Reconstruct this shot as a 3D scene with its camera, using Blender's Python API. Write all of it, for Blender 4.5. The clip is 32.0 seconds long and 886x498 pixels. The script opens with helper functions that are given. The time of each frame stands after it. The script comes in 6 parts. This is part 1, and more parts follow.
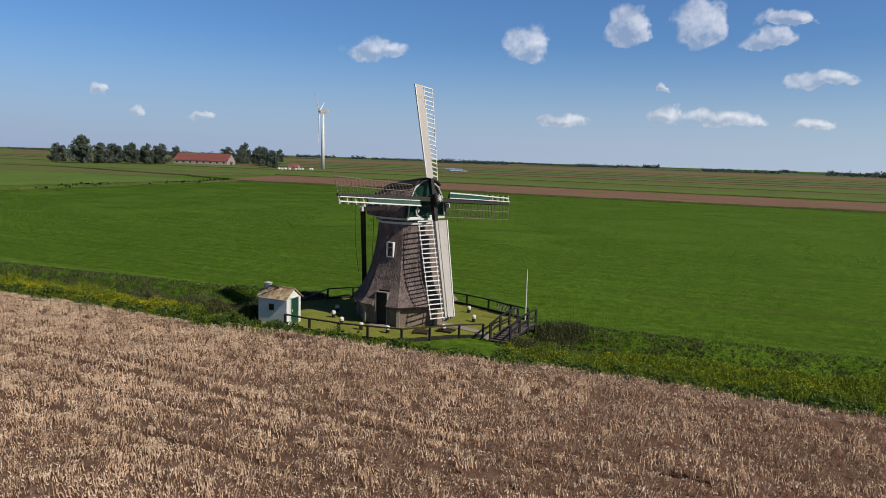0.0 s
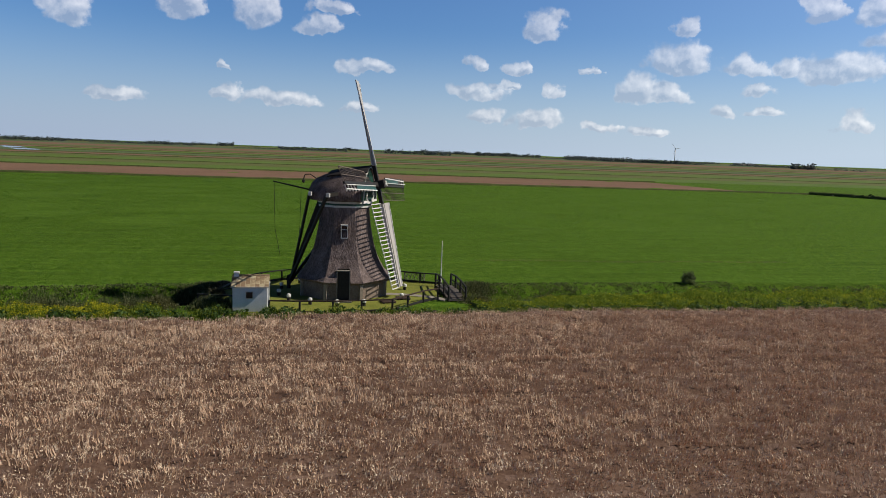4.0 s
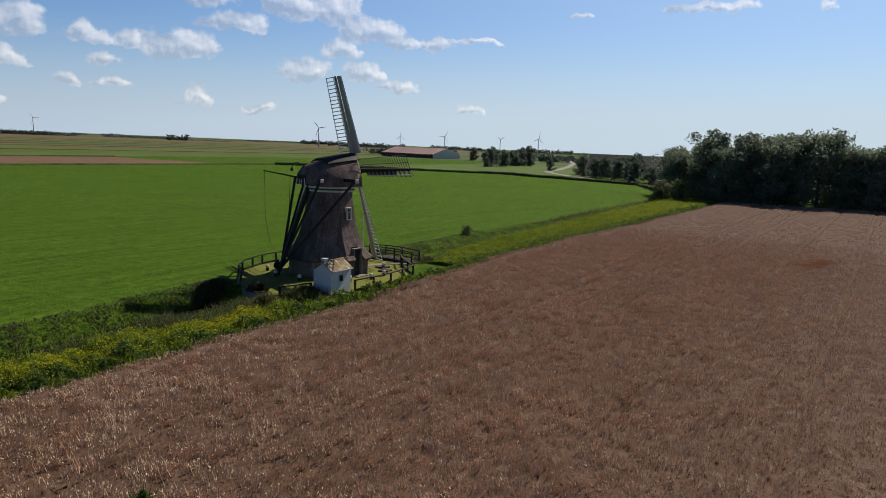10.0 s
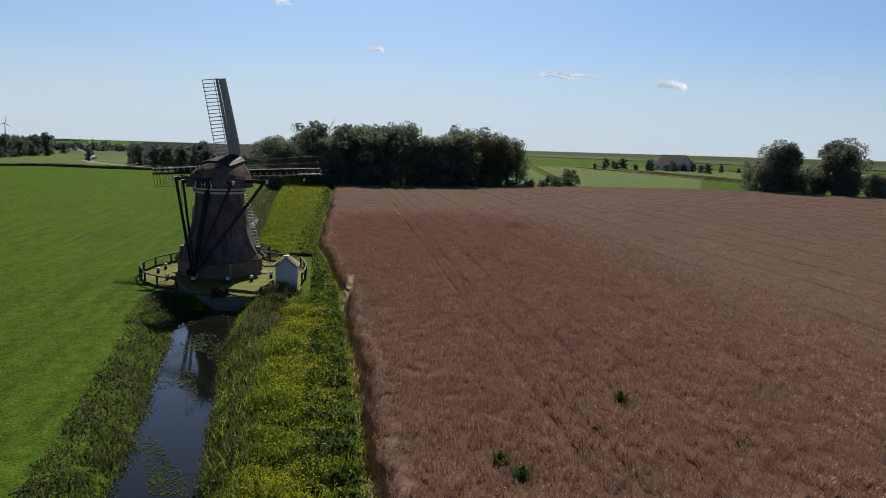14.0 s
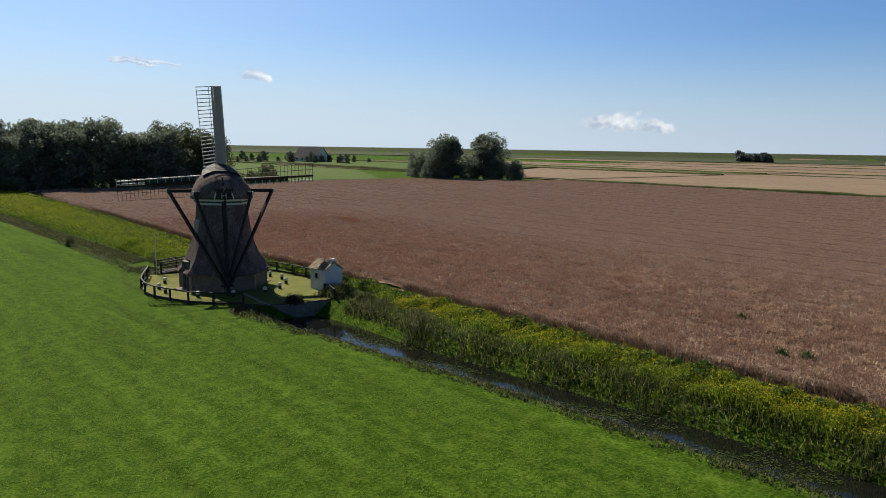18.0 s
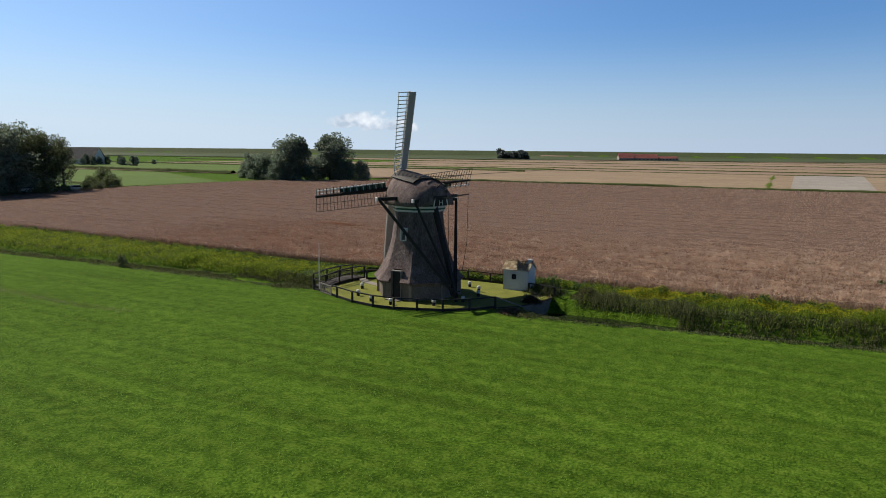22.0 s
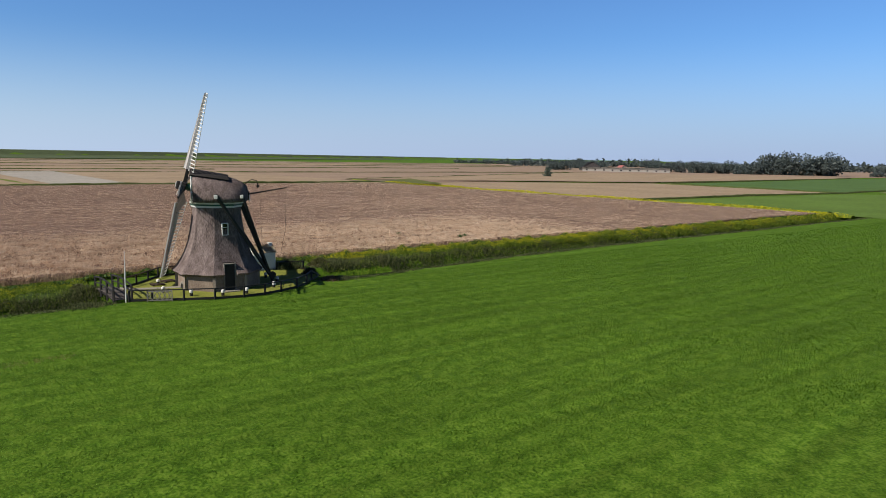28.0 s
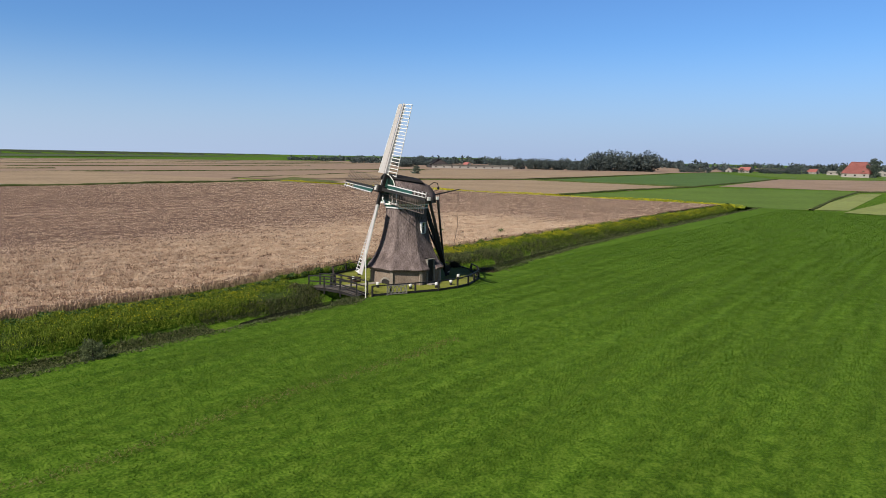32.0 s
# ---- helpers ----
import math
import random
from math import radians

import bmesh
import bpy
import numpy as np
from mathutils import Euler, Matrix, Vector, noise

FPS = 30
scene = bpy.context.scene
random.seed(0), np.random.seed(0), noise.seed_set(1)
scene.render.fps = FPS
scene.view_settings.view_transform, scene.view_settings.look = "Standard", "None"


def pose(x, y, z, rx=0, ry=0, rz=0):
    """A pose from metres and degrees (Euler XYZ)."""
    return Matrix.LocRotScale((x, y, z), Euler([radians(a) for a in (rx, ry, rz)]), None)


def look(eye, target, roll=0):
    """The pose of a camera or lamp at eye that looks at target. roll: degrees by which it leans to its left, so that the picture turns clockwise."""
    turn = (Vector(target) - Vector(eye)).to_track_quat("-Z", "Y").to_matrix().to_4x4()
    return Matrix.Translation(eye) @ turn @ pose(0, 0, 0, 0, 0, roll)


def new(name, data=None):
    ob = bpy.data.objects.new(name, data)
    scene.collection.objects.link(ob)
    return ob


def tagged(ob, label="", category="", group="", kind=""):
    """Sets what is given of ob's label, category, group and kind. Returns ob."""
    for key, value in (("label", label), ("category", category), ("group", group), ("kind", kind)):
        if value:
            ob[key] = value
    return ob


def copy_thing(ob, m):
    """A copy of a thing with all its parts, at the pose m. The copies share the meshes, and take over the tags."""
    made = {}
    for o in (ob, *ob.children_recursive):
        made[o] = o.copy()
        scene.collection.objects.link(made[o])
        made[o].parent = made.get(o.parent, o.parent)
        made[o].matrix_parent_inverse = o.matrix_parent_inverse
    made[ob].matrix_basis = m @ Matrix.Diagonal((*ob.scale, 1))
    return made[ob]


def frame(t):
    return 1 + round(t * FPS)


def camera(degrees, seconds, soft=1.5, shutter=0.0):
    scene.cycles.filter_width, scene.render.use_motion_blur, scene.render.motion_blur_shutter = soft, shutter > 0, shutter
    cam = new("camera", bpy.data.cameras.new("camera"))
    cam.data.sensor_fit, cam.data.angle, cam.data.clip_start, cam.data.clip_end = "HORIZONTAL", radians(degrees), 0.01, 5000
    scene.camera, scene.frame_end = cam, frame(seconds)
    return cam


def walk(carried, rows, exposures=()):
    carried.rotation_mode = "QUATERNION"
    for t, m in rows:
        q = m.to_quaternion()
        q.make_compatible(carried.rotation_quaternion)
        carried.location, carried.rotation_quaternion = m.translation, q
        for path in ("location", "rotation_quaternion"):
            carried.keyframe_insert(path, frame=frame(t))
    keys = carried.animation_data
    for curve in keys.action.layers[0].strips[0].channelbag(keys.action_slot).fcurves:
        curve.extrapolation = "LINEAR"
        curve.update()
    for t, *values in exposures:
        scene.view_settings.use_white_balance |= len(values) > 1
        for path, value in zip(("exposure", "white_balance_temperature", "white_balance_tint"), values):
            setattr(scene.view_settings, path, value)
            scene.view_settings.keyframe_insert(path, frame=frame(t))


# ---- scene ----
cam = camera(64.49, 32.0, 0.9)
PATH = [
    (0, 20.610, -41.785, 10.681, 82.664, -1.746, 23.447),
    (0.5, 18.245, -43.417, 10.687, 82.604, -1.760, 19.313),
    (1, 15.558, -45.107, 10.692, 82.563, -1.801, 14.562),
    (1.5, 12.924, -46.567, 10.693, 82.515, -1.843, 10.208),
    (2, 9.948, -47.959, 10.712, 82.351, -1.903, 5.917),
    (2.5, 7.109, -49.078, 10.684, 82.227, -1.938, 2.127),
    (3, 3.910, -50.089, 10.694, 82.112, -1.986, -2.151),
    (3.5, 0.810, -50.852, 10.710, 82.051, -2.033, -6.242),
    (4.5, -6.100, -51.650, 10.560, 82.045, -2.220, -15.100),
    (5.5, -13.366, -51.066, 10.409, 82.033, -2.405, -24.149),
    (6, -16.988, -50.451, 10.374, 81.984, -2.474, -28.916),
    (6.5, -20.388, -49.566, 10.363, 81.911, -2.507, -32.696),
    (7, -24.032, -48.353, 10.319, 81.845, -2.513, -36.718),
    (7.5, -27.382, -46.957, 10.276, 81.799, -2.517, -40.369),
    (8, -30.899, -45.178, 10.246, 81.778, -2.515, -44.573),
    (8.5, -34.100, -43.255, 10.222, 81.758, -2.503, -48.519),
    (9, -37.427, -40.933, 10.256, 81.668, -2.431, -52.537),
    (9.5, -40.448, -38.495, 10.264, 81.689, -2.377, -55.891),
    (10, -43.469, -35.710, 10.288, 81.657, -2.277, -59.597),
    (10.5, -46.102, -32.925, 10.342, 81.632, -2.257, -64.016),
    (11, -48.785, -29.675, 10.364, 81.697, -2.161, -69.357),
    (11.5, -51.038, -26.482, 10.404, 81.769, -2.081, -73.621),
    (12, -53.179, -22.904, 10.460, 81.811, -1.974, -78.472),
    (12.5, -54.834, -19.382, 10.466, 81.824, -1.950, -84.276),
    (13, -56.286, -15.515, 10.467, 81.821, -1.915, -90.564),
    (13.5, -57.288, -11.821, 10.441, 81.869, -1.799, -95.059),
    (14, -58.018, -7.781, 10.437, 81.861, -1.744, -99.842),
    (14.5, -58.385, -4.005, 10.466, 81.986, -1.702, -104.518),
    (15.5, -58.550, 4.050, 10.640, 81.930, -1.520, -113.700),
    (16.5, -57.524, 12.066, 10.783, 81.896, -1.333, -122.341),
    (17, -55.898, 16.107, 10.800, 81.897, -1.184, -126.360),
    (17.5, -54.061, 19.800, 10.849, 81.900, -1.062, -129.631),
    (18, -51.737, 23.593, 10.885, 81.879, -0.914, -131.944),
    (18.5, -49.363, 26.954, 10.931, 81.864, -0.776, -133.746),
    (19, -46.605, 30.396, 10.909, 81.872, -0.730, -135.716),
    (19.5, -43.821, 33.435, 10.913, 81.888, -0.647, -137.680),
    (20, -40.684, 36.514, 10.942, 81.916, -0.542, -139.959),
    (20.5, -37.530, 39.174, 10.947, 81.951, -0.536, -142.766),
    (21, -34.014, 41.850, 10.956, 81.949, -0.480, -145.830),
    (21.5, -30.559, 44.203, 10.971, 81.980, -0.512, -148.333),
    (22, -26.786, 46.540, 10.987, 82.019, -0.508, -152.000),
    (22.5, -23.123, 48.521, 10.941, 82.014, -0.500, -155.257),
    (23, -19.134, 50.444, 10.920, 82.007, -0.477, -158.370),
    (23.5, -15.400, 52.025, 10.888, 82.049, -0.545, -164.285),
    (24, -11.230, 53.462, 10.864, 82.090, -0.614, -171.127),
    (24.5, -7.277, 54.593, 10.841, 82.163, -0.780, -177.000),
    (25, -3.001, 55.485, 10.804, 82.234, -0.863, -182.352),
    (25.5, 1.018, 56.072, 10.805, 82.276, -0.951, -187.172),
    (26, 5.304, 56.422, 10.770, 82.391, -1.052, -193.775),
    (26.5, 9.278, 56.436, 10.747, 82.483, -1.214, -201.775),
    (27.5, 17.290, 56.100, 10.700, 82.530, -1.070, -214.400),
    (28.5, 24.901, 54.550, 10.657, 82.537, -0.929, -220.541),
    (29, 28.640, 53.010, 10.676, 82.489, -0.866, -220.657),
    (29.5, 31.983, 51.311, 10.740, 82.467, -0.844, -220.954),
    (30, 35.428, 49.207, 10.791, 82.462, -0.804, -221.412),
    (30.5, 38.502, 47.132, 10.838, 82.466, -0.809, -222.714),
    (31, 41.691, 44.690, 10.848, 82.475, -0.879, -225.107),
    (31.5, 44.562, 42.338, 10.850, 82.496, -0.910, -227.849),
    (32, 47.521, 39.652, 10.859, 82.570, -1.030, -233.090),
]
walk(cam, [(t, pose(*p)) for t, *p in PATH], [(0.0, 0.14, 6430, 10), (5.0, 0.17, 6460, 10), (8.0, 0.18, 6550, 10), (11.0, 0.06, 6600, 10), (13.0, 0.06, 6650, 10), (17.0, 0.20, 6600, 10), (21.0, 0.29, 6450, 10), (26.0, 0.42, 6300, 9), (30.0, 0.50, 6300, 10), (32.0, 0.48, 6300, 10)])

# ---- world, sun ----
SKY = 0.083
SUN_AZ, SUN_EL = -6.0, 41.0          # degrees: from +x towards +y, above the horizon
world = bpy.data.worlds.new("sky")
scene.world = world
world.use_nodes = True


# clouds: azimuth, height above the horizon, half width, half height, in degrees
CLOUDS = ((119.0, 8.2, 2.9, 1.0), (107.0, 8.9, 2.3, 1.6), (99.5, 10.2, 2.0, 1.7), (94.2, 10.2, 2.4, 2.1), (89.1, 9.1, 1.8, 0.9), (88.3, 10.5, 2.1, 0.6))
CLOUDS += ((85.9, 6.2, 2.6, 0.7), (96.9, 5.7, 0.7, 0.45), (104.2, 3.3, 2.3, 0.6), (96.4, 3.9, 1.2, 0.7), (92.4, 3.5, 3.9, 0.75), (86.2, 3.2, 2.0, 0.5), (139.3, 4.0, 0.8, 0.5), (136.7, 3.0, 0.9, 0.6), (132.0, 2.6, 1.5, 0.35))
CLOUDS += ((71.6, 9.7, 1.8, 1.4), (76.9, 6.9, 1.3, 0.65), (73.7, 6.6, 1.2, 0.55), (74.6, 5.3, 1.1, 0.4), (76.8, 4.7, 2.7, 0.85), (76.1, 2.8, 1.8, 0.7), (72.0, 2.7, 2.7, 0.85), (70.9, 4.9, 1.2, 0.6), (67.3, 2.2, 1.6, 0.4), (68.0, 6.5, 0.7, 0.35))
CLOUDS += ((61.3, 7.4, 3.0, 1.35), (64.4, 5.1, 2.1, 1.3), (62.0, 4.8, 2.4, 0.9), (56.7, 6.8, 2.2, 0.95), (53.8, 6.7, 1.4, 0.9), (50.5, 6.5, 3.3, 1.35), (61.1, 9.6, 1.4, 0.8), (52.5, 10.6, 1.4, 1.1), (48.8, 10.4, 2.3, 1.2))
CLOUDS += ((46.2, 8.5, 3.4, 0.9), (42.6, 10.3, 2.6, 1.7), (39.2, 10.1, 2.4, 1.9), (36.4, 8.6, 2.6, 1.2), (34.0, 7.8, 2.2, 0.75), (31.4, 7.8, 1.8, 0.6), (41.4, 5.4, 2.5, 1.0), (38.6, 7.0, 2.1, 0.9), (36.9, 5.4, 2.2, 0.85), (34.0, 4.5, 2.5, 0.6))
CLOUDS += ((57.9, 3.6, 1.0, 0.65), (49.4, 3.0, 1.8, 0.8), (56.0, 5.1, 1.1, 0.5), (55.2, 3.6, 1.9, 0.5), (63.8, 2.0, 2.2, 0.45), (28.3, 3.0, 1.8, 0.5), (28.4, 8.1, 2.8, 0.28), (45.0, 2.2, 2.0, 0.4))
CLOUDS += ((19.8, 10.3, 1.4, 0.28), (10.8, 10.8, 4.2, 0.5), (3.2, 10.6, 1.3, 0.45), (-4.0, 7.4, 0.9, 0.4), (-18.7, 5.7, 2.0, 0.22), (-55.2, 2.2, 2.9, 0.9), (-58.4, 1.8, 1.8, 0.5), (-27.1, 5.4, 1.4, 0.6), (-19.5, 5.9, 3.0, 0.25))


def build_sky():
    nt = world.node_tree
    nt.nodes.clear()
    N, L = nt.nodes.new, nt.links.new

    def maths(op, a, b=None, c=None):
        n = N("ShaderNodeMath")
        n.operation = op
        for k, v in enumerate((a, b, c)):
            if v is None:
                continue
            if isinstance(v, (int, float)):
                n.inputs[k].default_value = v
            else:
                L(v, n.inputs[k])
        return n.outputs[0]

    out, bg = N("ShaderNodeOutputWorld"), N("ShaderNodeBackground")
    sky = N("ShaderNodeTexSky")
    sky.sky_type, sky.sun_disc = "NISHITA", False
    sky.sun_elevation, sky.sun_rotation = radians(SUN_EL), radians(90 - SUN_AZ)
    sky.air_density, sky.dust_density, sky.ozone_density = 1.0, 0.7, 3.0
    tone = N("ShaderNodeMix")
    tone.data_type, tone.blend_type = "RGBA", "MULTIPLY"
    tone.inputs["Factor"].default_value = 1.0
    tone.inputs["B"].default_value = (SKY * 0.54, SKY * 0.79, SKY * 1.11, 1)
    L(sky.outputs[0], tone.inputs["A"])
    co, sep = N("ShaderNodeTexCoord"), N("ShaderNodeSeparateXYZ")
    L(co.outputs["Generated"], sep.inputs[0])
    low = N("ShaderNodeMapRange")
    low.interpolation_type = "SMOOTHSTEP"
    low.inputs["From Min"].default_value, low.inputs["From Max"].default_value = 0.17, -0.03
    low.inputs["To Max"].default_value = 0.88
    L(sep.outputs[2], low.inputs["Value"])
    haze, veil = N("ShaderNodeCombineColor"), N("ShaderNodeMix")
    for k, (q, w) in enumerate(((0.415, 0.115), (0.50, 0.135), (0.635, 0.100))):
        L(maths("MULTIPLY_ADD", sep.outputs[0], w, q), haze.inputs[k])
    glow = maths("MULTIPLY_ADD", maths("POWER", maths("MAXIMUM", sep.outputs[0], 0.0), 2.0), 0.34, low.outputs[0])
    veil.data_type = "RGBA"
    L(maths("MINIMUM", glow, 0.92), veil.inputs["Factor"])
    L(tone.outputs["Result"], veil.inputs["A"])
    L(haze.outputs[0], veil.inputs["B"])
    az = maths("ARCTAN2", sep.outputs[1], sep.outputs[0])
    el = maths("ARCSINE", sep.outputs[2])
    n1, n2, n3 = N("ShaderNodeTexNoise"), N("ShaderNodeTexNoise"), N("ShaderNodeTexNoise")
    aside = N("ShaderNodeVectorMath")
    aside.operation = "ADD"
    aside.inputs[1].default_value = (0.0025, -0.0025, 0.0045)      # a small step towards the sun, for relief on the clouds
    L(co.outputs["Generated"], aside.inputs[0])
    for n, s, d in ((n1, 30.0, 7), (n2, 75.0, 6), (n3, 30.0, 7)):
        n.inputs["Scale"].default_value, n.inputs["Detail"].default_value, n.inputs["Roughness"].default_value = s, d, 0.52
        L((aside if n is n3 else co).outputs[0 if n is n3 else "Generated"], n.inputs["Vector"])
    wob = N("ShaderNodeVectorMath")
    wob.operation = "MULTIPLY_ADD"
    L(n1.outputs["Color"], wob.inputs[0])
    wob.inputs[1].default_value = (0.075, 0.034, 0)
    pos = N("ShaderNodeCombineXYZ")
    L(maths("SUBTRACT", az, 0.0375), pos.inputs[0])
    L(maths("SUBTRACT", el, 0.017), pos.inputs[1])
    L(pos.outputs[0], wob.inputs[2])
    best, upper = None, None
    for a, e, w, h in CLOUDS:
        big = 0.88
        k = (1 / radians(w * big), 1 / radians(h * big * 0.85), 0)
        m, fold, flat, d = (N("ShaderNodeVectorMath") for _ in range(4))
        m.operation, fold.operation, flat.operation, d.operation = "MULTIPLY_ADD", "ABSOLUTE", "MULTIPLY_ADD", "LENGTH"
        m.inputs[1].default_value = k
        m.inputs[2].default_value = (-radians(a) * k[0], -radians(e) * k[1] + 0.35, 0)
        L(wob.outputs[0], m.inputs[0])
        L(m.outputs[0], fold.inputs[0])
        L(m.outputs[0], flat.inputs[0])
        flat.inputs[1].default_value = (0, -0.45, 0)                # a flatter underside
        L(fold.outputs[0], flat.inputs[2])
        L(flat.outputs[0], d.inputs[0])
        best = d.outputs["Value"] if best is None else maths("SMOOTH_MIN", best, d.outputs["Value"], 0.2)
        up, r = N("ShaderNodeVectorMath"), N("ShaderNodeVectorMath")
        up.operation, r.operation = "ADD", "LENGTH"
        up.inputs[1].default_value = (0.22, -0.55, 0)
        L(m.outputs[0], up.inputs[0])
        L(up.outputs[0], r.inputs[0])
        upper = r.outputs["Value"] if upper is None else maths("SMOOTH_MIN", upper, r.outputs["Value"], 0.2)
    dens = maths("MULTIPLY_ADD", best, -1.0, 1.0)
    dens = maths("MULTIPLY_ADD", n2.outputs[0], 0.42, maths("SUBTRACT", dens, 0.21))
    soft = N("ShaderNodeMapRange")
    soft.interpolation_type = "SMOOTHSTEP"
    soft.inputs["From Min"].default_value, soft.inputs["From Max"].default_value = -0.05, 0.28
    soft.inputs["To Max"].default_value = 0.88
    L(dens, soft.inputs["Value"])
    white = N("ShaderNodeMix")
    white.data_type = "RGBA"
    white.inputs["A"].default_value, white.inputs["B"].default_value = (0.20, 0.225, 0.275, 1), (0.63, 0.60, 0.575, 1)
    relief = maths("MULTIPLY_ADD", maths("SUBTRACT", n1.outputs[0], n3.outputs[0]), 3.0, 0.44)
    lit = N("ShaderNodeMapRange")
    lit.inputs["From Min"].default_value, lit.inputs["From Max"].default_value = 0.0, 1.0
    L(maths("ADD", relief, maths("MULTIPLY", maths("SUBTRACT", best, upper), 0.85)), lit.inputs["Value"])
    L(lit.outputs[0], white.inputs["Factor"])
    mix = N("ShaderNodeMix")
    mix.data_type = "RGBA"
    L(soft.outputs[0], mix.inputs["Factor"])
    add = N("ShaderNodeMix")
    add.data_type, add.blend_type = "RGBA", "ADD"
    add.inputs["Factor"].default_value = 0.45
    L(white.outputs["Result"], add.inputs["A"])
    L(veil.outputs["Result"], add.inputs["B"])
    L(veil.outputs["Result"], mix.inputs["A"])
    L(add.outputs["Result"], mix.inputs["B"])
    deep = N("ShaderNodeMapRange")
    deep.interpolation_type = "SMOOTHSTEP"
    deep.inputs["From Min"].default_value, deep.inputs["From Max"].default_value = 0.22, 0.58
    deep.inputs["To Min"].default_value, deep.inputs["To Max"].default_value = 1.0, 0.20
    L(sep.outputs[2], deep.inputs["Value"])
    L(deep.outputs[0], bg.inputs[1])
    L(mix.outputs["Result"], bg.inputs[0])
    L(bg.outputs[0], out.inputs[0])


build_sky()
sun = new("sun", bpy.data.lights.new("sun", "SUN"))
sun.data.energy, sun.data.angle, sun.data.color = 5.0, radians(0.55), (1.0, 0.91, 0.78)
sun.matrix_world = look((0, 0, 0), (-math.cos(radians(SUN_EL)) * math.cos(radians(SUN_AZ)), -math.cos(radians(SUN_EL)) * math.sin(radians(SUN_AZ)), -math.sin(radians(SUN_EL))))


# ---- materials ----
ALBEDO = 0.72                         # scales down every colour given to material()


def material(name, colours, scale=1.0, fine=12.0, rough=0.85, bump=0.3, metal=0.0, stretch=(1, 1, 1), island=0.0, spec=0.3, obj=0.0, gleam=None, depth=0.02, sheen=None, spread=0.17):
    """Three colours blended by noise at two scales, with fine relief."""
    colours = [[k * ALBEDO for k in c] for c in colours]
    m = bpy.data.materials.new(name)
    m.use_nodes = True
    nt = m.node_tree
    N, L = nt.nodes.new, nt.links.new
    b = nt.nodes["Principled BSDF"]
    b.inputs["Roughness"].default_value, b.inputs["Metallic"].default_value = rough, metal
    b.inputs["Specular IOR Level"].default_value = spec
    if gleam:
        b.inputs["Specular Tint"].default_value = (*gleam, 1)
    if sheen:
        b.inputs["Sheen Weight"].default_value, b.inputs["Sheen Roughness"].default_value, b.inputs["Sheen Tint"].default_value = sheen[0], 0.35, (*sheen[1], 1)
    co, mp = N("ShaderNodeTexCoord"), N("ShaderNodeMapping")
    mp.inputs["Scale"].default_value = stretch
    L(co.outputs["Object"], mp.inputs[0])
    n1, n2 = N("ShaderNodeTexNoise"), N("ShaderNodeTexNoise")
    for n, s, d in ((n1, scale, 5), (n2, fine, 4)):
        n.inputs["Scale"].default_value, n.inputs["Detail"].default_value = s, d
        L(mp.outputs[0], n.inputs["Vector"])
    mix = N("ShaderNodeMath")
    mix.operation = "MULTIPLY_ADD"
    mix.inputs[1].default_value = 0.55
    L(n2.outputs[0], mix.inputs[0])
    half = N("ShaderNodeMath")
    half.operation = "MULTIPLY"
    half.inputs[1].default_value = 0.45
    L(n1.outputs[0], half.inputs[0])
    L(half.outputs[0], mix.inputs[2])
    last = mix
    if island or obj:
        g = N("ShaderNodeNewGeometry") if island else N("ShaderNodeObjectInfo")
        a = N("ShaderNodeMath")
        a.operation = "MULTIPLY_ADD"
        a.inputs[1].default_value = island or obj
        L(g.outputs["Random Per Island" if island else "Random"], a.inputs[0])
        c = N("ShaderNodeMath")
        c.operation = "SUBTRACT"
        c.inputs[1].default_value = (island or obj) / 2
        L(mix.outputs[0], c.inputs[0])
        L(c.outputs[0], a.inputs[2])
        last = a
    ramp = N("ShaderNodeValToRGB")
    e = ramp.color_ramp.elements
    e[0].position, e[1].position = 0.5 - spread, 0.5 + spread
    e[0].color, e[1].color = (*colours[0], 1), (*colours[2], 1)
    mid = e.new(0.5)
    mid.color = (*colours[1], 1)
    L(last.outputs[0], ramp.inputs[0])
    L(ramp.outputs[0], b.inputs["Base Color"])
    if bump:
        bp = N("ShaderNodeBump")
        bp.inputs["Strength"].default_value, bp.inputs["Distance"].default_value = bump, depth
        L(n2.outputs[0], bp.inputs["Height"])
        L(bp.outputs[0], b.inputs["Normal"])
    return m


def leafy(name, colours, island=0.9, scale=0.6, through_light=0.35, gloss=0.25):
    """Leaves: varied island by island, letting some light through."""
    m = material(name, colours, scale, 5.0, 0.5, 0.0, island=island, spec=gloss)
    nt = m.node_tree
    b, ramp = nt.nodes["Principled BSDF"], nt.nodes["Color Ramp"]
    tr, mx = nt.nodes.new("ShaderNodeBsdfTranslucent"), nt.nodes.new("ShaderNodeMixShader")
    mx.inputs[0].default_value = through_light
    nt.links.new(ramp.outputs[0], tr.inputs[0])
    nt.links.new(b.outputs[0], mx.inputs[1])
    nt.links.new(tr.outputs[0], mx.inputs[2])
    nt.links.new(mx.outputs[0], nt.nodes["Material Output"].inputs[0])
    return m


def tint(r, g, b, spread=0.3):
    return ((r * (1 - spread), g * (1 - spread), b * (1 - spread)), (r, g, b), (min(1, r * (1 + spread)), min(1, g * (1 + spread)), min(1, b * (1 + spread))))


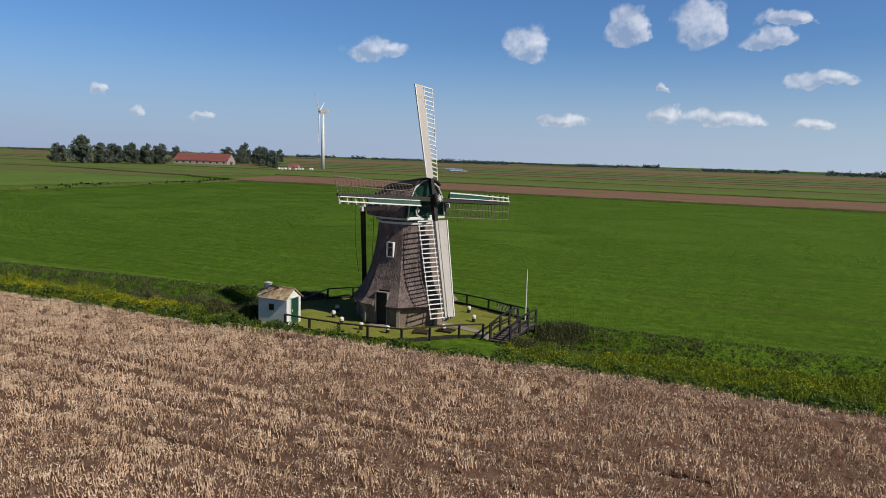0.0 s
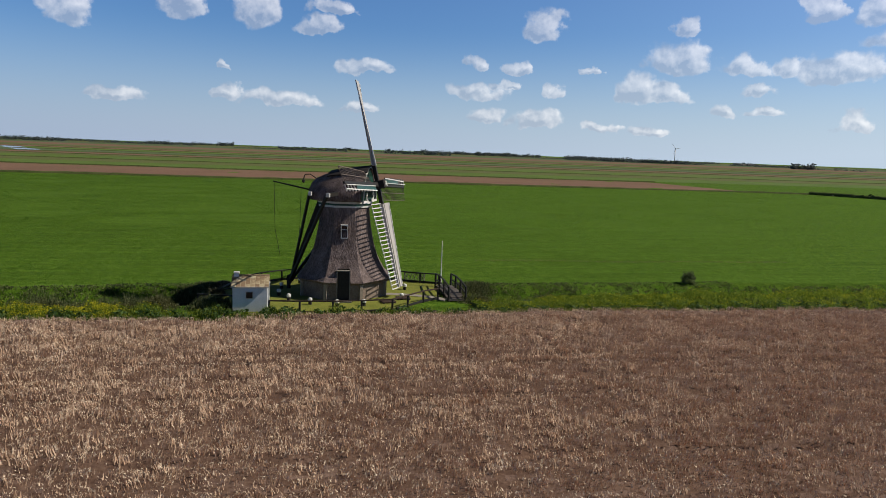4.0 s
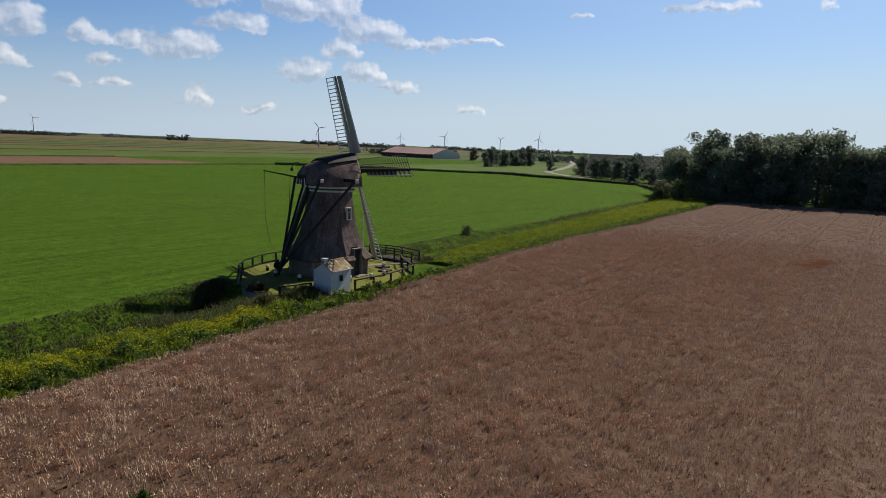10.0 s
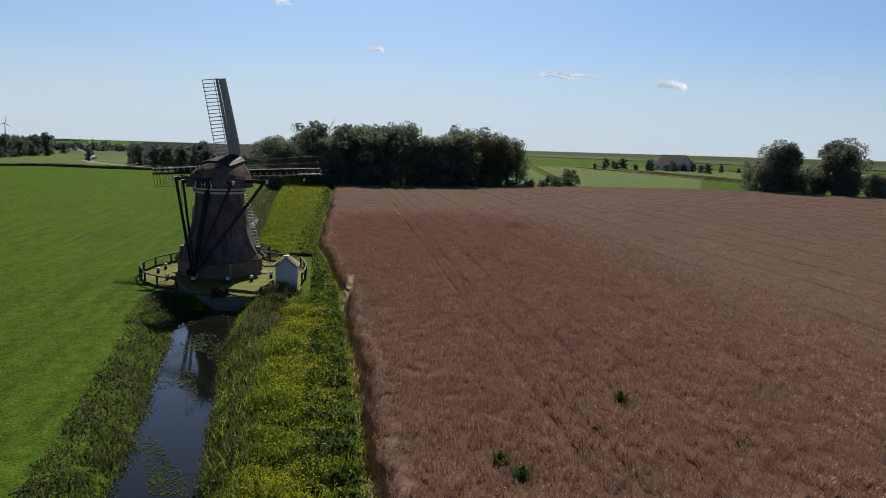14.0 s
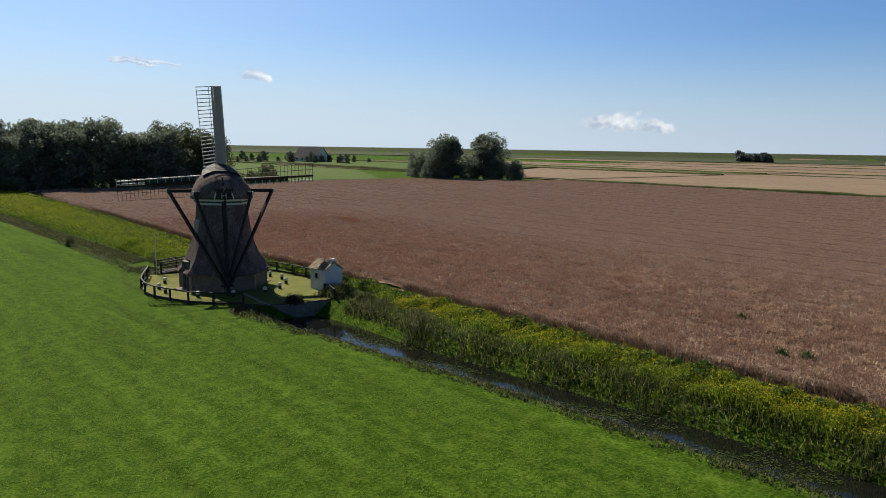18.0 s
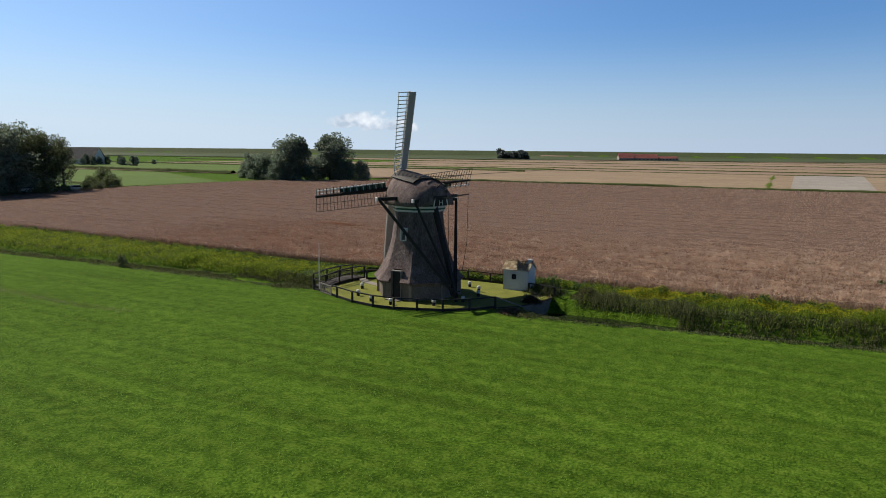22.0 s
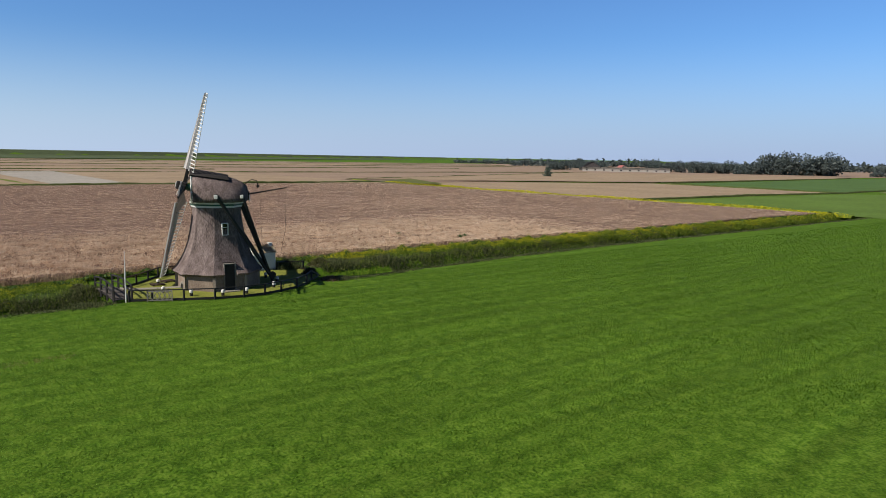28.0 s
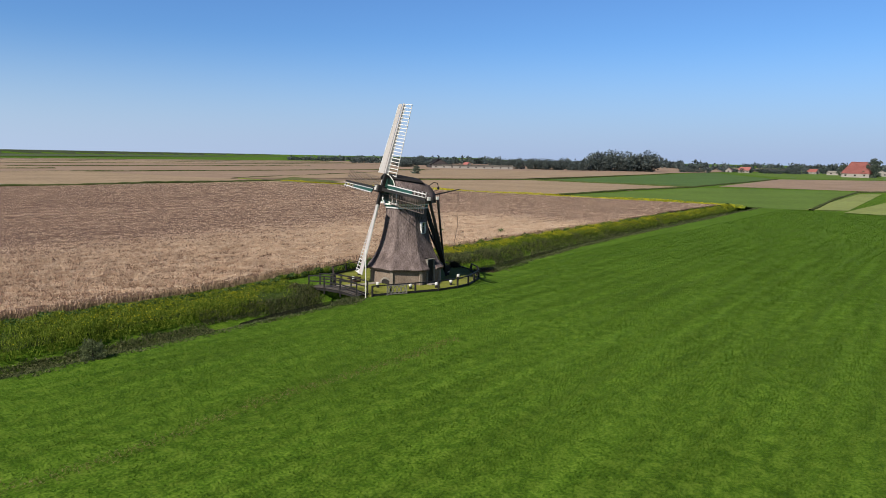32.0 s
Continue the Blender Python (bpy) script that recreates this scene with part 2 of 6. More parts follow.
def streaked(m, amount, stretch, scale):
    """Adds long streaks of lighter and darker growth to a material's colour."""
    nt = m.node_tree
    N, L = nt.nodes.new, nt.links.new
    b, ramp = nt.nodes["Principled BSDF"], nt.nodes["Color Ramp"]
    co, mp, n = N("ShaderNodeTexCoord"), N("ShaderNodeMapping"), N("ShaderNodeTexNoise")
    mp.inputs["Scale"].default_value = stretch
    n.inputs["Scale"].default_value, n.inputs["Detail"].default_value = scale, 6
    L(co.outputs["Object"], mp.inputs[0])
    L(mp.outputs[0], n.inputs["Vector"])
    r = N("ShaderNodeMapRange")
    r.inputs["From Min"].default_value, r.inputs["From Max"].default_value = 0.3, 0.7
    r.inputs["To Min"].default_value, r.inputs["To Max"].default_value = 1 - amount, 1 + amount
    L(n.outputs[0], r.inputs["Value"])
    hsv = N("ShaderNodeHueSaturation")
    L(r.outputs[0], hsv.inputs["Value"])
    L(ramp.outputs[0], hsv.inputs["Color"])
    L(hsv.outputs[0], b.inputs["Base Color"])
    return m


GRASS = streaked(material("meadow_grass", ((0.037, 0.085, 0.006), (0.071, 0.139, 0.011), (0.118, 0.196, 0.021)), 1.5, 8.0, 0.9, 0.7, spec=0.02, depth=0.10, sheen=(0.12, (0.46, 0.68, 0.12)), spread=0.10), 0.26, (0.05, 0.8, 1), 1.2)
LAWN = material("short_lawn", ((0.125, 0.150, 0.022), (0.200, 0.218, 0.036), (0.29, 0.285, 0.062)), 0.8, 14.0, 0.9, 0.4, spec=0.15)
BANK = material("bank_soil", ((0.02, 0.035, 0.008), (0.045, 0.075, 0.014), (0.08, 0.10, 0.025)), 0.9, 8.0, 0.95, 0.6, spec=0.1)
WHEAT = streaked(material("ripe_wheat", ((0.112, 0.069, 0.053), (0.176, 0.114, 0.088), (0.262, 0.180, 0.142)), 0.9, 7.0, 0.9, 0.5, spec=0.03, depth=0.08), 0.08, (0.06, 0.9, 1), 0.7)
STALK = leafy("wheat_stalks", ((0.54, 0.360, 0.240), (0.69, 0.482, 0.330), (0.85, 0.630, 0.455)), 0.30, 0.5, 0.08, 0.05)
STALK.node_tree.links.remove(STALK.node_tree.nodes["Translucent BSDF"].inputs[0].links[0])
STALK.node_tree.nodes["Translucent BSDF"].inputs[0].default_value = (0.42, 0.15, 0.085, 1)
EAR = leafy("wheat_ears", ((0.72, 0.560, 0.390), (0.85, 0.696, 0.510), (0.96, 0.825, 0.645)), 0.16, 0.5, 0.14, 0.05)
EAR.node_tree.links.remove(EAR.node_tree.nodes["Translucent BSDF"].inputs[0].links[0])
EAR.node_tree.nodes["Translucent BSDF"].inputs[0].default_value = (0.42, 0.19, 0.12, 1)
# darker than WHEAT: the shade between the stalks is put into the colour
SHADED_STRAW = material("shaded_straw", ((0.092, 0.054, 0.039), (0.148, 0.091, 0.066), (0.225, 0.147, 0.108)), 1.2, 9.0, 0.95, 0.6, spec=0.03)
TRACK = material("trodden_field_soil", ((0.045, 0.025, 0.017), (0.080, 0.047, 0.031), (0.13, 0.080, 0.054)), 1.0, 8.0, 0.95, 0.5, spec=0.05)
BARE = material("pale_trodden_straw", ((0.22, 0.16, 0.11), (0.34, 0.26, 0.18), (0.46, 0.37, 0.27)), 1.5, 9.0, 0.95, 0.6, spec=0.05)
THATCH = material("reed_thatch", ((0.068, 0.052, 0.049), (0.168, 0.130, 0.122), (0.31, 0.248, 0.234)), 0.9, 7.0, 0.95, 1.0, stretch=(2.2, 2.2, 0.55), spec=0.1, depth=0.05)
TAR = material("tarred_ridge", tint(0.03, 0.026, 0.025), 1.5, 14.0, 0.7, 0.3)
BRICK = material("weathered_base_brick", ((0.15, 0.11, 0.085), (0.235, 0.18, 0.14), (0.32, 0.255, 0.20)), 1.2, 10.0, 0.9, 0.4)
WHITE = material("white_paint", tint(0.78, 0.77, 0.73, 0.08), 1.0, 9.0, 0.55, 0.1)
LIMEWASH = material("whitewashed_brick", tint(0.72, 0.74, 0.76, 0.12), 1.4, 13.0, 0.85, 0.3)
GREY_BOARD = material("grey_sail_board", tint(0.50, 0.47, 0.45, 0.12), 0.8, 8.0, 0.6, 0.15)
GREEN = material("dark_green_paint", tint(0.012, 0.07, 0.045, 0.3), 1.0, 9.0, 0.4, 0.1, spec=0.5)
DARK = material("tarred_timber", tint(0.022, 0.02, 0.018, 0.35), 2.0, 12.0, 0.65, 0.3)
RED_WOOD = material("brown_stained_wood", tint(0.06, 0.035, 0.022, 0.3), 2.0, 12.0, 0.7, 0.3)
GREY_WOOD = material("weathered_grey_wood", tint(0.25, 0.23, 0.2, 0.3), 2.0, 12.0, 0.85, 0.3)
PATH_STONE = material("pale_path", tint(0.30, 0.27, 0.23, 0.2), 1.5, 14.0, 0.9, 0.3)
GLASS = material("dark_window_glass", tint(0.02, 0.022, 0.025, 0.1), 1.0, 3.0, 0.08, 0.0, spec=0.6)
STEEL = material("pale_steel", tint(0.75, 0.76, 0.77, 0.05), 0.5, 4.0, 0.4, 0.0)
WATER = material("ditch_water", tint(0.010, 0.012, 0.010, 0.2), 0.5, 3.0, 0.06, 0.25, spec=0.5, depth=0.01)
TILE = material("mossy_roof_tiles", ((0.28, 0.19, 0.11), (0.42, 0.33, 0.20), (0.55, 0.47, 0.30)), 1.5, 10.0, 0.85, 0.3, obj=0.7)


# ---- mesh helpers ----
def part(name, bm, mat, parent=None, label="", smooth=False):
    """Links a bmesh as one mesh object, under parent if given."""
    me = bpy.data.meshes.new(name)
    bm.normal_update()
    bm.to_mesh(me)
    bm.free()
    for p in me.polygons:
        p.use_smooth = smooth
    me.materials.append(mat)
    ob = new(name, me)
    ob.parent = parent
    if label:
        ob["label"] = label
    return ob


def raw(name, verts, faces, mat, parent=None, smooth=False):
    """A mesh object straight from arrays."""
    me = bpy.data.meshes.new(name)
    verts, faces = np.asarray(verts, np.float32), np.asarray(faces, np.int32)
    k = faces.shape[1]
    me.vertices.add(len(verts))
    me.vertices.foreach_set("co", verts.ravel())
    me.loops.add(faces.size)
    me.loops.foreach_set("vertex_index", faces.ravel())
    me.polygons.add(len(faces))
    me.polygons.foreach_set("loop_start", np.arange(0, faces.size, k, dtype=np.int32))
    me.update(calc_edges=True)
    me.polygons.foreach_set("use_smooth", np.full(len(faces), smooth))
    me.materials.append(mat)
    ob = new(name, me)
    ob.parent = parent
    return ob


def empty(name, m=None):
    ob = new(name)
    ob.empty_display_size = 0.3
    if m is not None:
        ob.matrix_basis = m
    return ob


def box(bm, centre, size, m=None, bevel=0.0):
    r = bmesh.ops.create_cube(bm, size=1.0)
    mat = Matrix.Translation(centre) @ Matrix.Diagonal((*size, 1))
    bmesh.ops.transform(bm, matrix=(m @ mat) if m is not None else mat, verts=r["verts"])
    if bevel:
        bmesh.ops.bevel(bm, geom=list({e for v in r["verts"] for e in v.link_edges}), offset=bevel, segments=1, affect="EDGES")
    return bm


def beam(bm, a, b, w, h=None, up=(0, 0, 1), w2=None, sides=4):
    """A squared or round timber from a to b, w wide and h high."""
    a, b, h = Vector(a), Vector(b), h or w
    d = (b - a).normalized()
    s = d.cross(Vector(up))
    s = s.normalized() if s.length > 1e-4 else d.orthogonal().normalized()
    u = s.cross(d)
    k = (w2 / w) if w2 else 1.0
    rings = []
    for p, q in ((a, 1.0), (b, k)):
        if sides == 4:
            rings.append([bm.verts.new(p + s * (x * w * q / 2) + u * (y * h * q / 2)) for x, y in ((-1, -1), (1, -1), (1, 1), (-1, 1))])
        else:
            rings.append([bm.verts.new(p + s * (math.cos(2 * math.pi * i / sides) * w * q / 2) + u * (math.sin(2 * math.pi * i / sides) * h * q / 2)) for i in range(sides)])
    n = len(rings[0])
    for i in range(n):
        bm.faces.new((rings[0][i], rings[0][(i + 1) % n], rings[1][(i + 1) % n], rings[1][i]))
    bm.faces.new(rings[0][::-1])
    bm.faces.new(rings[1])
    return bm


def tube(bm, points, r, sides=6):
    for a, b in zip(points[:-1], points[1:]):
        beam(bm, a, b, 2 * r, sides=sides)
    return bm


def lathe(bm, profile, sides=12, centre=(0, 0)):
    """Rings of (radius, z) closed at both ends."""
    rings = [[bm.verts.new((centre[0] + r * math.cos(2 * math.pi * i / sides), centre[1] + r * math.sin(2 * math.pi * i / sides), z)) for i in range(sides)] for r, z in profile]
    for p, q in zip(rings[:-1], rings[1:]):
        for i in range(sides):
            bm.faces.new((p[i], p[(i + 1) % sides], q[(i + 1) % sides], q[i]))
    bm.faces.new(rings[0][::-1])
    bm.faces.new(rings[-1])
    return bm


def BM():
    return bmesh.new()


# ---- ground ----
def smooth01(x):
    x = np.clip(x, 0, 1)
    return x * x * (3 - 2 * x)


def ditch_y(x):
    return np.interp(x, [-140, -60, -36, -28, -20, -12, 8, 30, 80, 126], [-4.6, -3.5, -2.7, -2.0, -1.2, -0.9, 0.0, 0.5, 2.2, 3.0])


DITCH_END_W, DITCH_END_E = -138.0, 126.0


def ditch_wide(x):
    """How much wider the ditch lies than usual: a pool west of the mill."""
    return 1 + 0.2 * smooth01((x + 20) / 6) * smooth01((-9 - x) / 2)


def ditch_open(x):
    """0 under the mill's mound and past the ditch's ends, 1 where the ditch is open."""
    return np.maximum(smooth01((-8.9 - x) / 0.8) * smooth01((x - DITCH_END_W) / 3), smooth01((x - 6.4) / 1.4) * smooth01((DITCH_END_E - x) / 3))


def lumps(x, y, s, a):
    return a * (np.sin(x * s * 1.0 + 1.3 * np.sin(y * s * 0.7)) * np.sin(y * s * 1.1 + 0.9 * np.sin(x * s * 0.6 + 2.0)))


DIKE = ((2600.0, -150.0), (1500.0, -400.0), (832.0, -640.0), (327.0, -850.0), (-222.0, -1100.0), (-900.0, -1600.0), (-2200.0, -2600.0))


def dike_distance(x, y):
    """Metres past the dike's inner foot, on its seaward side."""
    best = np.full(np.shape(x), -1e9)
    dx = np.array([p[0] for p in DIKE[::-1]])
    dy = np.array([p[1] for p in DIKE[::-1]])
    foot = np.interp(x, dx, dy)
    return np.maximum(best, (foot - y) * 0.9)


def ground_z(x, y):
    d = np.abs(y - ditch_y(x)) / ditch_wide(x) / np.where(y > ditch_y(x), 1.13, 1.0)
    z = -1.35 * smooth01((2.85 - d) / 2.3) * ditch_open(x) * (1 - 0.30 * smooth01((x - 11) / 8))
    z = z + lumps(x, y, 0.23, 0.05) * smooth01((np.hypot(x, y) - 9) / 6)
    q = dike_distance(x, y)
    z = z + 2.0 * smooth01((q + 60) / 120) + 8.6 * smooth01((q - 60) / 30) * 1.0
    return z


def steps(*spans):
    out = []
    for a, b, s in spans:
        out += list(np.arange(a, b - 1e-6, s))
    return np.array(out + [spans[-1][1]])


def build_ground():
    xs = steps((-4200, -1400, 200), (-1400, -400, 50), (-400, -140, 20), (-140, -44, 2), (-44, 24, 0.8), (24, 130, 2), (130, 400, 20), (400, 1400, 50), (1400, 4200, 200))
    ys = steps((-4200, -2600, 200), (-2600, -400, 25), (-400, -60, 20), (-60, -12, 4), (-12, 9, 0.6), (9, 40, 3), (40, 400, 20), (400, 1400, 100), (1400, 4200, 200))
    X, Y = np.meshgrid(xs, ys, indexing="ij")
    Z = ground_z(X, Y)
    n, k = len(xs), len(ys)
    i = np.arange(n * k).reshape(n, k)
    f = np.stack([i[:-1, :-1], i[1:, :-1], i[1:, 1:], i[:-1, 1:]], -1).reshape(-1, 4)
    tagged(raw("ground", np.stack([X, Y, Z], -1).reshape(-1, 3), f, GRASS, smooth=True), "green mown meadow reaching to the flat horizon", "ground", kind="structure")


build_ground()


def field(name, corners, mat, label, z=0.03, cells=8):
    """A flat field over the ground sheet, as a grid between four corners."""
    a, b, c, d = (np.array(p, float) for p in corners)
    u = np.linspace(0, 1, cells + 1)
    U, V = np.meshgrid(u, u, indexing="ij")
    P = (a * (1 - U)[..., None] + b * U[..., None]) * (1 - V)[..., None] + (d * (1 - U)[..., None] + c * U[..., None]) * V[..., None]
    i = np.arange((cells + 1) ** 2).reshape(cells + 1, cells + 1)
    f = np.stack([i[:-1, :-1], i[1:, :-1], i[1:, 1:], i[:-1, 1:]], -1).reshape(-1, 4)
    Z = np.full(U.shape, z) + ground_z(P[..., 0], P[..., 1]).clip(-0.02, 60)
    return tagged(raw(name, np.concatenate([P, Z[..., None]], -1).reshape(-1, 3), f, mat), label, "water" if name == "pond" else "field", kind="structure")


def rect(x0, x1, y0, y1):
    return ((x0, y0), (x1, y0), (x1, y1), (x0, y1))


def strip(name, r, g, b, scale=0.05, fine=0.6):
    return material(name, tint(r, g, b, 0.22), scale, fine, 0.95, 0.3, spec=0.1)


SOIL = strip("bare_brown_field", 0.21, 0.125, 0.08)
OLIVE = strip("olive_pasture", 0.13, 0.14, 0.045)
TAN = strip("pale_stubble", 0.31, 0.225, 0.165)
TAN2 = strip("straw_field", 0.34, 0.255, 0.17)
FRESH = strip("fresh_green_field", 0.112, 0.180, 0.030)
DEEP = strip("deep_green_field", 0.085, 0.148, 0.040)
CUT = strip("cut_grass_strip", 0.24, 0.28, 0.09)
HAZE_GREEN = strip("far_green_fields", 0.10, 0.14, 0.06)
PALE = strip("whitish_field_cover", 0.37, 0.34, 0.30)
ASPHALT = material("grey_lane", tint(0.30, 0.29, 0.27, 0.15), 0.5, 6.0, 0.9, 0.2)
HEDGE = leafy("dark_reed_line", ((0.015, 0.03, 0.008), (0.03, 0.055, 0.014), (0.06, 0.085, 0.025)))

field("field_brown", ((-172, 173), (152, 174), (146, 240), (-190, 246)), SOIL, "bare brown ploughed field strip", 0.04)
DIKE_GRASS = strip("dike_grass", 0.088, 0.114, 0.054, 0.02, 0.3)
for (x0, y0), (x1, y1) in zip(DIKE[:-1], DIKE[1:]):
    field("dike", ((x0, y0 + 75), (x1, y1 + 75), (x1, y1 - 600), (x0, y0 - 600)), DIKE_GRASS, "long dark green sea dike closing the horizon", 0.8, 40)
for k, (y0, y1, m) in enumerate(((250, 292, FRESH), (294, 338, OLIVE), (341, 398, FRESH), (400, 440, OLIVE), (443, 500, SOIL), (503, 600, HAZE_GREEN), (604, 700, FRESH), (704, 800, SOIL), (804, 1000, OLIVE), (1004, 1300, SOIL), (1304, 1800, HAZE_GREEN), (1804, 2600, OLIVE))):
    field("field_north", rect(-900 - k * 90, 420 + k * 160, y0, y1), m, "long strip of pasture among flat fields", 0.05)
field("field_west", ((-420, 60), (-160, 60), (-165, 168), (-420, 168)), FRESH, "pale green meadow beyond a ditch", 0.04)
field("field_west", ((-900, 172), (-196, 172), (-200, 246), (-900, 246)), OLIVE, "olive green pasture", 0.04)
field("field_west", ((-134, -60), (-256, -52), (-280, 5), (-136, 9)), FRESH, "fresh green meadow beside a yellow ditch", 0.06)
field("field_west", ((-138, 8.5), (-258, 6.5), (-262, 13), (-142, 17)), CUT, "strip of pale freshly cut grass", 0.10)
field("field_west", ((-134, 17), (-262, 24), (-262, 27), (-132, 27)), CUT, "strip of pale freshly cut grass", 0.10)
field("field_west", ((-138, -212), (-270, -146), (-258, -58), (-136, -62)), TAN2, "straw-coloured stubble field", 0.05)
field("field_west", ((-274, -140), (-720, -180), (-470, -66), (-262, -58)), DEEP, "deep green field", 0.06)
field("field_west", ((-282, -52), (-478, -66), (-540, -4), (-292, 14)), TAN, "pinkish bare field", 0.07)
field("field_west", ((-520, -70), (-740, -170), (-900, -60), (-560, 10)), FRESH, "fresh green meadow before a village", 0.06)
field("field_south", rect(-1500, 330, -950, -182), TAN, "wide pale stubble fields", 0.30, 40)
field("field_west", ((-140, -216), (-440, -330), (-560, -172), (-276, -150)), TAN2, "straw-coloured stubble field", 0.50)
field("field_south", rect(-132, 108, -330, -184), TAN2, "pale stubble field", 0.55)
field("field_south", ((112, -186), (163, -186), (222, -300), (112, -300)), TAN2, "pale stubble field", 0.55)
field("field_south", ((168, -186), (430, -186), (430, -292), (228, -298)), FRESH, "fresh green meadow beside a farmhouse", 0.55)
field("field_south", ((112, -305), (430, -300), (430, -330), (112, -333)), TAN, "pale stubble strip", 0.55)
field("field_south", ((112, -336), (430, -333), (430, -346), (112, -348)), FRESH, "narrow strip of fresh grass", 0.57)
field("field_south", ((112, -351), (430, -349), (430, -395), (112, -395)), TAN2, "straw-coloured stubble field", 0.55)
field("field_south", rect(-150, 420, -470, -400), TAN2, "straw-coloured stubble field", 0.55)
field("field_south", rect(-420, 560, -700, -600), TAN2, "straw-coloured stubble field", 0.6)
field("field_south", ((-132, -182), (-176, -216), (-150, -158), (-134, -160)), OLIVE, "grassy green corner between stubble fields", 0.60)
field("field_cover", ((-20, -181.5), (-42, -181.5), (-46, -345), (-17, -325)), PALE, "field strip laid out in pale rows", 0.62)
field("field_east", ((144, -80), (420, -150), (420, -60), (150, -72)), FRESH, "fresh green meadow", 0.04)
field("field_east", ((150, -128), (430, -290), (430, -160), (150, -84)), FRESH, "fresh green meadow", 0.045)
field("field_east", rect(205, 420, 60, 165), FRESH, "pale green meadow", 0.04)
field("field_east", rect(424, 900, -60, 420), HAZE_GREEN, "grey-green field beside a barn", 0.04)


def blades(n, xy, z, h, w, lean, rng, way=None):
    """Upright triangular blades: verts and faces. xy (n, 2), z, h and w (n)."""
    b = rng.uniform(0, 2 * np.pi, n) if way is None else way
    a = rng.uniform(0, 2 * np.pi, n) if way is None else way + np.pi / 2 + rng.normal(0, 0.6, n)
    s = np.stack([np.cos(a), np.sin(a), 0 * a], -1) * (w / 2)[:, None]
    base = np.stack([xy[:, 0], xy[:, 1], z], -1)
    tip = base + np.stack([np.cos(b) * lean * h, np.sin(b) * lean * h, h], -1)
    v = np.stack([base - s, base + s, tip], 1).reshape(-1, 3)
    return v, np.arange(3 * n).reshape(-1, 3)


def ears(p, size, way, rng):
    """Ears: slim three-cornered leaves, leaning along way."""
    n = len(p)
    a = way + rng.normal(0, 0.9, n)
    d = np.stack([np.cos(a), np.sin(a), rng.normal(0.9, 0.4, n)], -1)
    d /= np.linalg.norm(d, axis=1)[:, None]
    b = rng.uniform(0, 2 * np.pi, n)
    e = np.cross(np.stack([np.cos(b), np.sin(b), np.full(n, 0.25)], -1), d)
    e /= np.linalg.norm(e, axis=1)[:, None]
    s = (size * rng.uniform(0.6, 1.4, n))[:, None]
    v = np.stack([p - d * s - e * s * 0.4, p - d * s + e * s * 0.4, p + d * s], 1).reshape(-1, 3)
    return v, np.arange(3 * n).reshape(-1, 3)


def flecks(n, p, size, rng, flat=0.5):
    """Small randomly turned four-sided leaves round points p (n, 3)."""
    d = rng.normal(size=(n, 3))
    d[:, 2] *= flat
    d /= np.linalg.norm(d, axis=1)[:, None] + 1e-9
    e = np.cross(d, rng.normal(size=(n, 3)))
    e /= np.linalg.norm(e, axis=1)[:, None] + 1e-9
    s = (size * rng.uniform(0.6, 1.4, n))[:, None]
    v = np.stack([p - d * s, p - e * s * 0.55, p + d * s, p + e * s * 0.55], 1).reshape(-1, 3)
    return v, np.arange(4 * n).reshape(-1, 4)


# ---- wheat ----
def wheat_north(x):
    return np.interp(x, [-135, -10, 4, 14, 22, 60, 125], [-9.9, -9.8, -9.0, -8.2, -8.3, -9.8, -11.5])


def edge_wave(x):
    """The uneven line of the wheat's edge."""
    return 0.10 * np.sin(x * 1.7) + 0.07 * np.sin(x * 4.1 + 1.0) + 0.14 * np.sin(x * 0.37 + 2.0)


def wheat_inside(x, y):
    east = np.interp(-y, [9, 40, 70, 132, 163, 178], [121, 125, 138, 139, 111, 107])
    return (y < wheat_north(x) + edge_wave(x)) & (y > -176.5) & (x > -132) & (x < east)


NEAR_TRACKS = (9.7, 11.9)          # two more tracks close to the mill, metres in from the edge


def tram(x, y):
    """Metres from the nearest wheel track."""
    q = (y + 23.3 + 0.04 * (x + 8)) / 5.9
    d = (q - np.round(q)) * 5.9
    for c in NEAR_TRACKS:
        e = y + c + 9 + 0.04 * (x + 8)
        d = np.where(np.abs(e) < np.abs(d), e, d)
    return d


def track_depth(x, y):
    """How far the crop has closed over a wheel track: 0 hidden, 1 open."""
    row = np.round((y + 23.3 + 0.04 * (x + 8)) / 5.9)
    q = 0.5 + 0.3 * np.sin(x * 0.19 + row * 2.1) + 0.3 * np.sin(x * 0.47 + row * 4.7) + 0.2 * np.sin(x * 1.3 + row)
    return np.clip(q, 0.5, 1) * np.where(row % 2 == 0, 0.8, 1.0)


def swirl(x, y):
    """Which way the crop leans, in patches."""
    return 2.6 * np.sin(2.3 * x + 1.7 * np.sin(1.9 * y) + 0.7 * np.sin(0.37 * y)) + 2.2 * np.sin(2.7 * y + 1.3 * np.sin(1.7 * x + 1.0) + np.sin(0.29 * x))


def wheat_z(x, y):
    z = 0.60 + lumps(x + 1.5 * np.sin(y * 0.31), y, 0.9, 0.035) + lumps(x + 3.7, y - 1.1 + np.sin(x * 0.43), 2.9, 0.035) + lumps(x, y, 0.17, 0.05)
    return z - 0.30 * track_depth(x, y) * np.exp(-((tram(x, y) / 0.20) ** 4)) * smooth01((wheat_north(x) - y - 5.5) / 1.5)


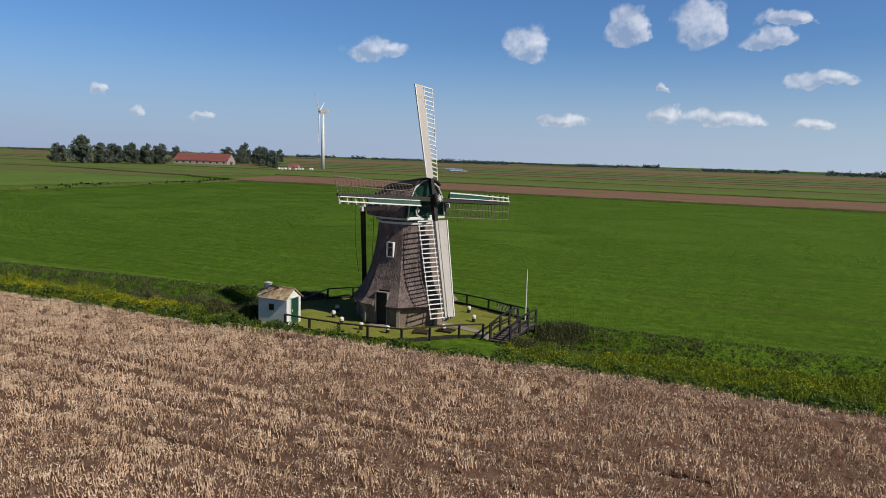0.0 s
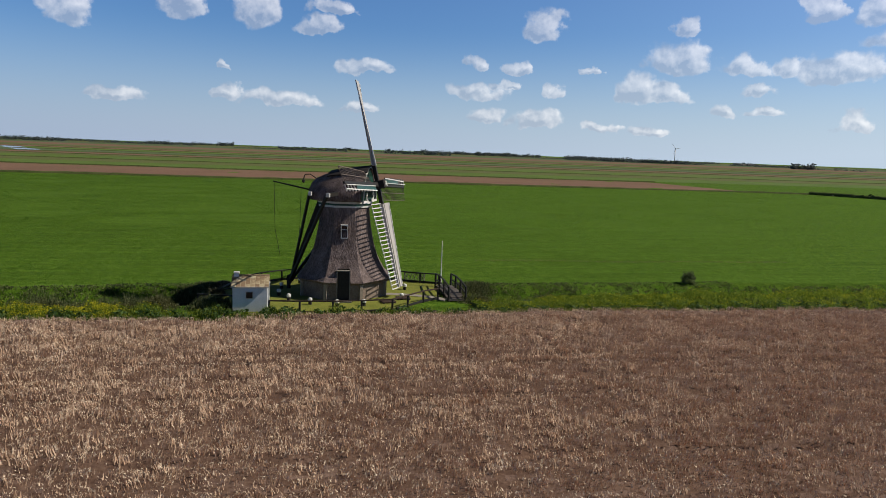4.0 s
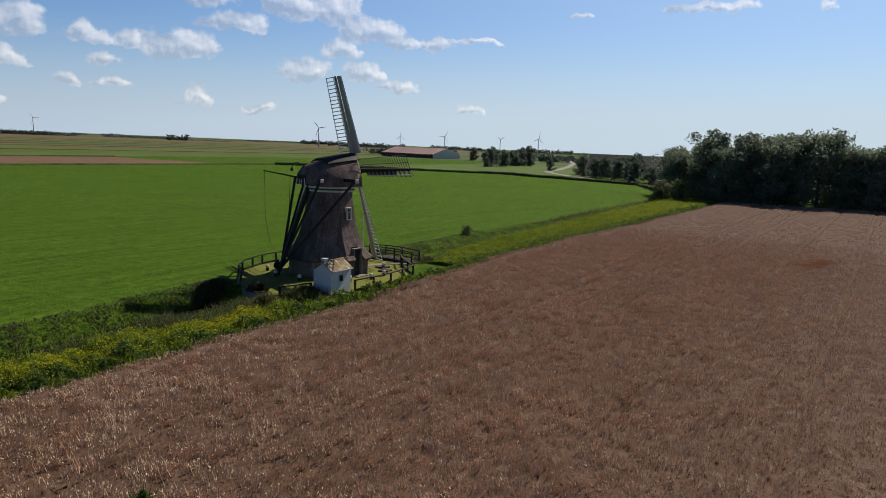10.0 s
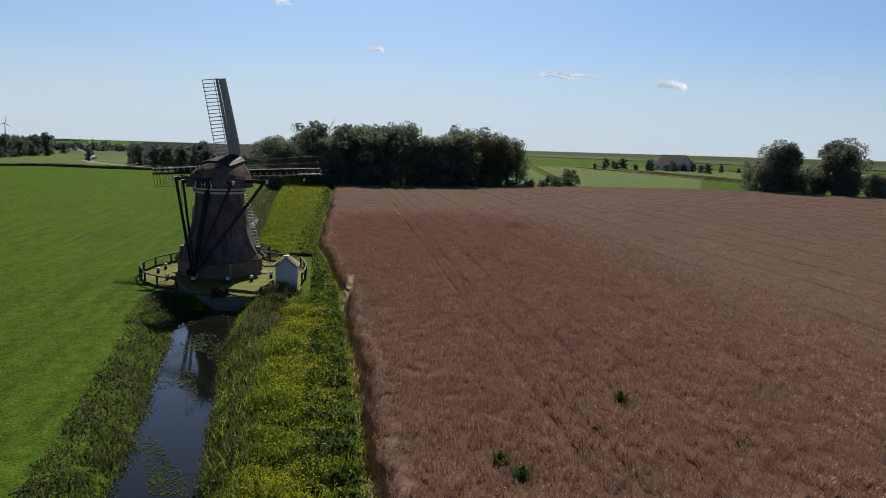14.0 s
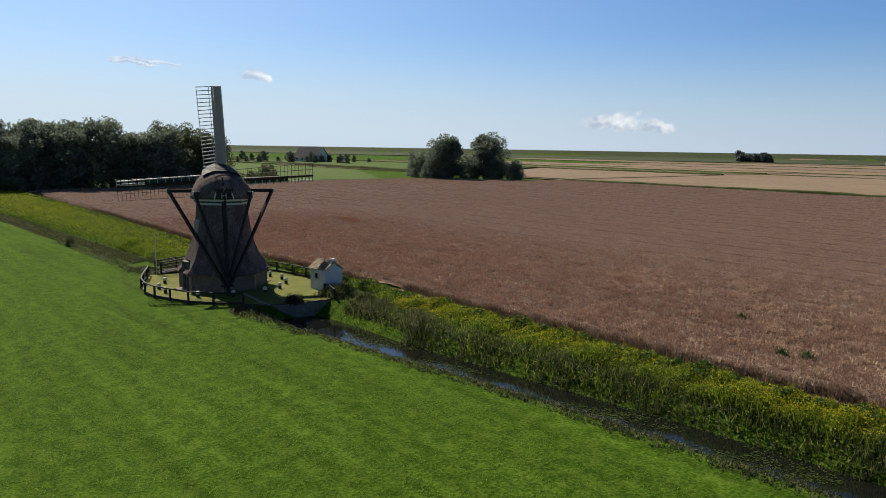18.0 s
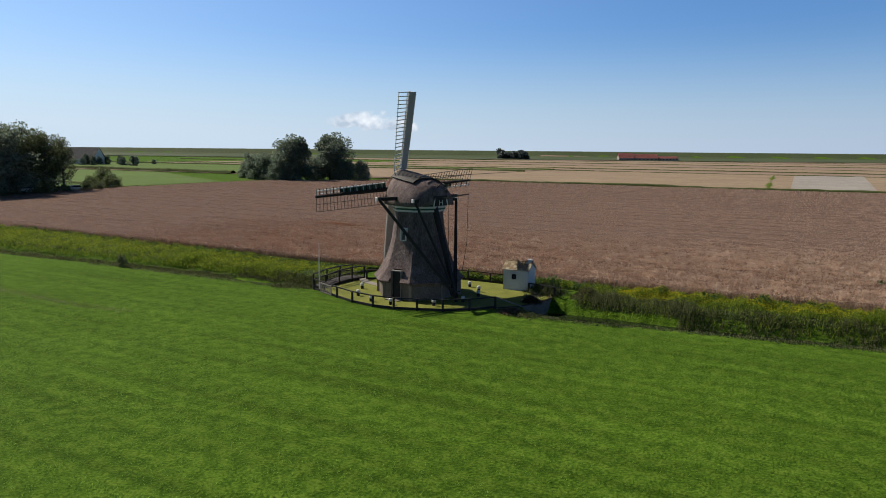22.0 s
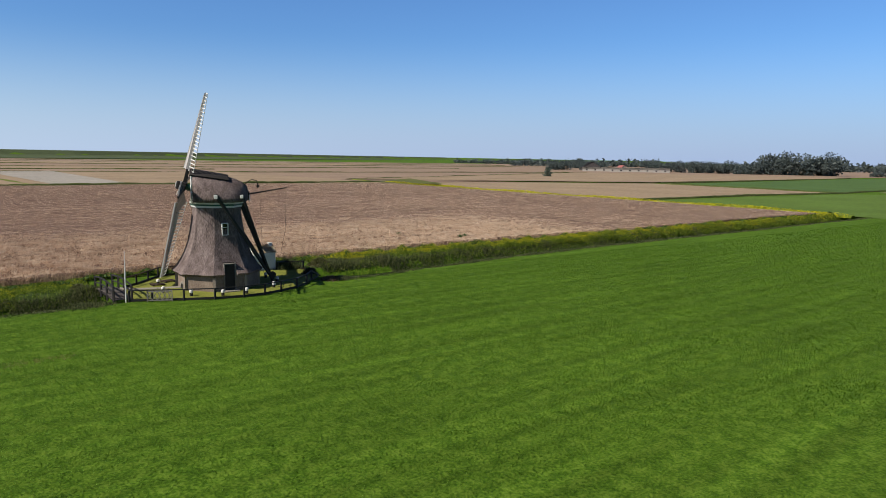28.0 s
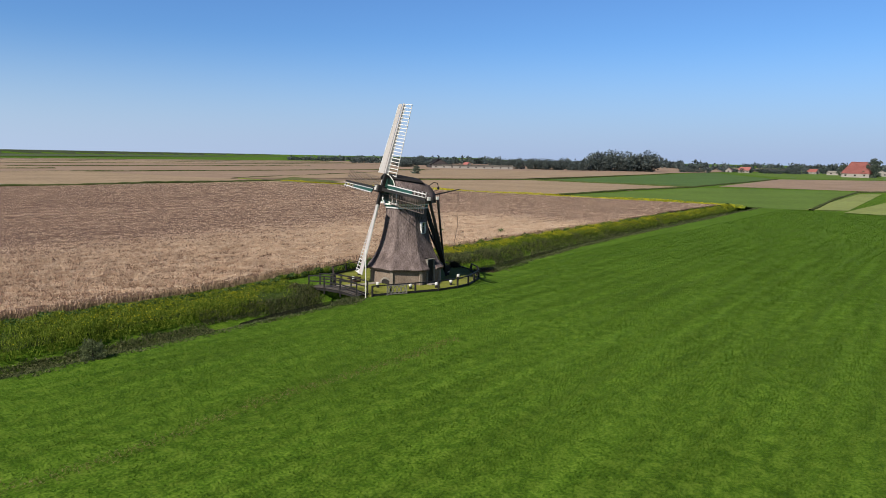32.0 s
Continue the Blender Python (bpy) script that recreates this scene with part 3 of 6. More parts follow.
EDGE_STRAW = material("edge_straw", ((0.26, 0.185, 0.11), (0.40, 0.30, 0.19), (0.54, 0.42, 0.28)), 0.8, 6.0, 0.9, 0.0, spec=0.03)


def build_wheat():
    xs = steps((-133, -64, 1.0), (-64, 50, 0.4), (50, 140, 1.2))
    tracks = np.sort(np.concatenate([14.3 + 5.9 * np.arange(0, 27), NEAR_TRACKS]))
    vs = np.concatenate([[0, 0.04], np.array(steps((0.15, 28, 0.3), (28, 60, 0.5), (60, 167, 2.0)))])
    vs = vs[np.abs(vs[:, None] - tracks).min(1) > 0.42]
    vs = np.sort(np.concatenate([vs] + [tracks + q for q in (-0.3, -0.13, 0, 0.13, 0.3)]))
    X, V = np.meshgrid(xs, vs, indexing="ij")
    rng = np.random.default_rng(3)
    edge = wheat_north(xs) + edge_wave(xs) + rng.normal(0, 0.02, len(xs))
    b = smooth01(V / 5)
    Y = edge[:, None] * (1 - b) + (-9 - 0.04 * (X + 8)) * b - V
    Z = (wheat_z(X, Y) + rng.normal(0, 0.018, X.shape)) * np.clip(0.22 + V * 1.7, 0, 1)
    deep = smooth01((Y + 48) / 26) * smooth01((X + 70) / 26) * smooth01((62 - X) / 38) * smooth01(V - 0.3)      # close to the mill the stalks stand free of the shade-darkened sheet below
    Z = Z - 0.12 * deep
    Z[:, 0] = -0.05
    tr = trampled(X, Y)
    Z = 0.22 + (Z - 0.22) * np.clip((tr - 0.5) / 0.9, 0, 1)
    keep = wheat_inside(X, Y - 1.0)
    n, k = X.shape
    i = np.arange(n * k).reshape(n, k)
    f = np.stack([i[:-1, :-1], i[:-1, 1:], i[1:, 1:], i[1:, :-1]], -1).reshape(-1, 4)
    f = f[keep.ravel()[f].all(1)]
    ob = raw("wheat_field", np.stack([X, Y, Z], -1).reshape(-1, 3), f, WHEAT, smooth=True)
    ob.data.materials.append(TRACK)
    rut = (np.abs(vs[:, None] - tracks).min(1) < 0.14).astype(np.int32)
    row = f % k
    ob.data.materials.append(BARE)
    ob.data.materials.append(SHADED_STRAW)
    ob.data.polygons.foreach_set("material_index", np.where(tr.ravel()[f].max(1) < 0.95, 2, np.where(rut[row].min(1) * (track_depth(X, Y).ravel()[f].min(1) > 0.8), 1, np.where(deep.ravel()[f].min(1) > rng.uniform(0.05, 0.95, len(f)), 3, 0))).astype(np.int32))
    tagged(ob, "ripe reddish-tan wheat with tramlines, unharvested", "wheat", kind="stuff")
    rng = np.random.default_rng(5)
    sets, boxes = [], []
    for x0, x1, y0, y1, dens in ((-66, 50, -44, -7.5, 110), (-96, 82, -96, -7.5, 30), (-133, 140, -177, -7.5, 10)):
        m = int((x1 - x0) * (y1 - y0) * dens)
        p = np.stack([rng.uniform(x0, x1, m), rng.uniform(y0, y1, m)], -1)
        def inside(box):
            """Metres inside a zone's east, west and south sides."""
            return np.minimum(np.minimum(p[:, 0] - box[0], box[1] - p[:, 0]), p[:, 1] - box[2])
        taken = np.zeros(m, bool)
        for zone in boxes:
            taken |= inside(zone) > 16 * rng.uniform(0, 1, m)
        boxes.append((x0, x1, y0))
        if dens > 20:
            taken |= inside(boxes[-1]) < 16 * rng.uniform(0, 1, m)
        sets.append(p[wheat_inside(p[:, 0], p[:, 1]) & ~taken])
    wide = np.concatenate([np.full(len(q), w) for q, w in zip(sets, (0.040, 0.065, 0.11))])
    p = np.concatenate(sets)
    ok = ((np.abs(tram(p[:, 0], p[:, 1])) > 0.20) | (p[:, 1] > wheat_north(p[:, 0]) - 6) | (rng.uniform(0, 1, len(p)) < 1.0 - 0.95 * track_depth(p[:, 0], p[:, 1]))) & (trampled(p[:, 0], p[:, 1]) > rng.uniform(0.9, 1.2, len(p)))
    p, wide = p[ok], wide[ok]
    m = len(p)
    cell = np.floor(p[:, 0] / 0.24) * 12.9898 + np.floor(p[:, 1] / 0.24 + 0.37 * np.floor(p[:, 0] / 0.24)) * 78.233
    tuft = np.abs(np.sin(cell) * 43758.5453) % 1.0
    q = p + rng.normal(0, 0.07, p.shape)
    clump = np.floor(q[:, 0] / 0.5) * 39.3468 + np.floor(q[:, 1] / 0.42 + 0.41 * np.floor(q[:, 0] / 0.5)) * 11.135
    clump = np.abs(np.sin(clump) * 24634.6345) % 1.0
    close = wide < 0.05
    rise = np.where(close, 0.17, 0.04)
    ok = (clump > 0.24) | ~close | (rng.uniform(0, 1, m) < 0.25)          # gaps between the tufts
    p, wide, tuft, clump, close, rise = p[ok], wide[ok], tuft[ok], clump[ok], close[ok], rise[ok]
    m = len(p)
    way = np.where(close, swirl(p[:, 0] * 0.3, p[:, 1] * 0.3) + 4.0 * clump + rng.normal(0, 0.7, m), rng.uniform(0, 6.283, m))
    v, f = blades(m, p, wheat_z(p[:, 0], p[:, 1]) - np.where(close, 0.24, 0.12) + rise * (clump - 0.5), rng.uniform(0.18, 0.25, m) * np.where(close, 0.6 + 0.75 * tuft, 0.75 + 0.15 * tuft) + np.where(close, 0.12, 0), wide * rng.uniform(0.7, 1.4, m), 0.34, rng, way)
    tagged(raw("wheat_stalks", v, f, STALK), "ripe reddish wheat stalks leaning in tufts", "wheat", kind="stuff")
    keep = rng.uniform(0, 1, m) < np.where(wide < 0.05, 1.0, 0.7)
    p, wide, tuft, clump, way = p[keep], wide[keep], tuft[keep], clump[keep], way[keep]
    m = len(p)
    top = wheat_z(p[:, 0], p[:, 1]) + rise[keep] * (clump - 0.5) + np.where(close[keep], 0.08, 0.03) * tuft + rng.normal(0.0, 0.02, m)
    v, f = ears(np.stack([p[:, 0], p[:, 1], top], -1), 0.040 + 0.6 * (wide - 0.040), way, rng)
    tagged(raw("wheat_ears", v, f, EAR), "pale ripe wheat ears nodding above the crop", "wheat", kind="stuff")
    m = 15000
    x = rng.uniform(-75, 70, m)
    y = wheat_north(x) + edge_wave(x) + rng.normal(0.02, 0.16, m)
    ok = trampled(x, y) > 1
    x, y = x[ok], y[ok]
    m = len(x)
    v, f = blades(m, np.stack([x, y], -1), np.full(m, -0.02), rng.uniform(0.35, 0.78, m), rng.uniform(0.03, 0.06, m), 0.28, rng)
    tagged(raw("wheat_edge", v, f, EDGE_STRAW), "pale straw stalks along the edge of the wheat", "wheat", kind="stuff")


TRAMPLED = ((-13.5, -9.6), (-11.0, -9.5), (-8.0, -9.9), (-5.0, -10.2), (-2.0, -10.2), (1.0, -9.6))


def trampled(x, y):
    """Below 1 on the trodden strip behind the shed."""
    c = np.interp(x, [q[0] for q in TRAMPLED], [q[1] for q in TRAMPLED])
    half = (0.34 + 0.12 * np.sin(x * 1.3)) * smooth01((x + 13.5) / 3) * smooth01((1.0 - x) / 5) + 0.001
    return np.minimum(9.0, np.abs(y - c) / half)


build_wheat()


# ---- water ----
def build_water():
    for name, x0, x1 in (("water_west", DITCH_END_W + 1, -8.9), ("water_east", 6.9, DITCH_END_E - 1)):
        xs = np.linspace(x0, x1, 160)
        c = ditch_y(xs)
        half = 1.7 * ditch_wide(xs) * (1 - 0.5 * smooth01((xs - 14) / 8))
        v = np.concatenate([np.stack([xs, c - half, 0 * xs - 0.93], -1), np.stack([xs, c + half, 0 * xs - 0.93], -1)])
        i = np.arange(159)
        tagged(raw(name, v, np.stack([i, i + 1, i + 161, i + 160], -1), WATER), "still dark ditch water reflecting the sky", "water", kind="structure")


build_water()

field("pond", ((-300, 700), (-282, 704), (-203, 532), (-218, 528)), WATER, "narrow pond shining between flat pastures", 0.12)


def build_pondweed():
    """Leaves afloat on the ditch, in drifts."""
    rng = np.random.default_rng(81)
    x = rng.uniform(-62, -10.6, 9000)
    y = ditch_y(x) + rng.normal(0, 0.75, 9000)
    drift = np.sin(x * 0.9 + 2.0 * np.sin(y * 1.4)) + 0.7 * np.sin(x * 0.31 + 1.0)
    ok = (drift > 0.35) & (np.abs(y - ditch_y(x)) < 1.6)
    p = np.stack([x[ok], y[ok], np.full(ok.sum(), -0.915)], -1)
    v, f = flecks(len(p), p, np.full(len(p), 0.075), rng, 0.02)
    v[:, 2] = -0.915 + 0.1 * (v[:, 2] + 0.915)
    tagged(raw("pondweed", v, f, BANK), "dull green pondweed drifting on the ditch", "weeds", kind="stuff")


build_pondweed()


# ---- the windmill ----
AXIS = -20.7                        # degrees: where the sails face
FWD = Vector((math.cos(radians(AXIS)), math.sin(radians(AXIS)), 0))
SIDE = Vector((-FWD.y, FWD.x, 0))
UP = Vector((0, 0, 1))
OCT = -3.5                          # degrees by which the eight sides are turned


def cap_at(f, s, z):
    """A place by metres ahead, to the side and up, in the cap's own directions."""
    return FWD * f + SIDE * s + UP * z


mill = tagged(empty("windmill", Matrix.Identity(4)), "thatched octagonal polder windmill with white-edged sails and dark tail beams", "windmill")
PROFILE = ((3.58, 1.36), (3.24, 1.7), (2.88, 2.25), (2.58, 2.85), (2.32, 3.6), (2.13, 4.4), (2.0, 5.2), (1.91, 5.9), (1.87, 6.5))


def octagon_point(face, u, r, z):
    """A point on side number face, u from -1 to 1 across it, r the distance of its corners."""
    a0, a1 = (radians(OCT + 45 * face + d) for d in (-22.5, 22.5))
    t = (u + 1) / 2
    return Vector((r * (math.cos(a0) * (1 - t) + math.cos(a1) * t), r * (math.sin(a0) * (1 - t) + math.sin(a1) * t), z))


def build_thatch():
    bm = BM()
    us = (-1, -0.72, -0.37, 0.37, 0.72, 1)
    rows = []
    for (r0, z0), (r1, z1) in zip(PROFILE[:-1], PROFILE[1:]):
        rows += [(r0 + (r1 - r0) * k / 3, z0 + (z1 - z0) * k / 3) for k in range(3)]
    rows.append(PROFILE[-1])
    rng = random.Random(4)
    grid = {}
    for face in range(8):
        for i, u in enumerate(us):
            for j, (r, z) in enumerate(rows):
                if i == len(us) - 1:
                    continue
                bulge = 1 + 0.012 * (1 - u * u) + rng.uniform(-0.004, 0.004)
                grid[face, i, j] = bm.verts.new(octagon_point(face, u, r * bulge, z + (rng.uniform(-0.04, 0.04) if j == 0 else 0)))
    for face in range(8):
        for i in range(len(us) - 1):
            for j in range(len(rows) - 1):
                if face in (2, 6) and i == 2 and rows[j][1] < 2.2:
                    continue
                nf, ni = (face, i + 1) if i + 1 < len(us) - 1 else ((face + 1) % 8, 0)
                bm.faces.new((grid[face, i, j], grid[nf, ni, j], grid[nf, ni, j + 1], grid[face, i, j + 1]))
    bmesh.ops.recalc_face_normals(bm, faces=bm.faces)
    bmesh.ops.solidify(bm, geom=list(bm.faces), thickness=0.24)
    part("thatched_body", bm, THATCH, mill, "weathered brown reed thatch with a flared skirt", smooth=False)


build_thatch()


PLASTER = material("weathered_plaster", tint(0.30, 0.25, 0.20, 0.25), 1.5, 10.0, 0.9, 0.3)


def build_base():
    for face in range(8):
        n = octagon_point(face, 0, 1, 0).normalized()
        for u0, u1 in (((-1, -0.37), (0.37, 1)) if face in (2, 6) else ((-1, 1),)):
            a, b = octagon_point(face, u0, 3.16, 0.8), octagon_point(face, u1, 3.16, 0.8)
            part("base_wall", beam(BM(), a - n * 0.15, b - n * 0.15, 0.3, 1.9), BRICK, mill, "low brick base under the thatch")
    for face in range(8):
        p = octagon_point(face, -1, 3.19, 0)
        part("corner_pilaster", beam(BM(), p - UP * 0.1, p + UP * 1.6, 0.22, 0.22, up=p.normalized()), PLASTER, mill)
    arch = BM()
    for k in range(9):
        a = math.pi * k / 8
        c = octagon_point(0, 0.45, 3.17, 0.0)
        t = (octagon_point(0, 1, 1, 0) - octagon_point(0, -1, 1, 0)).normalized()
        box(arch, (0, 0, 0), (0.16, 0.2, 0.14), Matrix.Translation(c + t * math.cos(a) * 0.62 + UP * (0.05 + math.sin(a) * 0.5)) @ Matrix.Rotation(radians(OCT), 4, "Z"))
    part("culvert_arch", arch, PATH_STONE, mill, "pale brick arch over the water channel")
    # no hole is cut: a dark block gives the arch its inner shade
    hole = BM()
    box(hole, octagon_point(0, 0.45, 3.15, 0.2), (0.06, 1.0, 0.42), None)
    part("culvert_shade", hole, DARK, mill)


build_base()


def build_door(face, open_leaf):
    n = Vector((math.cos(radians(OCT + 45 * face)), math.sin(radians(OCT + 45 * face)), 0))
    t = Vector((-n.y, n.x, 0))
    c = n * 2.84
    door = part("door", beam(BM(), c - t * 0.41 + UP * 1.06, c + t * 0.41 + UP * 1.06, 0.06, 2.08), DARK, mill, "dark green-black boarded door")
    fr = BM()
    for s in (-1, 1):
        beam(fr, c + t * s * 0.44 + n * 0.08, c + t * s * 0.44 + n * 0.08 + UP * 2.16, 0.06, 0.3, up=n)
    beam(fr, c - t * 0.47 + n * 0.08 + UP * 2.15, c + t * 0.47 + n * 0.08 + UP * 2.15, 0.3, 0.06)
    part("door_frame", fr, GREY_WOOD, door, "weathered grey frame")
    part("door_step", box(BM(), (0, 0, 0), (1.2, 0.6, 0.12), Matrix.Translation(c + n * 0.5 + UP * 0.04) @ Matrix.Rotation(math.atan2(t.y, t.x), 4, "Z")), PATH_STONE, door)
    if open_leaf:
        part("door_leaf", beam(BM(), c - t * 0.46 + n * 0.12 + UP * 1.0, c - t * 0.46 + n * 0.62 + UP * 1.0, 0.05, 1.5), GREEN, door, "green half leaf standing open")


build_door(6, False)
build_door(2, False)


def build_window(face, z):
    n = Vector((math.cos(radians(OCT + 45 * face)), math.sin(radians(OCT + 45 * face)), 0))
    t = Vector((-n.y, n.x, 0))
    c = n * 1.90 + UP * (z - 0.42)
    w = part("window", beam(BM(), c - t * 0.22, c + t * 0.22, 0.05, 0.9), GLASS, mill, "dark glass")
    fr = BM()
    for s in (-1, 1):
        beam(fr, c + t * s * 0.22 - UP * 0.46, c + t * s * 0.22 + UP * 0.46, 0.055, 0.46, up=n)
    for dz in (-0.46, 0.12, 0.46):
        beam(fr, c - t * 0.24 + UP * dz, c + t * 0.24 + UP * dz, 0.46 if dz != 0.12 else 0.07, 0.05)
    part("window_frame", fr, WHITE, w, "white window frame")


build_window(6, 5.2)
build_window(2, 5.2)


def build_cap():
    bm = BM()
    rings = []
    n = 22
    for f, w, h, zb in ((-2.45, 0.6, 0.8, 7.05), (-2.35, 1.25, 1.18, 6.98), (-2.0, 1.78, 1.52, 6.92), (-1.4, 2.12, 1.8, 6.9), (-0.7, 2.28, 2.0, 6.9), (0.0, 2.3, 2.12, 6.9), (0.7, 2.24, 2.24, 6.9), (1.3, 2.12, 2.33, 6.9), (1.75, 2.0, 2.38, 6.9)):
        ring = []
        for k in range(n + 1):
            a = math.pi * k / n
            c, s = math.cos(a), math.sin(a)
            y = w * math.copysign(abs(c) ** 0.85, c) * (1 - 0.16 * s)
            ring.append(bm.verts.new(cap_at(f, y, zb + h * s ** 0.9)))
        rings.append(ring)
    for p, q in zip(rings[:-1], rings[1:]):
        for k in range(n):
            bm.faces.new((p[k], p[k + 1], q[k + 1], q[k]))
    bm.faces.new(rings[0])
    bmesh.ops.recalc_face_normals(bm, faces=bm.faces)
    bmesh.ops.solidify(bm, geom=list(bm.faces), thickness=0.2)
    cap = part("cap", bm, THATCH, mill, "rounded thatched cap", smooth=True)
    ridge = BM()
    rows = []
    for f, w, h in ((-0.95, 2.25, 1.95), (-0.5, 2.29, 2.05), (0.0, 2.3, 2.12), (0.7, 2.24, 2.24), (1.3, 2.12, 2.33), (1.95, 1.95, 2.42)):
        row = []
        for k in range(9):
            a = math.pi * (0.29 + 0.42 * k / 8)
            c, q = math.cos(a), math.sin(a)
            row.append(ridge.verts.new(cap_at(f, w * math.copysign(abs(c) ** 0.85, c) * (1 - 0.16 * q) * 1.06, 6.9 + h * q ** 0.9 + 0.13 + 0.02 * (k % 2))))
        rows.append(row)
    for p, q in zip(rows[:-1], rows[1:]):
        for k in range(8):
            ridge.faces.new((p[k], p[k + 1], q[k + 1], q[k]))
    bmesh.ops.recalc_face_normals(ridge, faces=ridge.faces)
    bmesh.ops.solidify(ridge, geom=list(ridge.faces), thickness=0.1)
    part("ridge_cover", ridge, TAR, cap, "dark tarred ridge cover")
    front = BM()
    v = [front.verts.new(cap_at(1.72, 1.86 * math.cos(math.pi * k / 14) * (1 - 0.16 * math.sin(math.pi * k / 14)), 6.95 + 2.2 * math.sin(math.pi * k / 14) ** 0.9)) for k in range(15)]
    front.faces.new(v)
    bmesh.ops.solidify(front, geom=list(front.faces), thickness=0.06)
    part("cap_front", front, GREEN, cap, "green boarded front of the cap")
    beard = BM()
    for s in (-1, 1):
        tube(beard, [cap_at(1.86, s * y, z) for y, z in ((0.25, 7.0), (0.55, 6.92), (0.85, 7.05), (0.95, 7.35), (0.8, 7.5), (0.68, 7.36), (0.78, 7.25))], 0.045)
        tube(beard, [cap_at(1.86, s * y, z) for y, z in ((1.62, 7.0), (1.5, 8.0), (1.05, 8.8), (0.4, 9.22), (0.0, 9.3))], 0.04)
    beam(beard, cap_at(1.84, -1.7, 6.86), cap_at(1.84, 1.7, 6.86), 0.1, 0.16)
    part("beard_trim", beard, WHITE, cap, "white scrolled trim")
    part("rear_hatch", beam(BM(), cap_at(-2.50, -0.62, 7.32), cap_at(-2.50, 0.62, 7.32), 0.08, 0.74), TAR, cap, "dark boarded hatch at the back of the cap")
    for s in (-1, 1):
        part("hatch_board", beam(BM(), cap_at(-2.56, s * 0.70, 6.92), cap_at(-2.50, s * 0.50, 7.62), 0.05, 0.09), WHITE, cap, "white slanted hatch edge")
        part("hatch_post", beam(BM(), cap_at(-2.57, s * 0.15, 6.98), cap_at(-2.57, s * 0.15, 7.36), 0.04), WHITE, cap)
    part("hatch_bar", beam(BM(), cap_at(-2.57, -0.13, 7.2), cap_at(-2.57, 0.13, 7.2), 0.035), WHITE, cap)
    for z0, z1, r, m in ((6.44, 6.58, 2.0, WHITE), (6.58, 6.72, 2.04, GREEN), (6.72, 6.86, 2.1, WHITE), (6.86, 7.0, 2.04, GREEN)):
        part("curb_band", lathe(BM(), ((r, z0), (r, z1)), 8), m, mill) .rotation_euler = (0, 0, radians(OCT + 22.5))
    # tail
    lb = part("long_beam", beam(BM(), cap_at(0.05, -3.95, 7.42), cap_at(0.05, 3.95, 7.42), 0.24, 0.26), DARK, mill, "long tarred cross beam")
    sb = part("short_beam", beam(BM(), cap_at(-1.9, -2.15, 7.34), cap_at(-1.9, 2.15, 7.34), 0.22, 0.24), DARK, mill, "short tarred cross beam")
    for s in (-1, 1):
        part("beam_end", box(BM(), (0, 0, 0), (0.27, 0.16, 0.29), Matrix.Translation(cap_at(0.05, s * 3.92, 7.42)) @ Matrix.Rotation(radians(AXIS), 4, "Z"), 0.02), WHITE, lb, "white painted beam end")
        part("beam_end", box(BM(), (0, 0, 0), (0.25, 0.14, 0.27), Matrix.Translation(cap_at(-1.9, s * 2.12, 7.34)) @ Matrix.Rotation(radians(AXIS), 4, "Z"), 0.02), WHITE, sb, "white painted beam end")
        part("long_brace", beam(BM(), cap_at(0.0, s * 3.85, 7.5), cap_at(-4.1, s * 0.16, 0.75), 0.19), DARK, mill)
        part("short_brace", beam(BM(), cap_at(-1.95, s * 2.05, 7.4), cap_at(-3.95, s * 0.14, 1.3), 0.16), DARK, mill)
    part("tail_pole", beam(BM(), cap_at(-1.6, 0, 7.45), cap_at(-4.3, 0, 0.35), 0.32, 0.34, up=FWD, w2=0.24), DARK, mill, "thick tarred tail pole")
    wheel = BM()
    bmesh.ops.create_cone(wheel, segments=16, radius1=0.30, radius2=0.30, depth=0.06, cap_ends=True)
    bmesh.ops.transform(wheel, matrix=Matrix.Translation(cap_at(-4.3, 0.3, 0.75)) @ Matrix.Rotation(radians(AXIS), 4, "Z") @ Matrix.Rotation(radians(90), 4, "X"), verts=wheel.verts)
    winch = part("winch_wheel", wheel, DARK, mill, "dark winch wheel at the foot of the tail")
    part("winch_axle", beam(BM(), cap_at(-4.3, -0.4, 0.75), cap_at(-4.3, 0.5, 0.75), 0.12, sides=8), DARK, winch)
    part("winch_post", beam(BM(), cap_at(-4.3, 0, -0.05), cap_at(-4.3, 0, 0.75), 0.2), DARK, winch)
    lever = part("brake_lever", beam(BM(), cap_at(-1.7, 0.05, 7.3), cap_at(-5.58, 0.03, 7.98), 0.13, w2=0.08), DARK, mill, "long thin brake lever")
    part("brake_rope", tube(BM(), [cap_at(-5.5, 0.03, 7.95), cap_at(-5.42, 0.03, 4.5), cap_at(-5.0, 0.05, 2.4)], 0.012, 4), DARK, lever)
    part("brake_rope", tube(BM(), [cap_at(-3.4, 0.05, 7.55), cap_at(-3.6, 0.05, 1.0)], 0.012, 4), DARK, lever)
    hook = part("hoist_hook", tube(BM(), [cap_at(-1.9, 0.1, 7.8), cap_at(-2.3, 0.1, 8.35), cap_at(-2.75, 0.1, 8.62), cap_at(-3.15, 0.1, 8.55), cap_at(-3.25, 0.1, 8.2)], 0.035), DARK, mill, "bent iron hook with a pulley")
    part("pulley", lathe(BM(), ((0.03, 7.95), (0.11, 8.02), (0.11, 8.16), (0.04, 8.24)), 8, (cap_at(-3.25, 0.1, 0).x, cap_at(-3.25, 0.1, 0).y)), DARK, hook)


build_cap()

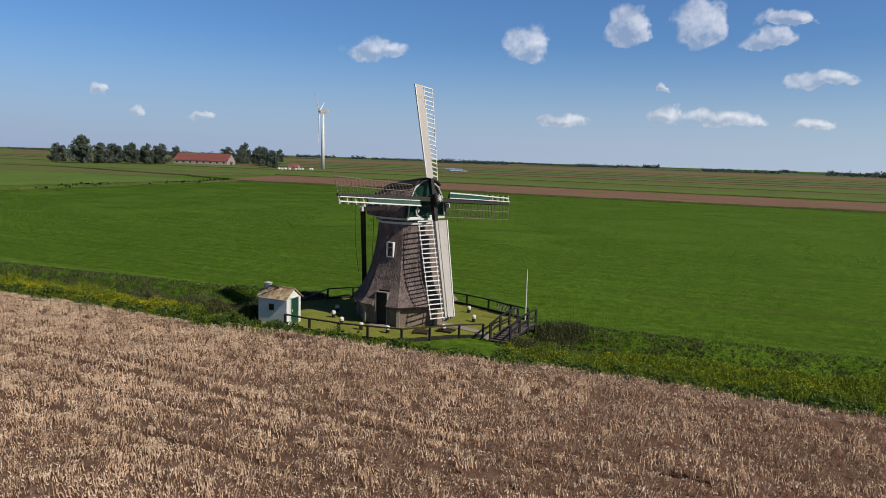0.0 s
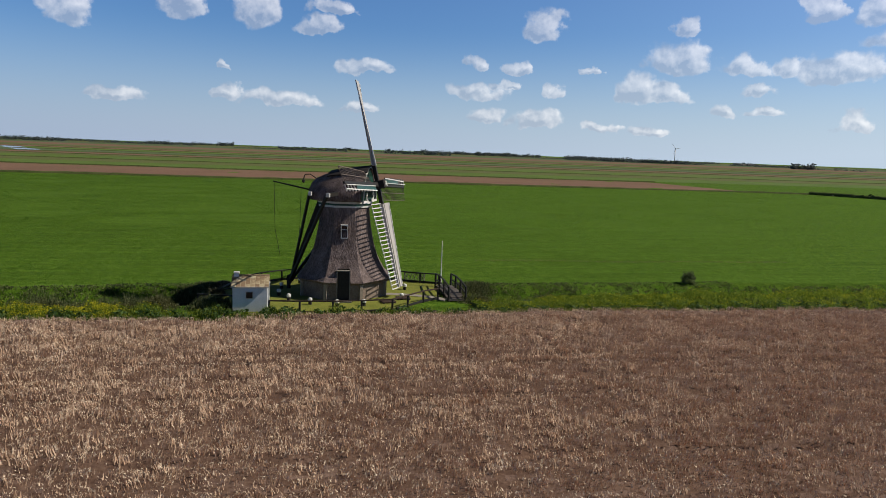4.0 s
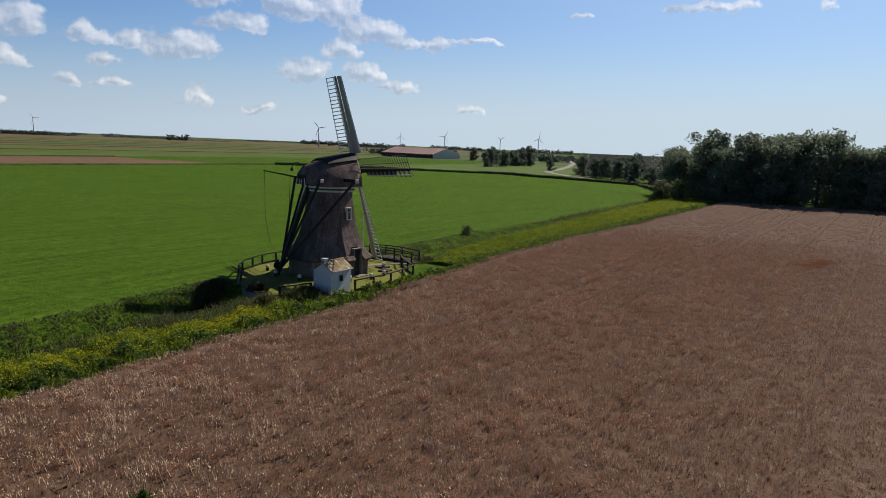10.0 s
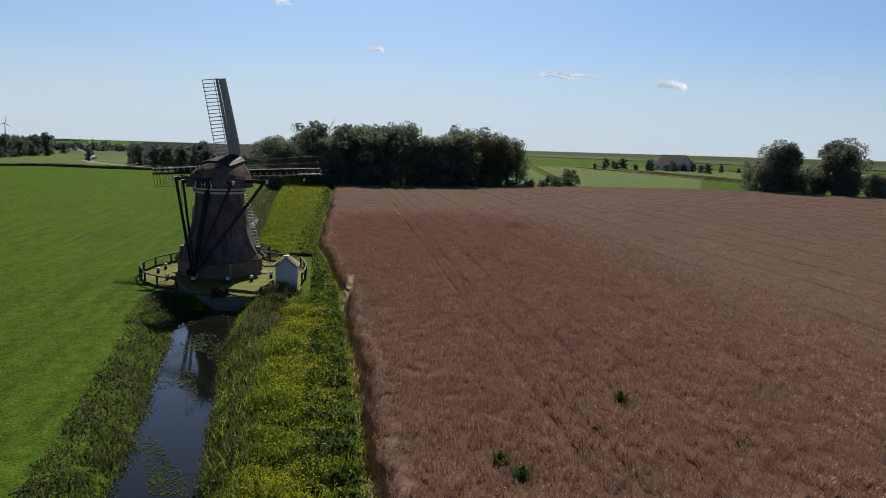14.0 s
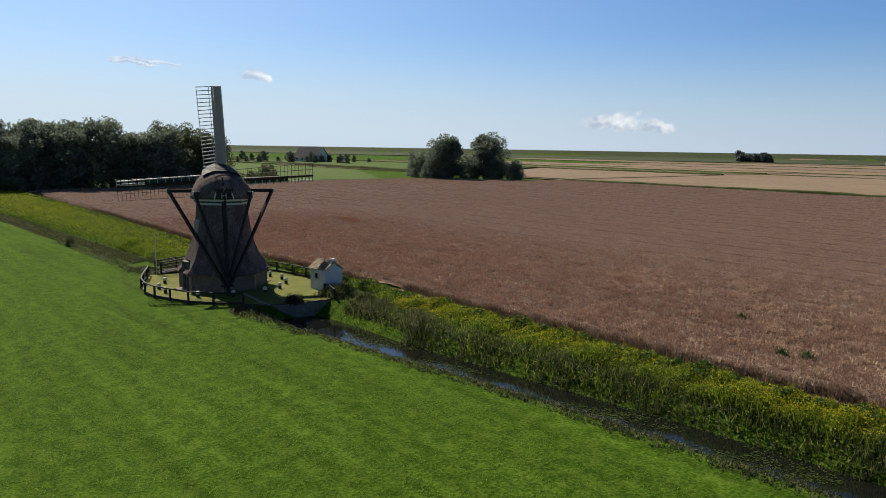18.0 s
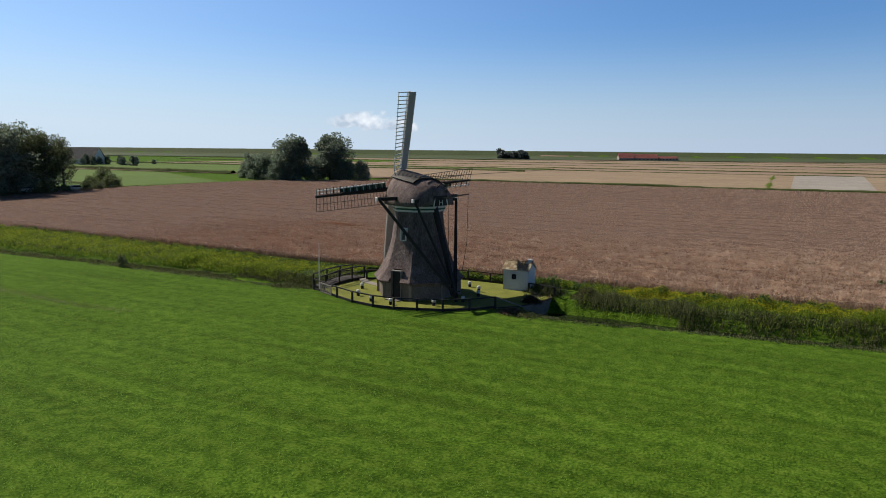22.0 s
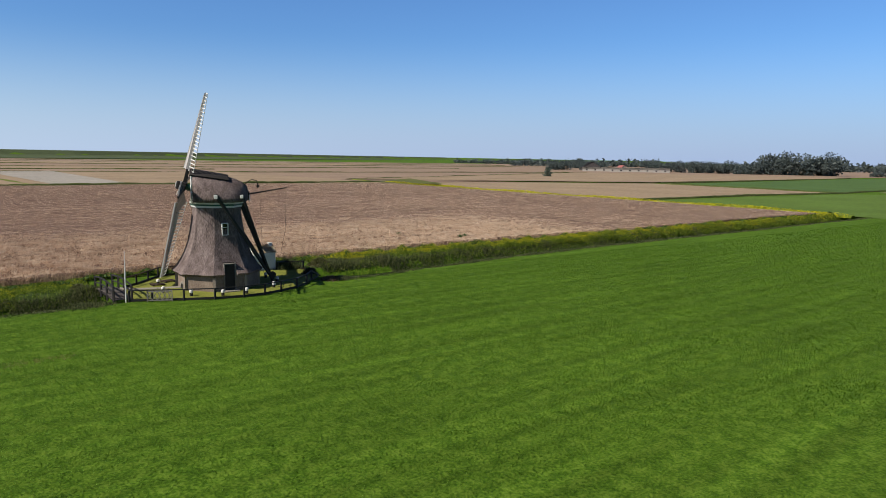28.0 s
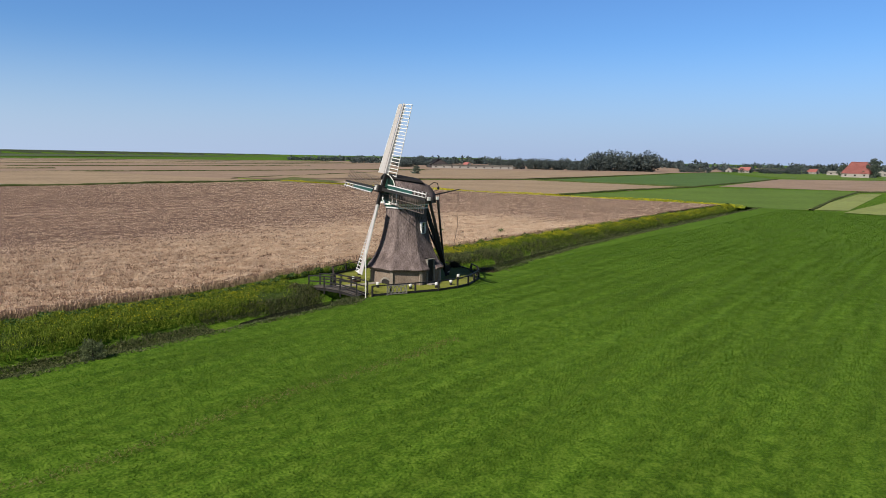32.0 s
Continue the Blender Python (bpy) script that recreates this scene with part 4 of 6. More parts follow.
RUNG_WOOD = material("weathered_brown_lath", tint(0.17, 0.135, 0.115, 0.25), 2.0, 12.0, 0.8, 0.2)
HUB = cap_at(2.42, 0, 8.05)
TILT_BACK, TURNED = 14.3, 3.6        # degrees: the shaft's slope, and the cross turned clockwise from the front
R_UP = (UP * math.cos(radians(TILT_BACK)) - FWD * math.sin(radians(TILT_BACK)))
R_OUT = SIDE.cross(R_UP) * 1.0       # ahead along the shaft
if R_OUT.dot(FWD) < 0:
    R_OUT = -R_OUT


def build_sails():
    shaft = BM()
    beam(shaft, HUB - R_OUT * 1.2, HUB + R_OUT * 0.15, 0.56, sides=10)
    sh = part("windshaft", shaft, GREEN, mill, "green windshaft head")
    part("hub", box(BM(), (0, 0, 0), (0.62, 0.62, 0.78), Matrix.Translation(HUB + R_OUT * 0.2) @ Matrix(((R_OUT.x, SIDE.x, R_UP.x, 0), (R_OUT.y, SIDE.y, R_UP.y, 0), (R_OUT.z, SIDE.z, R_UP.z, 0), (0, 0, 0, 1))) @ Matrix.Rotation(radians(90), 4, "Y"), 0.06), TAR, sh, "black iron hub holding both stocks")
    star = BM()
    for k in range(8):
        a = math.pi * k / 4
        d = SIDE * math.cos(a) + R_UP * math.sin(a)
        beam(star, HUB + R_OUT * 0.62, HUB + R_OUT * 0.62 + d * 0.24, 0.05)
    part("hub_star", star, WHITE, sh, "white painted star")
    for pair, off in ((0, 0.0), (90, 0.0)):
        upright = pair == 0
        a = radians(90 - TURNED - pair)
        d = SIDE * math.cos(a) + R_UP * math.sin(a)
        c = HUB + R_OUT * off
        reach = 1.4 if upright else 7.55
        stock_bm = BM()
        for q in (1, -1):
            beam(stock_bm, c, c + d * q * reach, 0.30, 0.28, up=R_OUT, w2=0.27 if upright else 0.14)
        stock = part("stock", stock_bm, DARK, mill, "dark steel stock carrying two sails")
        if upright:
            for q in (1, -1):
                part("stock_arm", beam(BM(), c + d * q * 1.4, c + d * q * 7.55, 0.24, 0.24, up=R_OUT, w2=0.14), GREY_BOARD, stock, "pale grey outer stock")
        for e in (d, -d):
            lead = -(e.cross(R_OUT)).normalized()      # the side of the wind board
            if e.cross(lead).dot(R_OUT) < 0:
                lead = -lead
            trail = -lead

            def across(r):
                """Direction of the lattice at r metres from the hub: twisted, its far edge leaning back."""
                tw = radians(24 - 16 * (r - 1.3) / 6.2)
                return trail * math.cos(tw) - R_OUT * math.sin(tw)

            inner, outer = 1.35, 7.5
            n = 22
            for k in range(n):
                r = inner + (outer - inner) * k / (n - 1)
                t = across(r)
                p = c + e * r
                part("rung", beam(BM(), p - t * 0.12, p + t * (1.2 if upright else 1.1), 0.065 if upright else 0.03, 0.045 if upright else 0.035, up=R_OUT), WHITE if upright else RUNG_WOOD, stock)
                if not upright:
                    part("board_strut", beam(BM(), p - t * 0.12, p - t * 0.58, 0.07, 0.05, up=R_OUT), GREY_BOARD if k % 2 else DARK, stock)
            for w in ((0.24, 1.14) if upright else (0.55, 1.1)):
                rail = BM()
                for k in range(6):
                    r0, r1 = (inner + (outer - inner) * q / 6 for q in (k, k + 1))
                    beam(rail, c + e * r0 + across(r0) * w, c + e * r1 + across(r1) * w, 0.04, 0.045, up=R_OUT)
                part("lattice_rail", rail, WHITE if upright else RUNG_WOOD, stock)
            if not upright:
                line = BM()
                for k in range(6):
                    r0, r1 = (inner + (outer - inner) * q / 6 for q in (k, k + 1))
                    beam(line, c + e * r0 - across(r0) * 0.15 + R_OUT * 0.13, c + e * r1 - across(r1) * 0.15 + R_OUT * 0.13, 0.045, 0.045, up=R_OUT)
                part("stock_line", line, WHITE, stock, "white painted line along the stock")
            board, edge = BM(), BM()
            rows = []
            for k in range(7):
                r = inner + (outer - inner) * k / 6
                t = -across(r)
                w = (0.72 if upright else 0.46) - 0.10 * k / 6
                rows.append((c + e * r + t * 0.10 + R_OUT * 0.12, c + e * r + t * (w + 0.05) + R_OUT * 0.02))
            for (p0, q0), (p1, q1) in zip(rows[:-1], rows[1:]):
                if upright or len(board.faces) < 4:
                    board.faces.new([board.verts.new(x) for x in (p0, q0, q1, p1)])
                beam(edge, q0, q1, 0.07, 0.09, up=R_OUT)
            bmesh.ops.remove_doubles(board, verts=board.verts, dist=0.001)
            bmesh.ops.recalc_face_normals(board, faces=board.faces)
            bmesh.ops.solidify(board, geom=list(board.faces), thickness=0.04)
            flat = not upright
            part("wind_board", board, GREEN if flat else GREY_BOARD, stock, "dark green wind board" if flat else "pale grey wind board")
            part("board_edge", edge, WHITE, stock, "white leading edge")


build_sails()


# ---- the mill yard ----
FENCE_N = [(7.7, 3.1), (6.28, 3.73), (4.34, 4.68), (2.36, 5.52), (0.3, 5.95), (-1.39, 5.87), (-2.97, 5.37), (-4.65, 4.75), (-6.13, 3.59), (-7.4, 2.04)]
FENCE_S = [(-5.0, -6.5), (-3.1, -6.7), (-1.0, -6.75), (0.85, -6.55), (2.9, -6.2), (4.1, -4.9), (5.4, -3.5), (6.6, -2.6)]


def build_lawn():
    ring = FENCE_N + [(-8.1, 1.5), (-8.6, 0.8), (-9.0, 0.0), (-9.4, -1.2), (-9.65, -2.3), (-9.6, -3.3), (-9.0, -4.2), (-8.0, -4.6), (-7.6, -6.5)] + FENCE_S + [(7.0, -1.0), (7.0, 1.0)]
    bm = BM()
    top = [bm.verts.new((x, y, 0.03)) for x, y in ring]
    low = [bm.verts.new((x * 0.99, y * 0.99, -0.5)) for x, y in ring]
    bm.faces.new(top)
    n = len(ring)
    for k in range(n):
        bm.faces.new((low[k], low[(k + 1) % n], top[(k + 1) % n], top[k]))
    bmesh.ops.recalc_face_normals(bm, faces=bm.faces)
    bmesh.ops.triangulate(bm, faces=bm.faces)
    tagged(part("lawn", bm, LAWN), "short yellow-green lawn round the mill", "lawn", kind="structure")


build_lawn()


def build_fence(points, heights, rail_mat):
    f = tagged(empty("fence", Matrix.Translation((*points[0], 0))), "low dark timber post and rail fence round the lawn", "fence", "yard fence")
    o = Vector((*points[0], 0))
    for x, y in points:
        part("post", box(BM(), Vector((x, y, heights / 2 - 0.05)) - o, (0.13, 0.13, heights + 0.1), None, 0.015), DARK, f)
    for (x0, y0), (x1, y1) in zip(points[:-1], points[1:]):
        a, b = Vector((x0, y0, 0)) - o, Vector((x1, y1, 0)) - o
        part("top_rail", beam(BM(), a + UP * (heights - 0.02), b + UP * (heights - 0.02), 0.09, 0.08), rail_mat, f)
        part("low_rail", beam(BM(), a + UP * 0.12, b + UP * 0.12, 0.05, 0.16), DARK, f)


build_fence(FENCE_N, 0.85, DARK)


def build_hurdle():
    """A pale trellis hurdle that closes the fence beside the footbridge."""
    a, b = Vector((6.62, 3.68, 0)), Vector((5.1, 4.42, 0))
    g = tagged(empty("hurdle", Matrix.Translation(a)), "pale grey wooden trellis hurdle leaning on the fence", "gate")
    d = b - a
    for q in (0, 1):
        part("upright", beam(BM(), d * q, d * q + UP * 0.8, 0.07, 0.05, up=d.normalized()), GREY_WOOD, g)
    for z in (0.1, 0.76):
        part("bar", beam(BM(), UP * z, d + UP * z, 0.05, 0.07), GREY_WOOD, g)
    for k in range(5):
        p, q = k / 5, (k + 1) / 5
        part("lath", beam(BM(), d * p + UP * 0.1, d * q + UP * 0.76, 0.03, 0.05), GREY_WOOD, g)
        part("lath", beam(BM(), d * q + UP * 0.1, d * p + UP * 0.76, 0.03, 0.05), GREY_WOOD, g)


build_hurdle()
build_fence(FENCE_S, 0.85, RED_WOOD)
build_fence([(-7.35, -4.55), (-8.6, -4.3), (-9.7, -3.9)], 0.75, DARK)


def build_edging():
    """The sheet piling that holds the lawn's edge above the ditch."""
    pts = [(-7.5, 2.05), (-8.65, 0.85), (-9.05, 0.0), (-9.45, -1.2), (-9.7, -2.3), (-9.65, -3.35), (-9.0, -4.3)]
    w = tagged(empty("retaining_edge", Matrix.Translation((-9.9, 0.1, 0))), "weathered timber edging holding the lawn above the ditch", "edging")
    o = Vector((-9.9, 0.1, 0))
    for (x0, y0), (x1, y1) in zip(pts[:-1], pts[1:]):
        a, b = Vector((x0, y0, 0)) - o, Vector((x1, y1, 0)) - o
        n = max(2, int((b - a).length / 0.3))
        for k in range(n):
            p, q = a.lerp(b, k / n), a.lerp(b, (k + 0.94) / n)
            part("edging_plank", beam(BM(), p - UP * 0.6, q - UP * 0.6, 0.07, 1.3), GREY_WOOD, w)
        part("cap_rail", beam(BM(), a + UP * 0.07, b + UP * 0.07, 0.16, 0.05), RED_WOOD, w)
    r = tagged(empty("fallen_rail", Matrix.Translation((-7.4, 2.04, 0))), "grey rail sloping from the last fence post to the ground", "rail")
    part("rail", beam(BM(), (0, 0, 0.83), (-1.5, -1.2, 0.10), 0.09, 0.08), GREY_WOOD, r)


build_edging()


def build_shed():
    cx, cy, lx, ly, eave, ridge = -6.2, -5.45, 2.15, 1.5, 1.72, 2.22
    s = tagged(empty("shed", Matrix.Translation((cx, cy, 0))), "small whitewashed brick shed with mossy tiled roof and chimney", "shed")
    bm = BM()
    for y in (-1, 1):
        box(bm, (0, y * (ly / 2 - 0.06), eave / 2 - 0.1), (lx, 0.12, eave + 0.2))
    for x in (-1, 1):
        v = [bm.verts.new((x * lx / 2 + dx, y, z)) for dx in (0, -0.12 * x) for y, z in ((-ly / 2 + 0.12, -0.2), (ly / 2 - 0.12, -0.2), (ly / 2 - 0.12, eave), (0, ridge - 0.05), (-ly / 2 + 0.12, eave))]
        bm.faces.new(v[:5])
        bm.faces.new(v[5:])
        for k in range(5):
            bm.faces.new((v[k], v[(k + 1) % 5], v[5 + (k + 1) % 5], v[5 + k]))
    bmesh.ops.recalc_face_normals(bm, faces=bm.faces)
    part("wall", bm, LIMEWASH, s, "whitewashed brick wall")
    for y in (-1, 1):
        w = part("window", box(BM(), (-0.04 if y < 0 else 0.15, y * (ly / 2 + 0.01), 1.13), (0.42, 0.05, 0.42)), GLASS, s, "small dark window")
        fr = BM()
        for dx, dz, sx, sz in ((-0.22, 0, 0.04, 0.48), (0.22, 0, 0.04, 0.48), (0, 0.22, 0.48, 0.04), (0, -0.24, 0.5, 0.05)):
            box(fr, ((-0.04 if y < 0 else 0.15) + dx, y * (ly / 2 + 0.02), 1.13 + dz), (sx, 0.07, sz))
        part("window_frame", fr, WHITE, w)
    d = part("door", box(BM(), (lx / 2 + 0.01, 0.05, 0.85), (0.06, 0.72, 1.66), None, 0.01), GREEN, s, "dark green plank door")
    fr = BM()
    for y in (-0.39, 0.49):
        box(fr, (lx / 2 + 0.02, y, 0.86), (0.08, 0.08, 1.72))
    box(fr, (lx / 2 + 0.02, 0.05, 1.73), (0.08, 0.96, 0.07))
    part("door_frame", fr, WHITE, d)
    part("door_handle", box(BM(), (lx / 2 + 0.06, -0.22, 0.9), (0.05, 0.04, 0.14)), STEEL, d)
    slope = math.atan2(ridge - eave, ly / 2)
    rng = random.Random(8)
    tile = None
    for y in (-1, 1):
        deck = part("roof", beam(BM(), (-lx / 2 - 0.08, y * 0.42, (eave + ridge) / 2 - 0.0), (lx / 2 + 0.08, y * 0.42, (eave + ridge) / 2), 0.93, 0.05, up=(0, y * math.sin(slope), math.cos(slope))), TILE, s, "mossy orange and yellow tiles")
        for i in range(8):
            for j in range(4):
                if tile is None:
                    tile = part("roof_tile", box(BM(), (0, 0, 0), (0.27, 0.26, 0.035), None, 0.01), TILE, deck)
                    t = tile
                else:
                    t = new("roof_tile", tile.data)
                    t.parent = deck
                q = (j + 0.5) / 4
                t.matrix_basis = Matrix.Translation((-lx / 2 + 0.02 + 0.29 * i + 0.05, y * (0.04 + 0.86 * q), ridge + 0.045 - (ridge - eave + 0.08) * q * 1.04)) @ Matrix.Rotation(-y * (slope + 0.06 + rng.uniform(-0.03, 0.03)), 4, "X")
    rb = BM()
    for k in range(8):
        beam(rb, (-lx / 2 - 0.06 + 0.29 * k, 0, ridge + 0.06), (-lx / 2 + 0.21 + 0.29 * k, 0, ridge + 0.055), 0.18, 0.12, sides=6)
    part("ridge_tiles", rb, TILE, s)
    for y in (-1, 1):
        part("gutter", beam(BM(), (-lx / 2 - 0.1, y * (ly / 2 + 0.12), eave - 0.06), (lx / 2 + 0.1, y * (ly / 2 + 0.12), eave - 0.06), 0.08, sides=6), GREY_BOARD, s)
    ch = part("chimney", box(BM(), (-0.88, 0, 2.2), (0.3, 0.3, 0.5), None, 0.01), LIMEWASH, s, "white chimney stack")
    part("chimney_cap", box(BM(), (-0.88, 0, 2.47), (0.38, 0.38, 0.06), None, 0.01), WHITE, ch)


build_shed()


def build_bollards():
    first = tagged(empty("bollard", Matrix.Translation((4.8, 0, 0))), "short black post with a white rounded top on the lawn", "post", "winch posts round the mill")
    part("post", lathe(BM(), ((0.12, -0.1), (0.12, 0.22), (0.11, 0.24)), 10), DARK, first)
    part("cap", lathe(BM(), ((0.14, 0.24), (0.15, 0.36), (0.12, 0.44), (0.05, 0.47)), 10), WHITE, first, "white painted top")
    for k, a in enumerate((-33, 11, 45, 73, 95, 133, 163, 193, 215, 239, 262, 284)):
        m = Matrix.Translation((4.75 * math.cos(radians(a)), 4.75 * math.sin(radians(a)), 0.03))
        if k == 0:
            first.matrix_basis = m
        else:
            copy_thing(first, m)


build_bollards()
pole = tagged(empty("flagpole", Matrix.Translation((7.74, 2.42, 0))), "slender white bare flagpole beside the footbridge", "flagpole")
part("pole", lathe(BM(), ((0.05, -0.2), (0.045, 2.0), (0.025, 3.6), (0.03, 3.64)), 8), WHITE, pole)


OLD_PLANK = material("damp_brown_planks", tint(0.10, 0.085, 0.075, 0.3), 2.0, 12.0, 0.85, 0.3)


def build_bridge():
    b = tagged(empty("footbridge", Matrix.Translation((7.9, 0, 0))), "small arched timber footbridge with dark handrails", "bridge")
    n = 16
    ys = [-3.2 + 5.4 * k / (n - 1) for k in range(n)]
    zz = lambda y: 0.1 + 0.16 * (1 - ((y + 0.5) / 2.7) ** 2)
    for y in ys:
        part("plank", box(BM(), (0, y, zz(y)), (1.3, 0.3, 0.06), None, 0.01), OLD_PLANK, b)
    for x in (-1, 1):
        for k in range(3):
            y0, y1 = (-3.2 + 5.4 * q / 3 for q in (k, k + 1))
            part("bearer", beam(BM(), (x * 0.5, y0, zz(y0) - 0.14), (x * 0.5, y1, zz(y1) - 0.14), 0.14, 0.2), DARK, b)
            part("handrail", beam(BM(), (x * 0.62, y0, zz(y0) + 0.95), (x * 0.62, y1, zz(y1) + 0.95), 0.09, 0.09), DARK, b)
            part("mid_rail", beam(BM(), (x * 0.62, y0, zz(y0) + 0.5), (x * 0.62, y1, zz(y1) + 0.5), 0.07, 0.08), DARK, b)
        for k in range(4):
            y = -3.2 + 5.4 * k / 3
            part("post", beam(BM(), (x * 0.62, y, zz(y) - 0.5), (x * 0.62, y, zz(y) + 0.98), 0.12), DARK, b)


build_bridge()


def build_path():
    bm = BM()
    pts = [(2.9, -0.6), (4.5, -1.0), (6.0, -1.6), (7.2, -2.8)]
    for (x0, y0), (x1, y1) in zip(pts[:-1], pts[1:]):
        beam(bm, (x0, y0, 0.03), (x1, y1, 0.03), 0.7, 0.05)
    tagged(part("path", bm, PATH_STONE), "pale narrow path from the mill to the footbridge", "path", kind="structure")


build_path()


def build_pallets():
    """Short stacks of sleepers by the foot of the lower sail."""
    t = tagged(empty("sleeper_step", Matrix.Translation((4.1, -2.4, 0.03))), "low slatted timber step lying on the lawn", "step", "timber steps on the lawn")
    for k in range(3):
        part("slat", box(BM(), (0, -0.3 + 0.3 * k, 0.09), (1.0, 0.2, 0.08), None, 0.01), RED_WOOD, t)
    for x in (-0.4, 0.4):
        part("bearer", box(BM(), (x, 0, 0.02), (0.1, 0.9, 0.07)), DARK, t)
    copy_thing(t, pose(2.9, -3.5, 0.03, 0, 0, 12))


build_pallets()
BRUSH = leafy("dry_brush", ((0.10, 0.065, 0.035), (0.17, 0.12, 0.07), (0.26, 0.20, 0.13)), 1.0)
DARK_BRUSH = leafy("dark_brush", ((0.035, 0.034, 0.022), (0.06, 0.06, 0.036), (0.10, 0.095, 0.055)), 1.0)
GREY_BRUSH = leafy("grey_green_scrub", ((0.07, 0.085, 0.026), (0.13, 0.14, 0.048), (0.22, 0.21, 0.085)), 1.0, through_light=0.4)


def make_heap(name, label, category, x, y, r, h, n, mat, seed, twig=0.5):
    """A loose mound of stems and leaves on the ground."""
    rng = np.random.default_rng(seed)
    z0 = float(ground_z(np.array(x * 1.0), np.array(y * 1.0)))
    t = tagged(empty(name, Matrix.Translation((x, y, z0))), label, category)
    q = rng.normal(0, 0.42, (n, 2)) * r
    top = h * np.exp(-((q ** 2).sum(1) / (r * r * 0.7)))
    v, f = blades(n, q, top * 0.25 - 0.08, top * rng.uniform(0.4, 1.0, n) + 0.12, np.full(n, 0.05), twig, rng)
    tagged(raw("stem_mass", v, f, mat, t), kind="stuff")
    m = n * 2
    q = rng.normal(0, 0.42, (m, 2)) * r
    top = h * np.exp(-((q ** 2).sum(1) / (r * r * 0.7)))
    v, f = flecks(m, np.concatenate([q, (top * rng.uniform(0.1, 1.0, m))[:, None]], 1), np.full(m, 0.07), rng)
    tagged(raw("leaf_mass", v, f, mat, t), kind="stuff")
    return t


make_heap("brush_heap", "low dark heap of cuttings on the lawn's edge", "heap", -8.9, -1.1, 0.6, 0.6, 900, DARK_BRUSH, 31, 0.9)
make_heap("brush_heap", "grey heap of rubble and cuttings by the fence's end", "heap", -8.9, 2.7, 0.9, 0.35, 600, BRUSH, 32, 1.2)
make_heap("shrub", "grey-green bushy shrub on the ditch bank", "bush", -12.0, -4.9, 1.1, 0.8, 1600, GREY_BRUSH, 33)
make_heap("shrub", "grey-green bushy shrub on the ditch bank", "bush", -13.8, -5.4, 0.9, 0.5, 1000, GREY_BRUSH, 34)
make_heap("shrub", "small dark shrub against the white shed", "bush", -8.2, -5.2, 0.5, 0.7, 700, DARK_BRUSH, 35)
make_heap("shrub", "dark leafy shrub beside the footbridge", "bush", 9.6, -3.6, 0.8, 0.5, 700, GREY_BRUSH, 37)


# ---- plants along the ditch ----
REED = leafy("ditch_reed", ((0.062, 0.085, 0.032), (0.130, 0.162, 0.066), (0.23, 0.24, 0.11)), 1.0, through_light=0.45, gloss=0.04)
WEED = leafy("leafy_weeds", ((0.10, 0.165, 0.014), (0.20, 0.285, 0.028), (0.32, 0.40, 0.055)), 1.0, through_light=0.55, gloss=0.08)
YELLOW = leafy("yellow_flowers", ((0.46, 0.44, 0.012), (0.62, 0.58, 0.02), (0.75, 0.70, 0.04)), 1.0, through_light=0.4, gloss=0.05)
BURDOCK = leafy("broad_weed_leaves", ((0.040, 0.085, 0.022), (0.075, 0.145, 0.038), (0.13, 0.21, 0.065)), 1.0, through_light=0.4, gloss=0.06)
DRY = leafy("dry_weeds", ((0.16, 0.13, 0.04), (0.25, 0.20, 0.075), (0.34, 0.28, 0.13)), 1.0)
TUFT = leafy("grass_blades", ((0.042, 0.098, 0.003), (0.073, 0.147, 0.006), (0.110, 0.198, 0.013)), 0.2, 0.35, through_light=0.70, gloss=0.04)
glow = TUFT.node_tree.nodes.new("ShaderNodeHueSaturation")           # young blades let more light through than they throw back
glow.inputs["Value"].default_value, glow.inputs["Saturation"].default_value = 2.4, 0.88
TUFT.node_tree.links.new(TUFT.node_tree.nodes["Color Ramp"].outputs[0], glow.inputs["Color"])
TUFT.node_tree.links.new(glow.outputs[0], TUFT.node_tree.nodes["Translucent BSDF"].inputs[0])


def patchy(x, y, s, seed):
    """Smooth 0 to 1 patches."""
    return 0.5 + 0.25 * (np.sin(x * s + seed) * np.cos(y * s * 1.3 + seed * 2.1) + np.sin(x * s * 2.3 + seed * 1.7 + 1.1 * np.sin(y * s * 1.9)))


def near_yard(x, y):
    return (x > -11.6) & (x < 8.8) & (y > -7.2) & (y < 6.4)


def in_shed_front(x, y):
    return (np.abs(x + 6.2) < 1.5) & (np.abs(y + 5.45) < 1.2)


def verge_height(x, y):
    """How tall the plants stand on the south verge."""
    v = y - wheat_north(x)
    low = (1 - 0.5 * smooth01((x + 21.5) / 2) * smooth01((-8.5 - x) / 1) * smooth01((y + 6.4) / 0.8)) * (1 - 0.6 * smooth01((x - 8) / 3) * smooth01((30 - x) / 10))
    return low * (0.08 + 0.48 * patchy(x, y, 0.7, 1.0) ** 1.4 + 0.55 * (patchy(x, y, 1.9, 3.3) - 0.4).clip(0, 1)) * smooth01((v - 0.1) / 1.6) + 0.08


